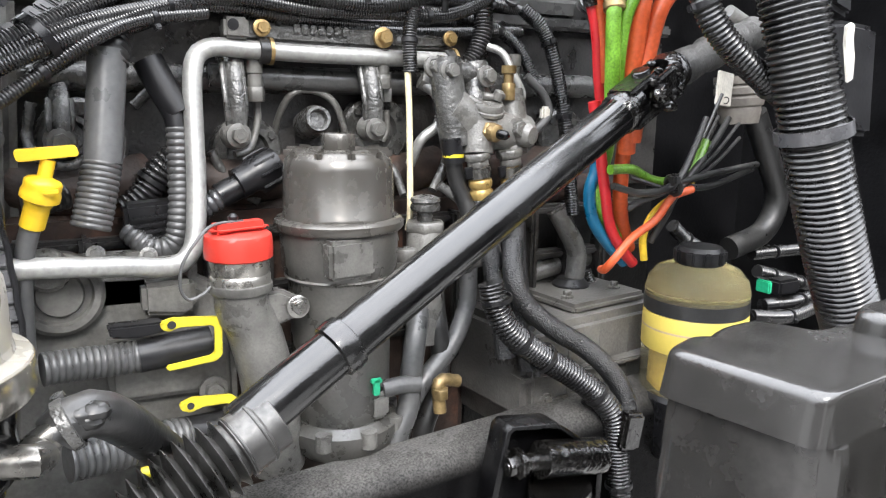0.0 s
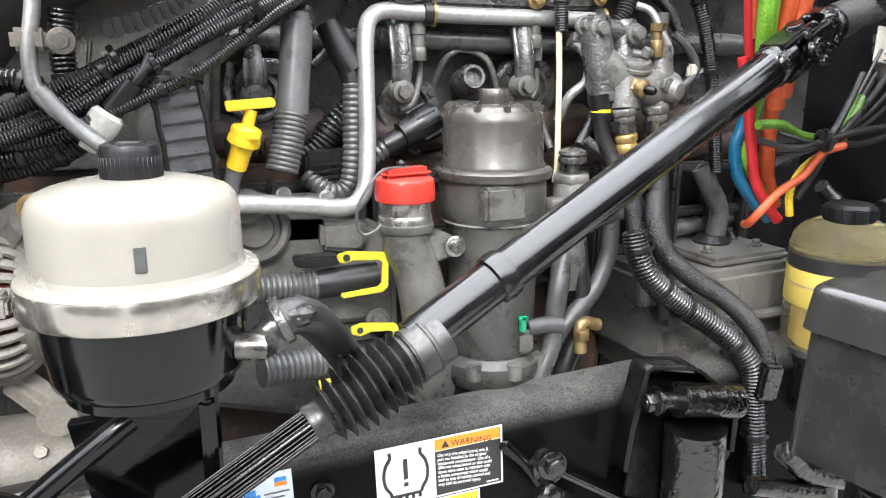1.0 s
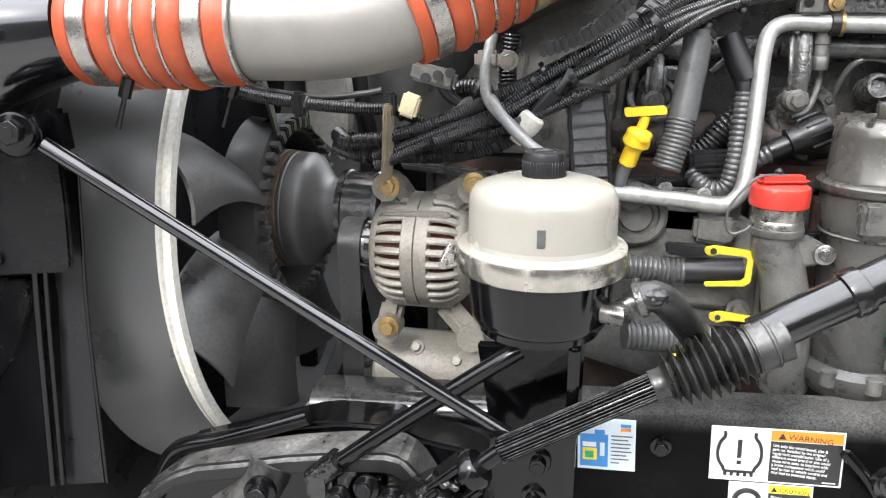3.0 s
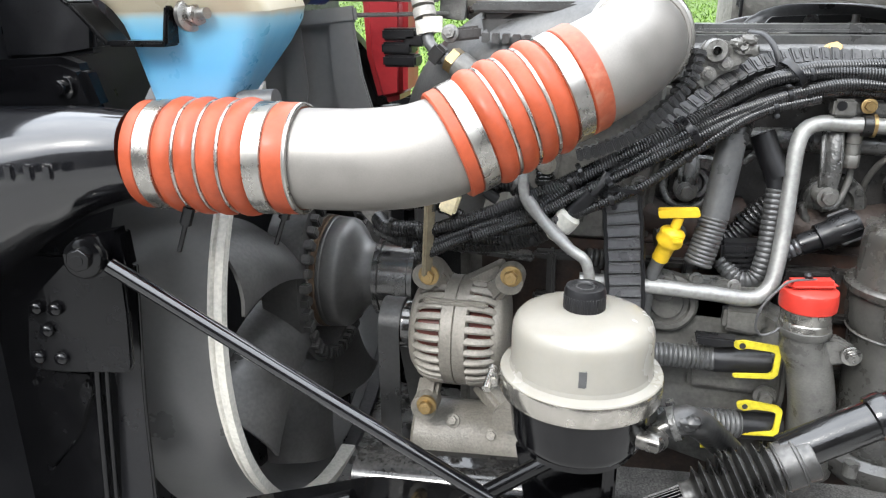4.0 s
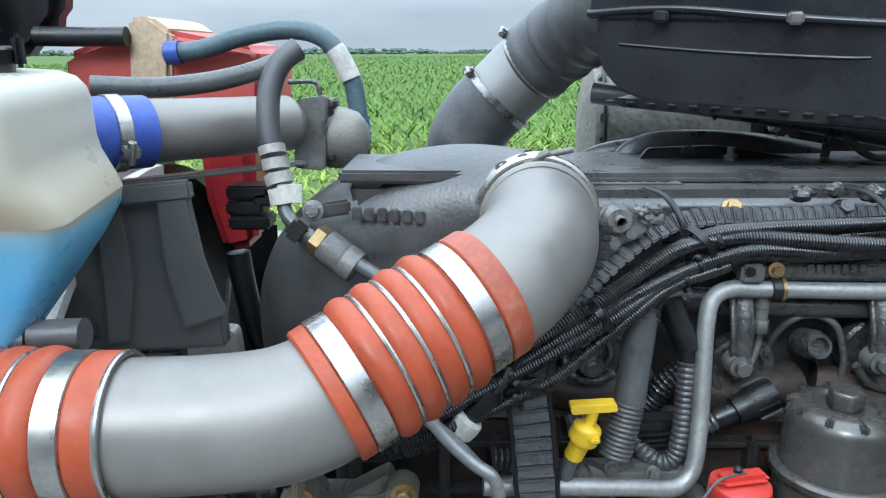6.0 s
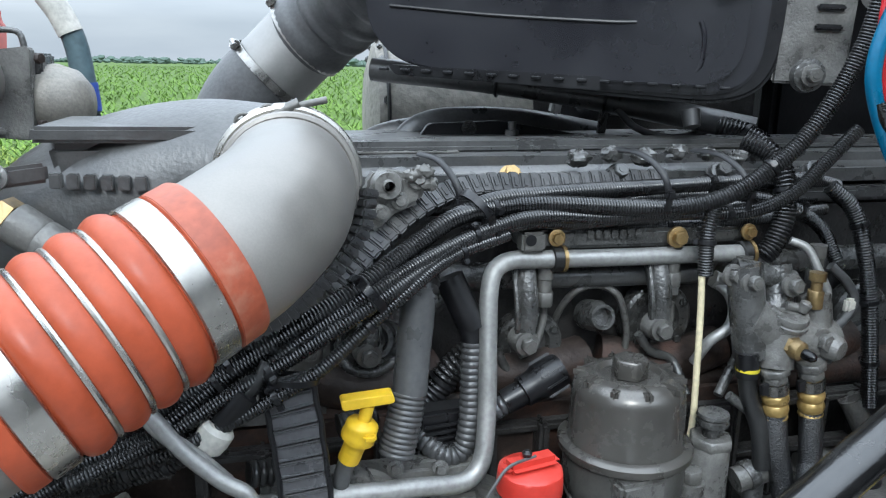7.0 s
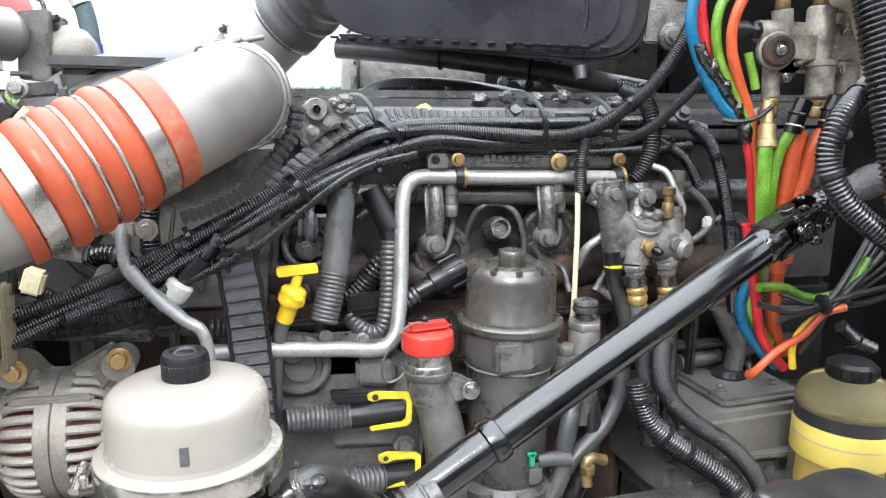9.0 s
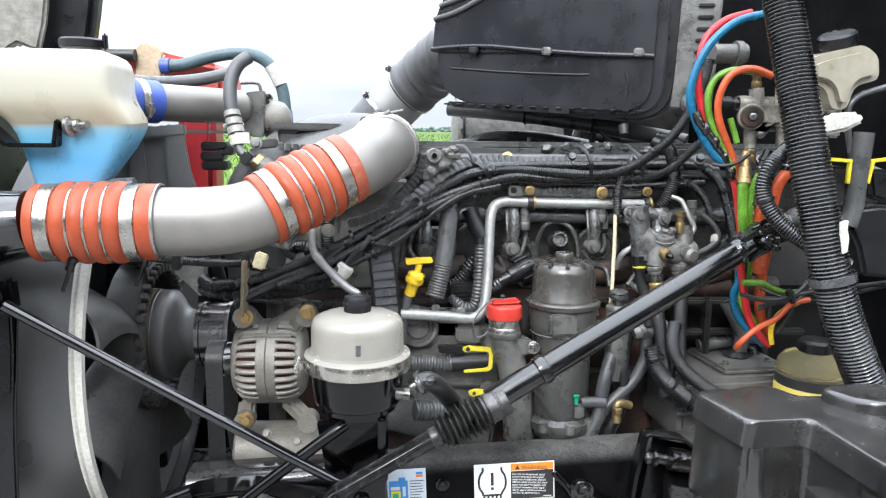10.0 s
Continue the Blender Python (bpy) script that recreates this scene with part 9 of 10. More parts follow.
part("lock_clip", plate(rounded([(0.197, 0.674, 1.209), (0.209, 0.674, 1.213), (0.247, 0.674, 1.209), (0.253, 0.674, 1.204), (0.252, 0.674, 1.172), (0.247, 0.674, 1.166), (0.200, 0.674, 1.162), (0.200, 0.674, 1.166), (0.242, 0.674, 1.171), (0.245, 0.674, 1.175), (0.246, 0.674, 1.198), (0.243, 0.674, 1.201), (0.219, 0.674, 1.202), (0.207, 0.674, 1.198), (0.198, 0.674, 1.202)], 0.002, 2), 0.006, 0.001), YELLOW_CLIP, plug2, "yellow locking clip")
part("clip_hole", lathe([(0.0, 0.0), (0.0035, 0.0), (0.0035, 0.001)], 14, aim((0.207, 0.673, 1.206), (0, -1, 0))), STICKER_BLACK, plug2)
part("lower_clip", pipe([(0.157, 0.660, 1.153), (0.182, 0.660, 1.155)], 0.006, 10), YELLOW_CLIP, plug2)

# ---- thin silver air-conditioning line and sensor near the reservoir ----
ac = thing("refrigerant_line", "thin bright refrigerant line bent behind the reservoir", "tube", (-0.07, 0.64, 1.48))
part("upper_tube", pipe([(-0.019, 0.645, 1.408), (-0.040, 0.648, 1.430), (-0.067, 0.652, 1.454), (-0.080, 0.655, 1.473), (-0.082, 0.660, 1.504), (-0.076, 0.665, 1.538), (-0.072, 0.670, 1.578)], 0.0068, 16), GALV, ac)
part("tube", pipe([(-0.076, 0.653, 1.470), (-0.051, 0.645, 1.439), (-0.022, 0.635, 1.415), (-0.002, 0.630, 1.402), (0.005, 0.630, 1.369), (0.006, 0.630, 1.309)], 0.0068, 16), GALV, ac)
part("collar", block(0.030, 0.016, 0.020, 0.004, Matrix.Translation(Vector((-0.081, 0.665, 1.513)))), ALU_CAST, ac)
bolt(ac, (-0.055, 0.655, 1.512), (0, -1, 0), 0.008, ALU_CAST)
sens = thing("pressure_sensor", "white and black pressure sensor on a short lead", "sensor", (-0.03, 0.67, 1.44))
part("white_collar", join(lathe([(0.009, -0.016), (0.014, -0.012), (0.0155, -0.004), (0.0155, 0.006), (0.012, 0.010)], 20, aim((-0.029, 0.668, 1.441), (0.55, 0, 0.8))), lathe([(0.0085, -0.03), (0.009, -0.014)], 14, aim((-0.029, 0.668, 1.441), (0.55, 0, 0.8)))), OFF_WHITE, sens, "off-white sensor collar")
part("plug", pipe([(-0.022, 0.668, 1.450), (-0.011, 0.668, 1.463), (0.000, 0.668, 1.475)], 0.010, 14), BLACK_PLASTIC, sens)
part("lead", pipe([(0.000, 0.668, 1.475), (0.008, 0.668, 1.484), (0.016, 0.675, 1.501)], 0.0045, 10), RUBBER, sens)

# ---- front harness over the alternator ----
DUSTY_CONDUIT = material("dusty_conduit_plastic", (0.085, 0.083, 0.079), 0.40, spec=0.5, bump=0.02, dust=0.5, vary=0.25)
FRONT_CONDUIT = material("grimy_conduit_plastic", (0.020, 0.0195, 0.019), 0.34, spec=0.5, bump=0.02, dust=0.35, vary=0.3)
fh = loom("front_loom", [(-0.409, 0.660, 1.475), (-0.370, 0.660, 1.466), (-0.307, 0.660, 1.458), (-0.239, 0.665, 1.453), (-0.199, 0.668, 1.452), (-0.172, 0.670, 1.442), (-0.145, 0.670, 1.429), (-0.104, 0.670, 1.423), (-0.064, 0.670, 1.430), (-0.031, 0.672, 1.449), (0.014, 0.680, 1.484)], 0.0080, "dusty corrugated loom above the alternator", 0.0044)
fh.children[0].data.materials[0] = DUSTY_CONDUIT
part("cable", pipe([(-0.417, 0.670, 1.481), (-0.353, 0.670, 1.471), (-0.290, 0.670, 1.465), (-0.233, 0.670, 1.471), (-0.212, 0.670, 1.475)], 0.0042, 10), RUBBER, fh)
for p in [(-0.314, 0.650, 1.459), (-0.198, 0.655, 1.459)]:
    part("clip", block(0.014, 0.018, 0.030, 0.003, Matrix.Translation(Vector(p))), BLACK_PLASTIC, fh)
part("yellow_plug", block(0.022, 0.016, 0.028, 0.003, pose(*(-0.173, 0.655, 1.459), 0, 20, 0)), CREAM_LINE, fh, "cream plug block")
loom("front_loom", [(-0.290, 0.720, 1.412), (-0.269, 0.700, 1.406), (-0.222, 0.690, 1.409), (-0.163, 0.685, 1.407), (-0.106, 0.680, 1.410), (-0.065, 0.680, 1.425)], 0.0115, "black corrugated loom above the alternator", 0.005)
loom("front_loom", [(-0.295, 0.730, 1.395), (-0.258, 0.710, 1.389), (-0.196, 0.700, 1.391), (-0.122, 0.690, 1.396), (-0.066, 0.685, 1.413), (-0.039, 0.685, 1.432)], 0.0115, "black corrugated loom above the alternator", 0.005)
loom("front_loom", [(-0.130, 0.700, 1.467), (-0.115, 0.695, 1.477), (-0.093, 0.690, 1.477), (-0.083, 0.690, 1.464), (-0.090, 0.690, 1.444)], 0.012, "short curled loom by the pipe", 0.006)
loom("front_loom", [(-0.057, 0.700, 1.541), (-0.061, 0.700, 1.503), (-0.057, 0.700, 1.464), (-0.047, 0.700, 1.423)], 0.012, "upright loom behind the refrigerant line", 0.006)
for ob in [o for o in bpy.data.objects if o.name.startswith("front_loom") and o is not fh]:
    ob.children[0].data.materials[0] = FRONT_CONDUIT
bw = thing("ground_bracket", "dark bracket bar in front of the block", "bracket", (-0.1, 0.8, 1.42))
part("bar", bar((-0.213, 0.760, 1.368), (-0.079, 0.780, 1.351), 0.03, 0.01, 0.003), CAST_DARK, bw)
for p in [(-0.304, 0.470, 1.502), (-0.388, 0.420, 1.505)]:
    pin = thing("hanging_pin", "short black pin hanging under the pipe clamp", "pin", p, "hanging pins")
    part("pin", join(pipe([p, (p[0] - 0.018, p[1], p[2] - 0.048)], 0.0026, 10), pipe([p, (p[0] - 0.007, p[1], p[2] - 0.018)], 0.0062, 12)), BLACK_GLOSS, pin)

# ---- hoses beside the red tank ----
def hose_of(points, r, mat, label, name="coolant_hose"):
    ob = thing(name, label, "hose", points[len(points) // 2], "coolant hoses" if name == "coolant_hose" else "")
    part("hose", pipe(points, r, 18), mat, ob)
    return ob
hose_of([(-0.470, 0.860, 1.776), (-0.401, 0.880, 1.773), (-0.339, 0.900, 1.779), (-0.293, 0.920, 1.790), (-0.261, 0.930, 1.802)], 0.0125, GREY_HOSE, "dark grey coolant hose from the tank")
bg = hose_of([(-0.432, 1.000, 1.813), (-0.385, 1.000, 1.817), (-0.330, 1.000, 1.833), (-0.276, 1.000, 1.842), (-0.231, 1.000, 1.838), (-0.201, 1.000, 1.816), (-0.180, 1.000, 1.773), (-0.173, 1.000, 1.717), (-0.171, 1.000, 1.690)], 0.0128, BLUE_GREY_HOSE, "blue grey coolant hose arching over the tank")
part("label_band", pipe([(-0.203, 0.998, 1.818), (-0.191, 0.998, 1.799), (-0.182, 0.998, 1.778)], 0.0140, 18), TAPE_WHITE, bg, "white printed hose band")
part("blue_collar", pipe([(-0.173, 1.000, 1.724), (-0.171, 1.000, 1.692)], 0.0138, 18), BLUE_HOSE, bg)
part("lower_union", join(pipe([(-0.172, 1.000, 1.692), (-0.169, 1.000, 1.664)], 0.012, 16), block(0.06, 0.03, 0.014, 0.003, Matrix.Translation(Vector((-0.167, 1.000, 1.667))))), GREY_HOSE, bg)
part("blue_end", pipe([(-0.429, 0.998, 1.813), (-0.411, 0.998, 1.814)], 0.0158, 18), BLUE_HOSE, bg)
hose_of([(-0.605, 1.000, 1.836), (-0.554, 1.000, 1.835), (-0.482, 1.000, 1.835)], 0.013, RUBBER, "short black hose on the red tank")
WOVEN_GREY = material("woven_grey_cover", (0.045, 0.046, 0.048), 0.42, bump=0.35, fine=900.0, dust=0.15, spec=0.8)
br = hose_of([(-0.210, 0.800, 1.817), (-0.228, 0.790, 1.802), (-0.239, 0.780, 1.774), (-0.240, 0.770, 1.743), (-0.237, 0.765, 1.719)], 0.0125, WOVEN_GREY, "woven grey hose with crimped steel end", "braided_hose")
for a, b in (((-0.237, 0.765, 1.716), (-0.235, 0.762, 1.707)), ((-0.233, 0.760, 1.703), (-0.231, 0.757, 1.692)), ((-0.230, 0.755, 1.688), (-0.227, 0.752, 1.677))):
    part("crimp", pipe([a, b], 0.0148, 20), CLUTCH_PALE, br)
part("white_tape", join(pipe([(-0.227, 0.750, 1.674), (-0.224, 0.748, 1.657)], 0.0135, 16), block(0.026, 0.002, 0.02, 0.0005, Matrix.Translation(Vector((-0.215, 0.742, 1.669))))), TAPE_WHITE, br, "white tape flag")
part("steel_tube", pipe([(-0.224, 0.748, 1.659), (-0.218, 0.740, 1.644), (-0.200, 0.730, 1.630), (-0.176, 0.715, 1.620), (-0.138, 0.690, 1.606), (-0.109, 0.672, 1.594)], 0.0078, 14), GREY_HOSE, br)
part("clip", block(0.020, 0.022, 0.024, 0.004, pose(*(-0.205, 0.728, 1.633), 0, 40, 0)), RUBBER, br)
part("coupling_nut", lathe([(0.012, -0.034), (0.0165, -0.033), (0.0165, -0.022), (0.012, -0.021)], 6, aim((-0.157, 0.700, 1.612), (0.8, -0.2, -0.55))), BRASS, br)
part("coupling", lathe([(0.014, -0.022), (0.0175, -0.020), (0.0175, 0.002), (0.0165, 0.004), (0.0175, 0.006), (0.0175, 0.020), (0.014, 0.022)], 24, aim((-0.157, 0.700, 1.612), (0.8, -0.2, -0.55))), ALU_GREY, br, "hexagon steel coupling")
part("small_bolt", pipe([(-0.190, 0.712, 1.622), (-0.175, 0.708, 1.613)], 0.006, 8), STEEL, br)
# plugs stacked behind, at the shroud edge
stack = thing("connector_stack", "stack of black cable connectors behind the pipe", "connectors", (-0.291, 0.860, 1.635))
for x, z, w in ((0.0, 0.0, 0.05), (-0.004, -0.019, 0.045), (0.0, -0.037, 0.05), (0.022, -0.008, 0.03)):
    part("connector", block(w, 0.04, 0.017, 0.003, Matrix.Translation(Vector((-0.290, 0.860, 1.651)) + Vector((x, 0, z)))), BLACK_PLASTIC, stack)
flap = thing("shroud_flap", "torn black rubber shroud flap", "rubber flap", (-0.412, 0.830, 1.562))
part("sheet", plate([(-0.470, 0.700, 1.664), (-0.312, 0.700, 1.676), (-0.302, 0.700, 1.606), (-0.292, 0.700, 1.570), (-0.283, 0.700, 1.548), (-0.282, 0.700, 1.512), (-0.470, 0.700, 1.500)], 0.02, 0.004), SHROUD_GREY, flap)
part("fold", plate([(-0.336, 0.688, 1.672), (-0.304, 0.688, 1.677), (-0.294, 0.688, 1.610), (-0.277, 0.688, 1.552), (-0.320, 0.688, 1.536), (-0.335, 0.688, 1.602)], 0.006, 0.002), SHROUD_GREY, flap)
part("fold", plate([(-0.400, 0.690, 1.668), (-0.372, 0.690, 1.670), (-0.366, 0.690, 1.590), (-0.380, 0.690, 1.520), (-0.404, 0.690, 1.516)], 0.006, 0.003), SHROUD_GREY, flap)
part("top_edge", bar((-0.470, 0.692, 1.667), (-0.300, 0.692, 1.683), 0.012, 0.02, 0.003), SHROUD_GREY, flap)

# ---- front end: hood, lamp bracket, pad ----
hood = thing("tilted_hood", "blue grey inner skin of the tilted hood", "hood", (-1.0, 0.9, 1.9))
part("inner_skin", plate([(-1.154, 0.950, 2.205), (-0.733, 0.950, 2.184), (-0.774, 0.950, 1.834), (-0.794, 0.950, 1.746), (-0.890, 0.950, 1.725), (-1.287, 0.950, 1.684)], 0.03, 0.01), HOOD_BLUE, hood)
part("edge_rib", plate([(-0.628, 1.000, 2.192), (-0.517, 1.000, 2.186), (-0.559, 1.000, 1.918), (-0.571, 1.000, 1.858), (-0.611, 1.000, 1.814), (-0.722, 1.000, 1.796), (-0.819, 1.000, 1.792), (-0.808, 1.000, 1.842), (-0.682, 1.000, 1.841)], 0.05, 0.015), BLACK_PLASTIC, hood)
part("pad", plate([(-0.717, 0.960, 2.186), (-0.599, 0.960, 2.180), (-0.644, 0.960, 1.893), (-0.660, 0.960, 1.835), (-0.701, 0.960, 1.851), (-0.727, 0.960, 1.834), (-0.788, 0.960, 1.853)], 0.02, 0.006), SHIELD, hood, "pale grey woven insulation pad")
lampb = thing("headlamp_bracket", "black plastic headlamp bracket lattice", "bracket", (-0.65, 0.5, 1.6))
part("frame", plate([(-0.794, 0.560, 1.763), (-0.606, 0.560, 1.772), (-0.586, 0.560, 1.751), (-0.572, 0.560, 1.689), (-0.579, 0.560, 1.643), (-0.630, 0.560, 1.635), (-0.827, 0.560, 1.627)], 0.03, 0.006), BLACK_PLASTIC, lampb)
part("lower_arm", plate([(-0.763, 0.500, 1.633), (-0.581, 0.500, 1.642), (-0.553, 0.500, 1.633), (-0.545, 0.500, 1.606), (-0.538, 0.500, 1.584), (-0.776, 0.500, 1.580)], 0.03, 0.008), BLACK_GLOSS, lampb)
for a, b in (((-0.641, 0.550, 1.726), (-0.624, 0.550, 1.742)), ((-0.632, 0.550, 1.720), (-0.611, 0.550, 1.741)), ((-0.644, 0.550, 1.728), (-0.605, 0.550, 1.727))):
    part("lattice_bar", bar(a, b, 0.004, 0.004, 0.001), ALU_GREY, lampb)
bolt(lampb, (-0.576, 0.498, 1.610), (0, -1, 0), 0.009, BLACK_GLOSS)

# ---- cowl side: fluid pot, fuse plugs, cables ----
POT_CREAM = material("aged_cream_plastic", (0.30, 0.275, 0.215), 0.34, bump=0.02, vary=0.15, sss=0.2, shade=0.06, scale=20.0)
bp = thing("brake_fluid_pot", "white plastic clutch fluid pot with a black lid", "fluid pot", (0.829, 0.620, 1.790))
part("pot", plate(rounded([(0.762, 0.600, 1.810), (0.788, 0.600, 1.820), (0.851, 0.600, 1.835), (0.878, 0.600, 1.817), (0.882, 0.600, 1.780), (0.843, 0.600, 1.770), (0.832, 0.600, 1.732), (0.807, 0.600, 1.732), (0.794, 0.600, 1.767), (0.763, 0.600, 1.773)], 0.012, 4), 0.09, 0.016, 4), POT_CREAM, bp)
part("lid", lathe([(0.028, 0), (0.03, 0.004), (0.03, 0.018), (0.026, 0.022)], 24, aim((0.826, 0.640, 1.834), (-0.3, -0.2, 1))), BLACK_PLASTIC, bp)
bp.location += Vector((-0.043, -0.070, -0.006))
rag = thing("white_tape_wrap", "torn white tape wrapped round a cable", "tape", (0.789, 0.550, 1.703))
part("wrap", plate([(0.757, 0.560, 1.695), (0.784, 0.560, 1.721), (0.827, 0.560, 1.724), (0.838, 0.560, 1.708), (0.806, 0.560, 1.692), (0.768, 0.560, 1.684)], 0.03, 0.006, 2), TAPE_WHITE, rag)
tag = thing("paper_tag", "torn white paper tag on a cable", "tag", (0.683, 0.350, 1.548))
part("tag", plate([(0.676, 0.350, 1.566), (0.684, 0.351, 1.569), (0.691, 0.353, 1.568), (0.690, 0.352, 1.556), (0.693, 0.351, 1.542), (0.691, 0.349, 1.524), (0.683, 0.348, 1.521), (0.681, 0.350, 1.538), (0.678, 0.351, 1.552)], 0.003, 0.0008), TAPE_WHITE, tag)
fz = thing("fuse_plug", "black harness plug with yellow locking frame", "plug", (0.828, 0.580, 1.599), "cowl plugs")
part("body", plate([(0.798, 0.585, 1.632), (0.832, 0.585, 1.633), (0.833, 0.585, 1.580), (0.816, 0.585, 1.551), (0.798, 0.585, 1.580)], 0.04, 0.006), BLACK_PLASTIC, fz)
part("lock", join(bar((0.789, 0.580, 1.645), (0.831, 0.580, 1.642), 0.008, 0.006, 0.001), bar((0.828, 0.580, 1.642), (0.827, 0.580, 1.604), 0.008, 0.006, 0.001), bar((0.792, 0.580, 1.643), (0.791, 0.580, 1.628), 0.008, 0.006, 0.001)), YELLOW_CLIP, fz, "yellow locking frame")
fz2 = thing("fuse_plug", "black harness plug with yellow locking frame", "plug", (0.878, 0.580, 1.600), "cowl plugs")
part("body", plate([(0.868, 0.585, 1.628), (0.908, 0.585, 1.628), (0.915, 0.585, 1.570), (0.878, 0.585, 1.580)], 0.04, 0.006), BLACK_PLASTIC, fz2)
part("lock", join(bar((0.863, 0.580, 1.642), (0.912, 0.580, 1.648), 0.008, 0.006, 0.001), bar((0.868, 0.580, 1.642), (0.862, 0.580, 1.604), 0.008, 0.006, 0.001)), YELLOW_CLIP, fz2, "yellow locking frame")
gb = thing("relay_box", "black moulded relay box at the cowl", "relay box", (1.041, 0.820, 1.466))
part("case", plate([(0.991, 0.820, 1.534), (1.057, 0.820, 1.542), (1.130, 0.820, 1.537), (1.147, 0.820, 1.388), (1.036, 0.820, 1.395), (1.018, 0.820, 1.454), (0.999, 0.820, 1.489)], 0.08, 0.008, 3), BLACK_PLASTIC, gb)
ct = hose_of([(0.829, 0.550, 1.690), (0.825, 0.550, 1.630), (0.822, 0.550, 1.564), (0.815, 0.550, 1.536)], 0.016, GREY_HOSE, "flat grey cable down the cowl", "cowl_cable")
hose_of([(0.857, 0.550, 1.763), (0.813, 0.550, 1.748), (0.797, 0.550, 1.721), (0.813, 0.560, 1.666), (0.827, 0.570, 1.638)], 0.005, GREY_HOSE, "thin looping cowl cable", "cowl_cable")
hose_of([(0.943, 0.700, 1.623), (1.004, 0.700, 1.600), (1.056, 0.680, 1.566)], 0.009, GALV, "grey metal tube at the cowl", "cowl_tube")
BOOT_GREY = material("dusty_grey_boot_rubber", (0.125, 0.113, 0.100), 0.5, bump=0.15, vary=0.3, dust=0.2)
bootp = thing("gear_lever_boot", "grey ribbed boot with printed plate on the cowl", "boot", (1.080, 0.780, 1.501))
part("boot", lathe([(0.040, 0.0), (0.040, 0.012), (0.036, 0.014), (0.040, 0.018), (0.040, 0.028), (0.036, 0.031), (0.039, 0.035), (0.037, 0.046), (0.033, 0.049), (0.034, 0.054), (0.030, 0.075)], 28, aim((1.098, 0.800, 1.541), (0.05, -0.05, -1))), BOOT_GREY, bootp)
part("plate", block(0.058, 0.004, 0.05, 0.001, pose(*(1.024, 0.765, 1.520), 0, 4, 20)), TAPE_WHITE, bootp, "white plate with ring marks")
for p in [(1.005, 0.762, 1.524), (1.026, 0.762, 1.503)]:
    part("ring_mark", torus(0.005, 0.0009, aim(p, (0.3, 1, 0)), 16, 6), STICKER_BLACK, bootp)
hose_of([(1.141, 0.800, 1.483), (1.188, 0.800, 1.407), (1.221, 0.800, 1.338), (1.193, 0.800, 1.280), (1.111, 0.800, 1.257)], 0.020, RUBBER, "dark hose bending down the firewall", "cowl_cable")
for pts in ([(1.170, 0.800, 1.242), (1.307, 0.800, 1.239), (1.442, 0.800, 1.238)], [(1.123, 0.750, 1.228), (1.245, 0.750, 1.194), (1.347, 0.750, 1.162)], [(1.106, 0.720, 1.179), (1.206, 0.720, 1.176), (1.278, 0.720, 1.198)], [(1.055, 0.700, 1.173), (1.153, 0.700, 1.160), (1.224, 0.700, 1.170)], [(0.911, 0.740, 1.321), (0.942, 0.740, 1.297), (0.974, 0.740, 1.281)]):
    loom("cowl_loom", pts, 0.011, "black corrugated loom low on the firewall", 0.0055)
tq = thing("small_plug", "small black plug with a teal seal", "plug", (1.115, 0.720, 1.212))
part("body", block(0.05, 0.03, 0.025, 0.004, Matrix.Translation(Vector((1.151, 0.720, 1.207)))), BLACK_PLASTIC, tq)
part("seal", block(0.008, 0.026, 0.02, 0.002, Matrix.Translation(Vector((1.098, 0.715, 1.213)))), GREEN_PLUG, tq, "teal rubber seal")
gp = thing("sensor_plug", "small grey sensor with a green lock pin", "sensor", (0.398, 0.660, 1.191))
part("body", block(0.024, 0.024, 0.030, 0.005, Matrix.Translation(Vector((0.398, 0.660, 1.175)))), CAST_GREY, gp)
part("green_pin", join(block(0.007, 0.006, 0.018, 0.001, Matrix.Translation(Vector((0.392, 0.645, 1.201)))), block(0.012, 0.006, 0.005, 0.001, Matrix.Translation(Vector((0.392, 0.645, 1.208))))), GREEN_PLUG, gp, "green lock pin")
part("lead", pipe([(0.405, 0.660, 1.190), (0.429, 0.660, 1.191), (0.450, 0.660, 1.188)], 0.010, 14), GREY_HOSE, gp)

def drawn_in(ob, point, share):
    """Sets a thing nearer to a point, at the size that goes with it."""
    ob.location = Vector(point) + (ob.location - Vector(point)) * share
    ob.scale = (share, share, share)
for ob, share in ((gb, 0.724), (fz, 0.872), (fz2, 0.872), (ct, 0.90), (rag, 0.90)):
    drawn_in(ob, (0.060, -0.627, 1.686), share)
# ---- far side of the engine: tubes and brackets between cover and air cleaner ----
back = thing("far_side_casting", "dark far side casting behind the valve cover", "casting", (0.7, 1.4, 1.5))
part("wall", span((0.484, 1.46, 0.9), (1.05, 1.52, 1.90), 0.02), DEEP_IRON, back)
part("ledge", span((0.50, 1.26, 1.50), (0.98, 1.47, 1.60), 0.02), DEEP_IRON, back)
can = thing("breather_stub", "black round breather stub with an open end", "breather", (0.595, 1.423, 1.666))
part("stub", lathe([(0.014, -0.004), (0.026, -0.004), (0.028, 0.0), (0.028, 0.10), (0.014, 0.10)], 28, aim((0.590, 1.40, 1.662), (0.85, 0.5, 0.08))), BLACK_PLASTIC, can)
part("cross_tube", pipe([(0.62, 1.44, 1.664), (0.70, 1.45, 1.672), (0.76, 1.46, 1.668)], 0.014, 16), CAST_GREY, can)
part("silver_stay", bar((0.575, 1.37, 1.66), (0.570, 1.37, 1.60), 0.014, 0.006, 0.002), GALV, can, "bright steel stay")
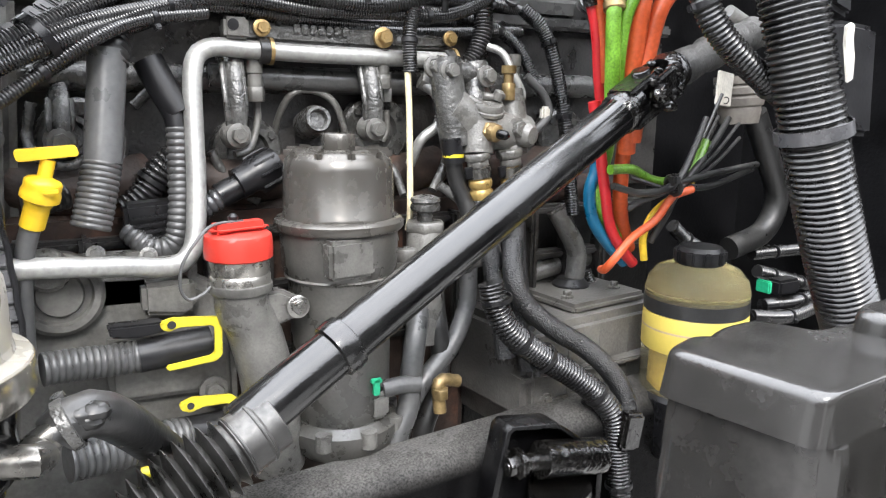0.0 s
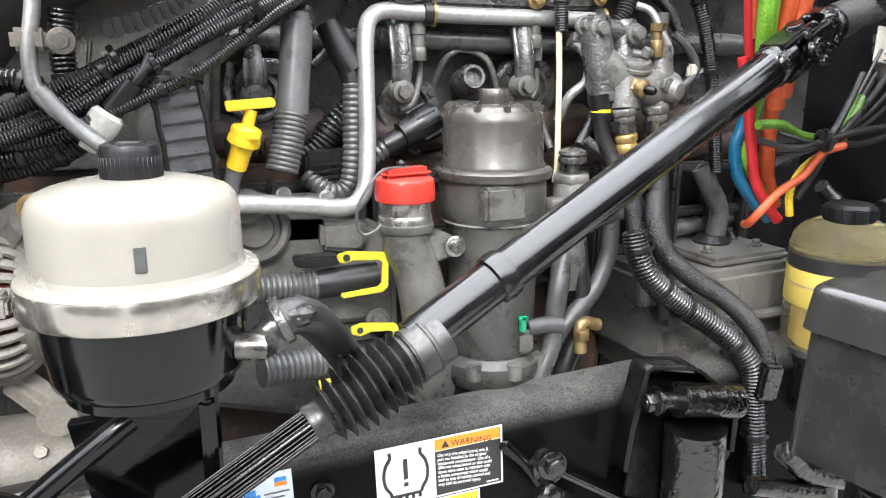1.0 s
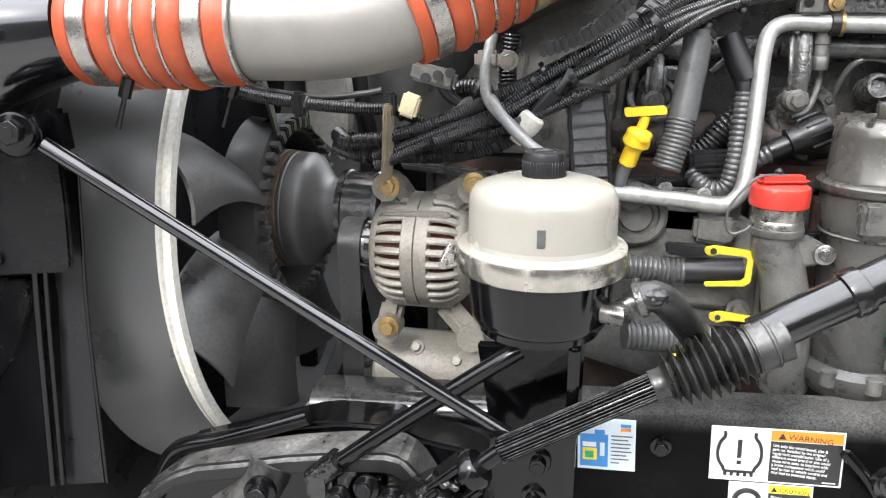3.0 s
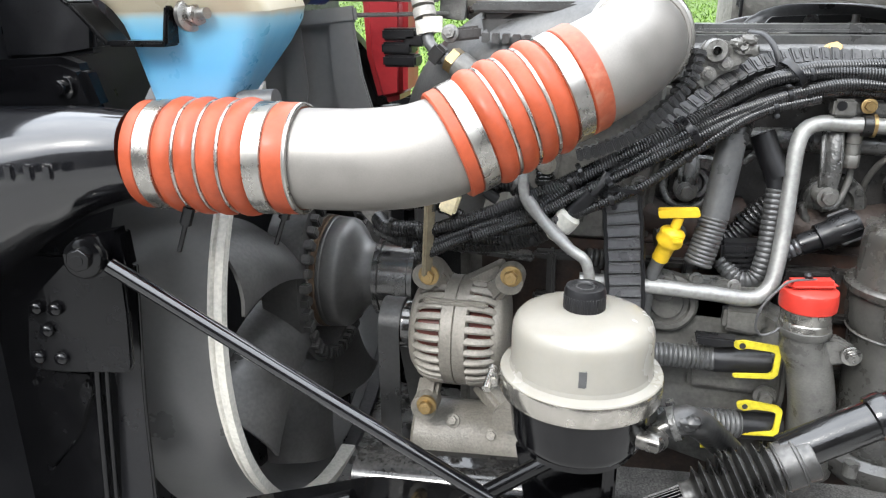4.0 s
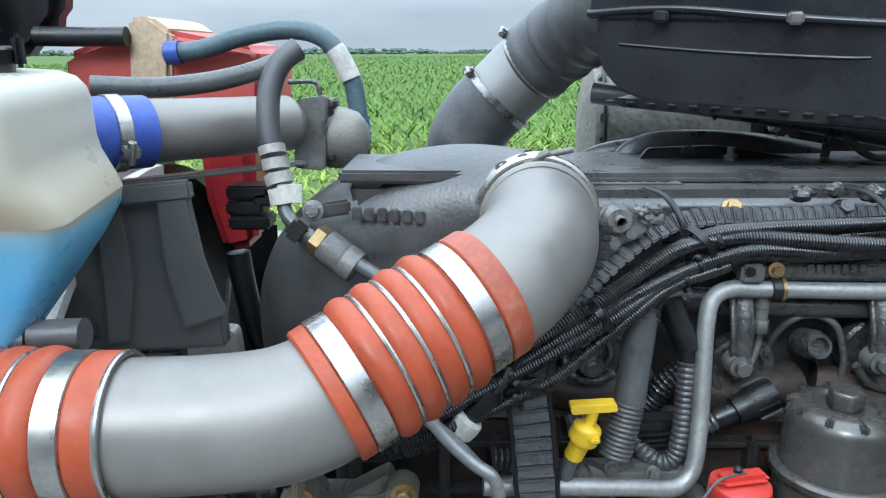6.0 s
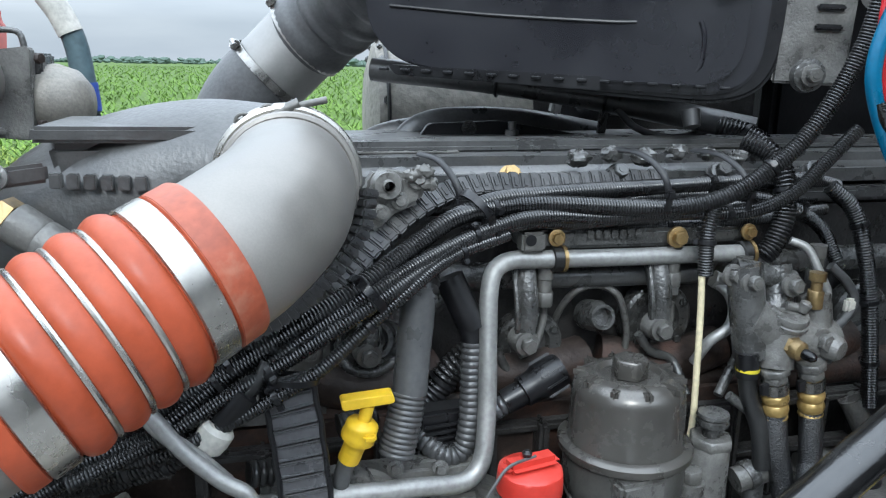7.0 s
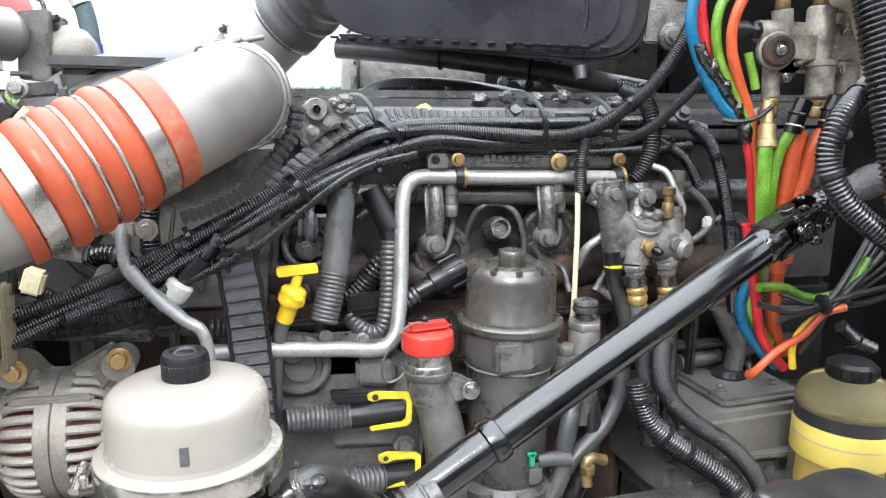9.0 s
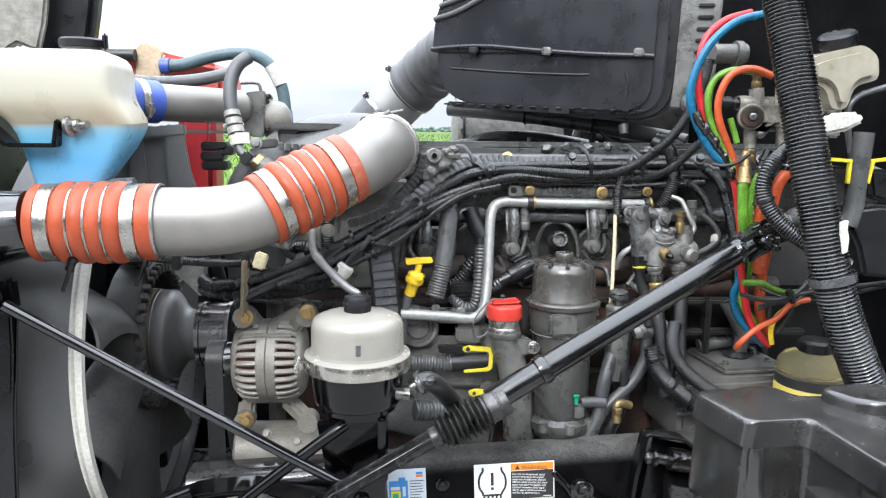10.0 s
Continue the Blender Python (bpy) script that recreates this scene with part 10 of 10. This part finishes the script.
part("silver_stay", pipe([(0.605, 1.37, 1.64), (0.615, 1.37, 1.61), (0.628, 1.37, 1.585)], 0.0045, 10), GALV, can)
part("silver_fitting", block(0.020, 0.02, 0.030, 0.004, pose(0.555, 1.38, 1.68, 0, 12, 0)), GALV, can)
tubeb = thing("long_breather_tube", "dark breather tube sloping under the air cleaner", "tube", (0.5, 1.2, 1.7))
part("tube", pipe([(0.20, 1.30, 1.742), (0.36, 1.22, 1.728), (0.52, 1.14, 1.705), (0.66, 1.06, 1.678), (0.72, 1.02, 1.665)], 0.019, 20), GREY_HOSE, tubeb)
for k, q in enumerate(((0.385, 1.205, 1.725), (0.535, 1.13, 1.703))):
    part("tie", torus(0.0205, 0.0028, aim(q, (0.85, -0.45, -0.12)), 24), BLACK_PLASTIC, tubeb)
part("hanger", bar((0.535, 1.13, 1.700), (0.530, 1.14, 1.60), 0.02, 0.005, 0.002), CAST_DARK, tubeb)
loomb = thing("looped_cable", "grey cable sagging under the air cleaner", "cable", (0.60, 1.08, 1.66))
part("cable", pipe([(0.545, 1.11, 1.690), (0.575, 1.10, 1.662), (0.62, 1.08, 1.650), (0.665, 1.06, 1.660), (0.690, 1.05, 1.685)], 0.0055, 12), GREY_HOSE, loomb)
loom("wiring_loom", [(0.640, 0.985, 1.672), (0.662, 0.955, 1.664), (0.680, 0.92, 1.640), (0.688, 0.90, 1.60), (0.690, 0.885, 1.54), (0.690, 0.87, 1.50)], 0.0165, "thick black corrugated loom bending over the cover", 0.0065, 18)
lip = thing("cover_edge_bracket", "dark stamped bracket with a hole on the cover edge", "bracket", (0.3, 1.15, 1.67))
part("plate", plate(rounded([(0.235, 1.12, 1.640), (0.255, 1.12, 1.668), (0.36, 1.12, 1.672), (0.40, 1.12, 1.666), (0.50, 1.12, 1.650), (0.50, 1.12, 1.640)], 0.006, 3), 0.012, 0.002), BLACK_PLASTIC, lip)
part("hole", lathe([(0.0, 0.0), (0.012, 0.0), (0.012, 0.003), (0.0, 0.003)], 16, aim((0.315, 1.1195, 1.661), (0, -1, 0))), GREASE, lip)
part("stud", lathe([(0.010, 0.0), (0.010, 0.008), (0.006, 0.009), (0.006, 0.02)], 14, Matrix.Translation((0.375, 1.10, 1.652))), CAST_GREY, lip)
hooks = thing("hose_on_cover", "grey moulded hose lying behind the valve cover", "hose", (0.25, 1.2, 1.67))
part("hose", pipe([(0.16, 1.26, 1.60), (0.20, 1.255, 1.635), (0.27, 1.25, 1.650), (0.36, 1.245, 1.652), (0.45, 1.24, 1.640), (0.52, 1.235, 1.61)], 0.020, 20), GREY_HOSE, hooks)
for x in (0.30, 0.345):
    part("ring", torus(0.021, 0.0022, aim((x, 1.247, 1.651), (1, 0, 0)), 24), BLACK_PLASTIC, hooks)
# clips and ties on the cover looms
for x, y, z in ((0.20, 0.79, 1.63), (0.42, 0.775, 1.635), (0.52, 0.78, 1.632)):
    tie = thing("loom_tie", "flat black tie strap over the looms", "cable tie", (x, y, z), "loom ties")
    part("strap", pipe([(x - 0.018, y + 0.05, z + 0.028), (x - 0.006, y + 0.012, z + 0.026), (x + 0.004, y - 0.018, z + 0.010), (x + 0.010, y - 0.026, z - 0.012), (x + 0.012, y - 0.022, z - 0.030)], 0.0035, 8, None, 0.4), BLACK_PLASTIC, tie)
    part("buckle", block(0.010, 0.008, 0.010, 0.002, Matrix.Translation((x + 0.010, y - 0.028, z - 0.012))), BLACK_PLASTIC, tie)
g = random.Random(21)
for k in range(6):
    p = Vector((0.36 + 0.04 * k, 0.826, 1.655 + g.uniform(-0.004, 0.004)))
    oily = thing("oily_fitting", "oil-wet black fitting on the cover edge", "fitting", p, "oily fittings")
    part("body", lump(p, g.uniform(0.008, 0.013), 90 + k, (1.2, 1, 0.8), 0.25), CAST_DARK, oily)
# front of engine: lines below the charge pipe
four = thing("four_way_connector", "pale four-hole cable connector on the front loom", "connector", (-0.144, 0.660, 1.494))
part("shell", block(0.055, 0.02, 0.022, 0.004, pose(*(-0.144, 0.660, 1.494), 0, 14, 0)), ALU_GREY, four)
for k in range(3):
    part("socket", lathe([(0.0, 0.0), (0.006, 0.0), (0.006, 0.003)], 12, aim(Vector((-0.152, 0.648, 1.492)) + Vector((0.015 * k, 0, 0.003 * k)), (0, -1, 0))), STICKER_BLACK, four)
part("tail", pipe([(-0.138, 0.660, 1.488), (-0.129, 0.665, 1.472), (-0.117, 0.670, 1.462)], 0.007, 10), BLACK_PLASTIC, four)
